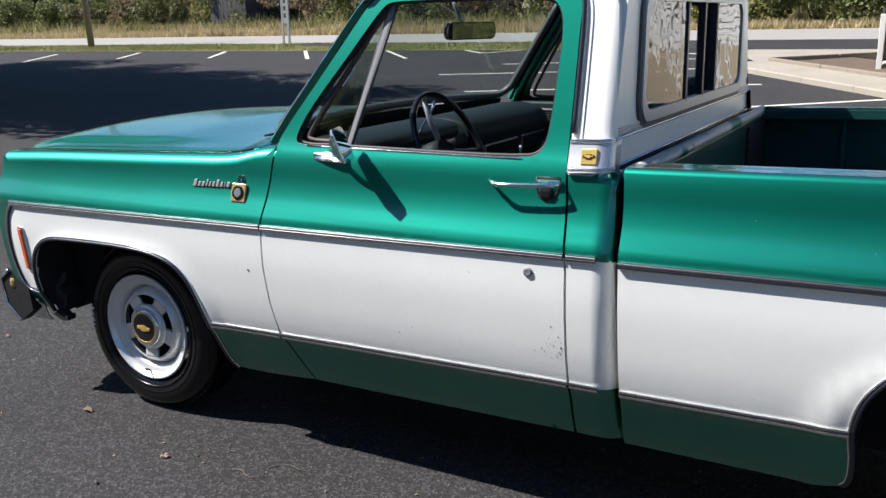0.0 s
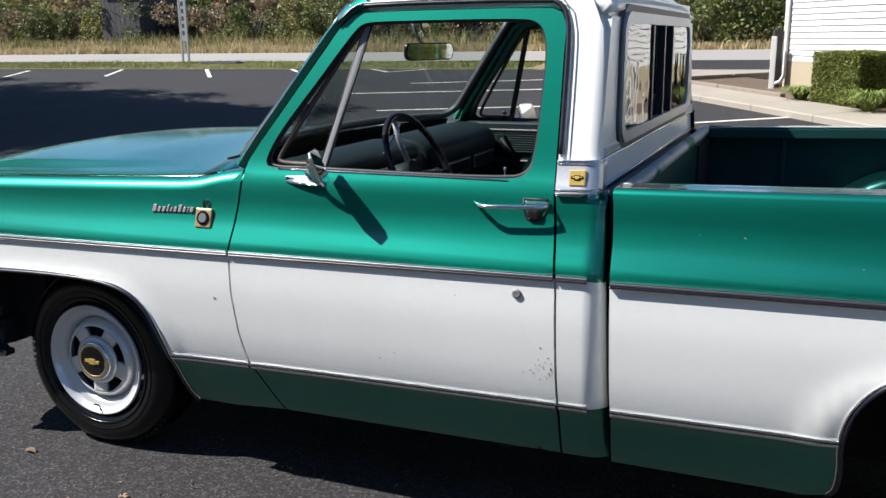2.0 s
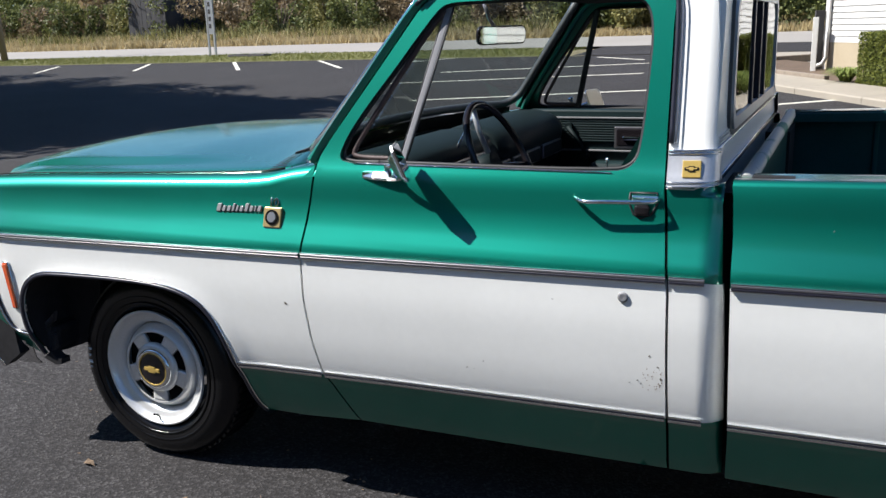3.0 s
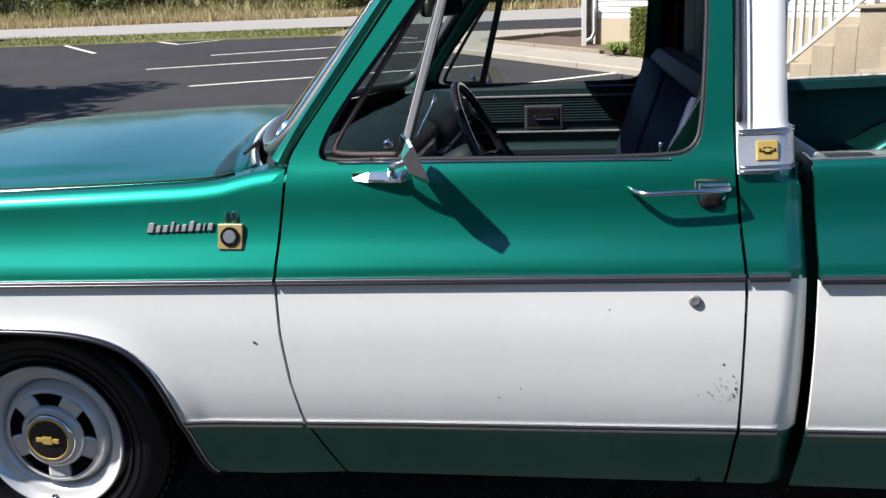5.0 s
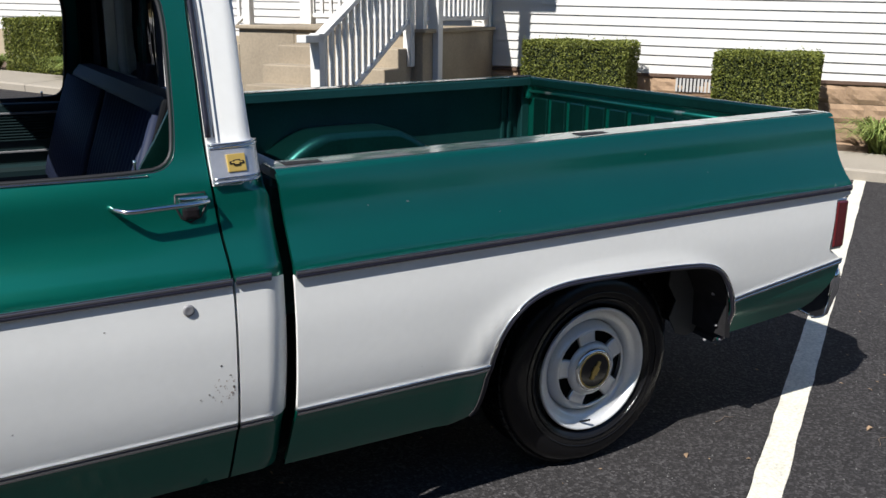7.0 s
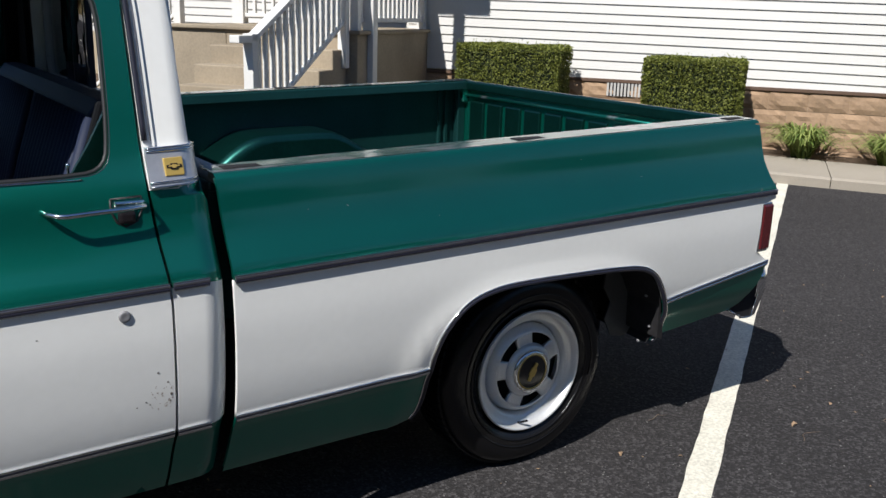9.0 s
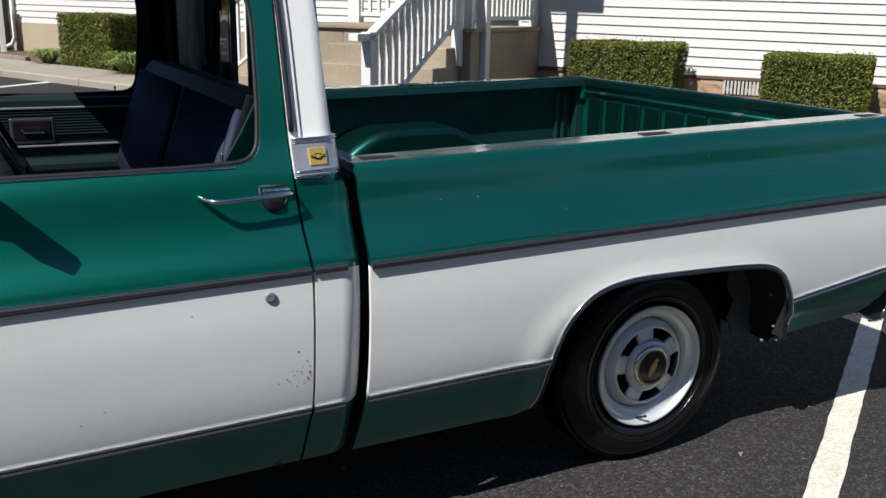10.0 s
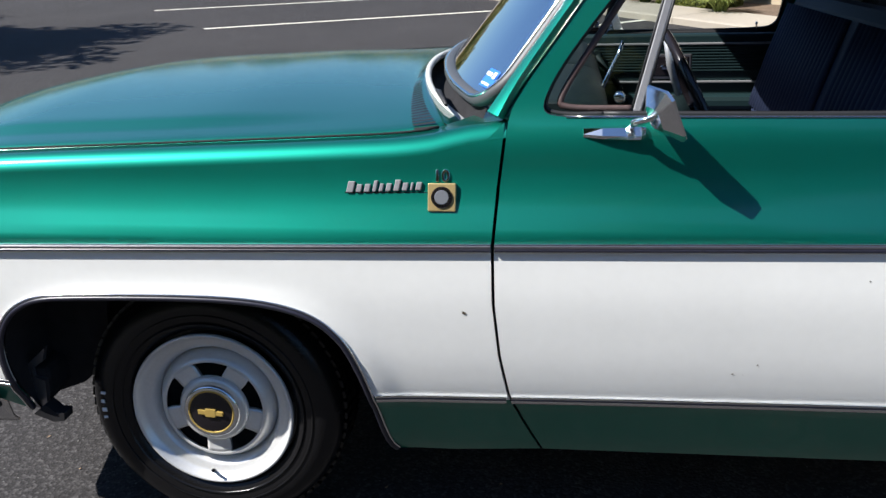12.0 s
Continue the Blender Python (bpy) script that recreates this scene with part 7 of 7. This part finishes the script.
rng_b = random.Random(11)
specs = []
x = -62.0
while x < 8:
    mats = [BUSH_A, BUSH_A, BUSH_B, BUSH_C]
    m = rng_b.choice(mats)
    w = rng_b.uniform(3.0, 5.0)
    specs.append((x, 36.5 + rng_b.uniform(-0.8, 2.2), w, rng_b.uniform(2.2, 3.1), m))
    x += w * 0.62
for k, (x, y, w, h, m) in enumerate(specs):
    lab = {BUSH_A: "dense dark green bush beyond the road", BUSH_B: "olive yellow-green bush beyond the road", BUSH_C: "brown half-bare bush beyond the road"}[m]
    build_bush(x, y, w, h, m, 50 + k, 4200, lab)
for k, (x, y, w, h, m) in enumerate(((-7.5, 33.0, 4.4, 2.6, BUSH_A), (-4.6, 32.2, 3.6, 2.4, BUSH_B), (-1.8, 32.6, 4.6, 3.0, BUSH_A), (1.6, 32.4, 4.2, 2.8, BUSH_A), (5.0, 32.6, 4.6, 3.0, BUSH_A), (8.5, 32.4, 4.4, 2.8, BUSH_A), (12.0, 32.6, 4.8, 3.0, BUSH_A))):
    build_bush(x, y, w, h, m, 150 + k, 5200, "dense dark green bush at the road's edge" if m is BUSH_A else "olive yellow-green bush at the road's edge")
for k in range(28):
    m = [BUSH_A, BUSH_C, BUSH_B][k % 3]
    build_bush(-72 + 3.2 * k, 44 + (k * 7 % 5), 6.0, 3.6, m, 200 + k, 5200, "tall mixed tree at the wood's edge", 0.17, "tree", "tree")


def leaning_pole(x, y, top, r, mat, label, lean=(0, 0), name="pole", category="pole"):
    z = ground_z(y)
    bm = bmesh.new()
    add_tube(bm, [(x, y, z - 0.1), (x + lean[0] * 0.5, y + lean[1] * 0.5, z + top * 0.5), (x + lean[0], y + lean[1], z + top)], [r, r * 0.92, r * 0.85], 12)
    return tagged(finish(name, bm, mat), label, category)


leaning_pole(-28.07, 23.2, 8.0, 0.13, POLE_WOOD, "weathered wooden utility pole leaning slightly", (-0.5, 0), "utility_pole", "utility pole")
sign = thing("road_sign_post", "grey twin-leg sign post on the verge", "sign post", (-18.56, 23.95, ground_z(23.95)))
for dx in (-0.13, 0.13):
    bm = bmesh.new()
    add_box(bm, (dx - 0.035, -0.03, -0.1), (dx + 0.035, 0.03, 3.6), 0.006)
    part("leg", bm, GALV, sign)
bm = bmesh.new()
add_box(bm, (-0.10, -0.02, 0.75), (0.10, 0.015, 3.4), 0.004)
part("sign_plate", bm, SATIN, sign)
for k in range(9):
    part("lettering_bar", box((-0.05, -0.026, 0.95 + 0.25 * k), (0.05, -0.0205, 1.10 + 0.25 * k)), SHED_GREY, sign)
# dark drain mouth in the verge
dp = (-16.45, 23.2)
drain = thing("storm_drain", "dark iron storm drain at the road verge", "drain", (dp[0], dp[1], ground_z(dp[1])))
part("drain_frame", box((-0.75, -0.22, -0.02), (0.75, 0.22, 0.07), 0.02), SHED_GREY, drain)
for k in range(9):
    part("drain_bar", box((-0.66 + 0.15 * k, -0.19, 0.065), (-0.60 + 0.15 * k, 0.19, 0.085), 0.008), BLACK, drain)
# grey shed in the woods
shed = thing("shed", "dark grey board shed half hidden by bushes", "shed", (-32.2, 37.4, ground_z(37.4)))
for k in range(8):
    part("shed_board", box((-1.3 + 0.32 * k, -1.5, -0.3), (-0.99 + 0.32 * k, -1.44, 3.4), 0.01), SHED_GREY, shed)
part("shed_body", box((-1.3, -1.45, -0.3), (1.26, 1.6, 3.35), 0.02), SHED_GREY, shed)
part("shed_roof", box((-1.6, -1.9, 3.35), (1.55, 1.9, 3.55), 0.02), SHED_GREY, shed)


# ---- tree that shades the lot ----
def build_tree(x, y, height, spread, seed, leaves, label):
    rng = np.random.default_rng(seed)
    z0 = ground_z(y) - 0.1
    tree = thing("tree", label, "tree", (x, y, z0))
    bm = bmesh.new()
    add_tube(bm, [(0, 0, 0), (0.05, 0.02, height * 0.2), (-0.05, 0.1, height * 0.45), (0, 0, height * 0.8)], [0.34, 0.26, 0.18, 0.05], 12)
    tips = []
    for k in range(16):
        a = k * 2.4 + rng.uniform(-0.3, 0.3)
        h0 = height * rng.uniform(0.28, 0.6)
        r = spread * rng.uniform(0.5, 0.95)
        h1 = h0 + height * rng.uniform(0.08, 0.3)
        end = (r * math.cos(a), r * math.sin(a), h1)
        add_tube(bm, [(0, 0, h0), (end[0] * 0.5, end[1] * 0.5, (h0 + h1) / 2 + 0.3), end], [0.12, 0.07, 0.02], 7)
        tips += [end, (end[0] * 0.7, end[1] * 0.7, h1 * 0.97), (end[0] * 0.45, end[1] * 0.45, h1 + 0.8)]
    part("trunk", bm, BARK, tree)
    tips = np.array(tips + [(0, 0, height * 0.85), (0.8, 0.5, height * 0.9), (-0.8, 0.3, height * 0.8)])
    which = rng.integers(0, len(tips), leaves)
    d = rng.normal(size=(leaves, 3))
    d /= np.linalg.norm(d, axis=1)[:, None]
    pos = tips[which] + d * rng.uniform(0.2, 1.0, leaves)[:, None] ** 0.6 * spread * 0.30 * (1, 1, 0.7)
    quad, faces = leaf_cloud(rng, pos, 0.11, 0.6)
    mesh_np("crown", quad, faces, BUSH_A, tree)
    return tree


build_tree(-13.2, 7.0, 8.6, 3.6, 77, 24000, "broad leafy tree at the edge of the lot")
build_tree(-16.6, 7.7, 9.2, 4.0, 78, 27000, "leafy shade tree beside the lot")
build_tree(-21.5, 8.7, 9.8, 4.3, 79, 30000, "tall leafy tree shading the asphalt")
build_tree(-26.4, 9.9, 10.0, 4.4, 80, 30000, "spreading leafy tree by the lot")

# unseen woods added behind the camera, closing that side and shaping paint reflections
for k in range(48):
    x = -66 + 2.8 * k + 1.3 * math.sin(k * 2.1)
    tall = ((15.0 if k % 2 else 20.0) if x < 9 else 3.4) + 1.6 * math.sin(k * 1.7)
    label = "tall unseen tree added to darken reflections in the paint" if x < 9 else "low unseen tree added, leaving sky to reflect in the paint"
    build_bush(x, (-19 if k % 2 else -25) - (k * 5 % 4), 10.0 if x < 9 else 6.0, tall, BUSH_A, 400 + k, 7500, label, 0.42, "tree", "tree")

# ---- fallen leaves and twigs ----
LEAVES = [(-0.21, -0.02, 0.05), (0.36, -0.16, 0.04), (0.45, -0.10, 0.02), (0.29, -0.40, 0.025), (4.05, -0.14, 0.035), (3.31, 0.03, 0.025), (4.36, 0.08, 0.02), (3.48, -0.09, 0.02), (4.34, -0.10, 0.025), (4.7, -0.25, 0.03),
          (-1.3, 0.4, 0.03), (5.3, 0.2, 0.03), (5.9, 0.6, 0.025)]
TWIGS = [(0.81, -0.02, 0.16, 25), (0.70, -0.12, 0.13, 10), (0.53, -0.01, 0.08, -25), (0.91, 0.2, 0.05, 80), (3.64, 0.17, 0.09, -10), (4.02, -0.22, 0.12, 5), (4.4, -0.3, 0.08, 40)]


def fallen_leaf(x, y, size, turn_deg, seed):
    rng = random.Random(seed)
    bm = bmesh.new()
    n = 10
    mid = [bm.verts.new((size * (t / 4 - 0.5), 0, 0.006 + 0.006 * math.sin(t))) for t in range(5)]
    up = [bm.verts.new((size * (t / 4 - 0.5), size * 0.28 * math.sin(math.pi * t / 4) * rng.uniform(0.7, 1.2), 0.006 + size * rng.uniform(0.1, 0.3))) for t in range(1, 4)]
    dn = [bm.verts.new((size * (t / 4 - 0.5), -size * 0.28 * math.sin(math.pi * t / 4) * rng.uniform(0.7, 1.2), 0.006 + size * rng.uniform(0.0, 0.25))) for t in range(1, 4)]
    for row in (up, dn):
        bm.faces.new((mid[0], mid[1], row[0]))
        bm.faces.new((mid[1], mid[2], row[1], row[0]))
        bm.faces.new((mid[2], mid[3], row[2], row[1]))
        bm.faces.new((mid[3], mid[4], row[2]))
    ob = finish("fallen_leaf", bm, DEAD_LEAF)
    ob.matrix_basis = Matrix.Translation((x, y, ground_z(y))) @ Matrix.Rotation(radians(turn_deg), 4, "Z")
    return tagged(ob, "curled dry brown leaf lying on the asphalt", "leaf", "fallen leaves")


for k, (x, y, size) in enumerate(LEAVES):
    fallen_leaf(x, y, size, 47 * k, k)


for k, (x, y, size, turn_deg) in enumerate(TWIGS):
    rng = random.Random(90 + k)
    pts = [(size * (t / 6 - 0.5), size * 0.18 * math.sin(t * 0.9 + k) * rng.uniform(0.5, 1), 0.004 + 0.004 * rng.random()) for t in range(7)]
    twig = finish("twig", tube(pts, [0.0014] * 5 + [0.001, 0.0007], 5), TWIG)
    twig.matrix_basis = Matrix.Translation((x, y, ground_z(y))) @ Matrix.Rotation(radians(turn_deg), 4, "Z")
    tagged(twig, "thin crooked dry twig lying on the asphalt", "twig", "fallen twigs")

# pale stone chips that catch the light in the asphalt near the truck
rng = np.random.default_rng(5)
count = 2600
chip_x, chip_y = rng.uniform(-3.5, 7.0, count), rng.uniform(-1.6, 1.4, count)
V, F = [], []
for x, y in zip(chip_x, chip_y):
    r = rng.uniform(0.0018, 0.0042)
    k0 = len(V)
    a0 = rng.uniform(0, 6)
    V += [(x + r * math.cos(a0 + a), y + r * math.sin(a0 + a), ground_z(y) + 0.0005) for a in (0, 2.1, 4.2)] + [(x, y, ground_z(y) + r * 0.9)]
    F += [(k0, k0 + 1, k0 + 3), (k0 + 1, k0 + 2, k0 + 3), (k0 + 2, k0, k0 + 3)]
tagged(from_data("stone_chips", V, F, material("pale_stone_chip", (0.16, 0.155, 0.15), 0.7, grain=0.3, grain_scale=200)), "pale stone chips bedded in the asphalt", "gravel", kind="stuff")

# small brown crumbs of leaf scattered over the asphalt
rng = np.random.default_rng(8)
V, F = [], []
for _ in range(420):
    x, y = rng.uniform(-3.0, 7.5), rng.uniform(-1.8, 1.3)
    r, a0 = rng.uniform(0.003, 0.010), rng.uniform(0, 6.28)
    k0 = len(V)
    V += [(x + r * math.cos(a0 + a) * f, y + r * math.sin(a0 + a) * f, ground_z(y) + 0.002 + rng.uniform(0, 0.004)) for a, f in ((0, 1.0), (1.7, 0.5), (3.2, 1.0), (4.6, 0.45))]
    F.append((k0, k0 + 1, k0 + 2, k0 + 3))
tagged(from_data("leaf_crumbs", V, F, DEAD_LEAF), "small brown leaf crumbs scattered on the asphalt", "leaf litter", kind="stuff")
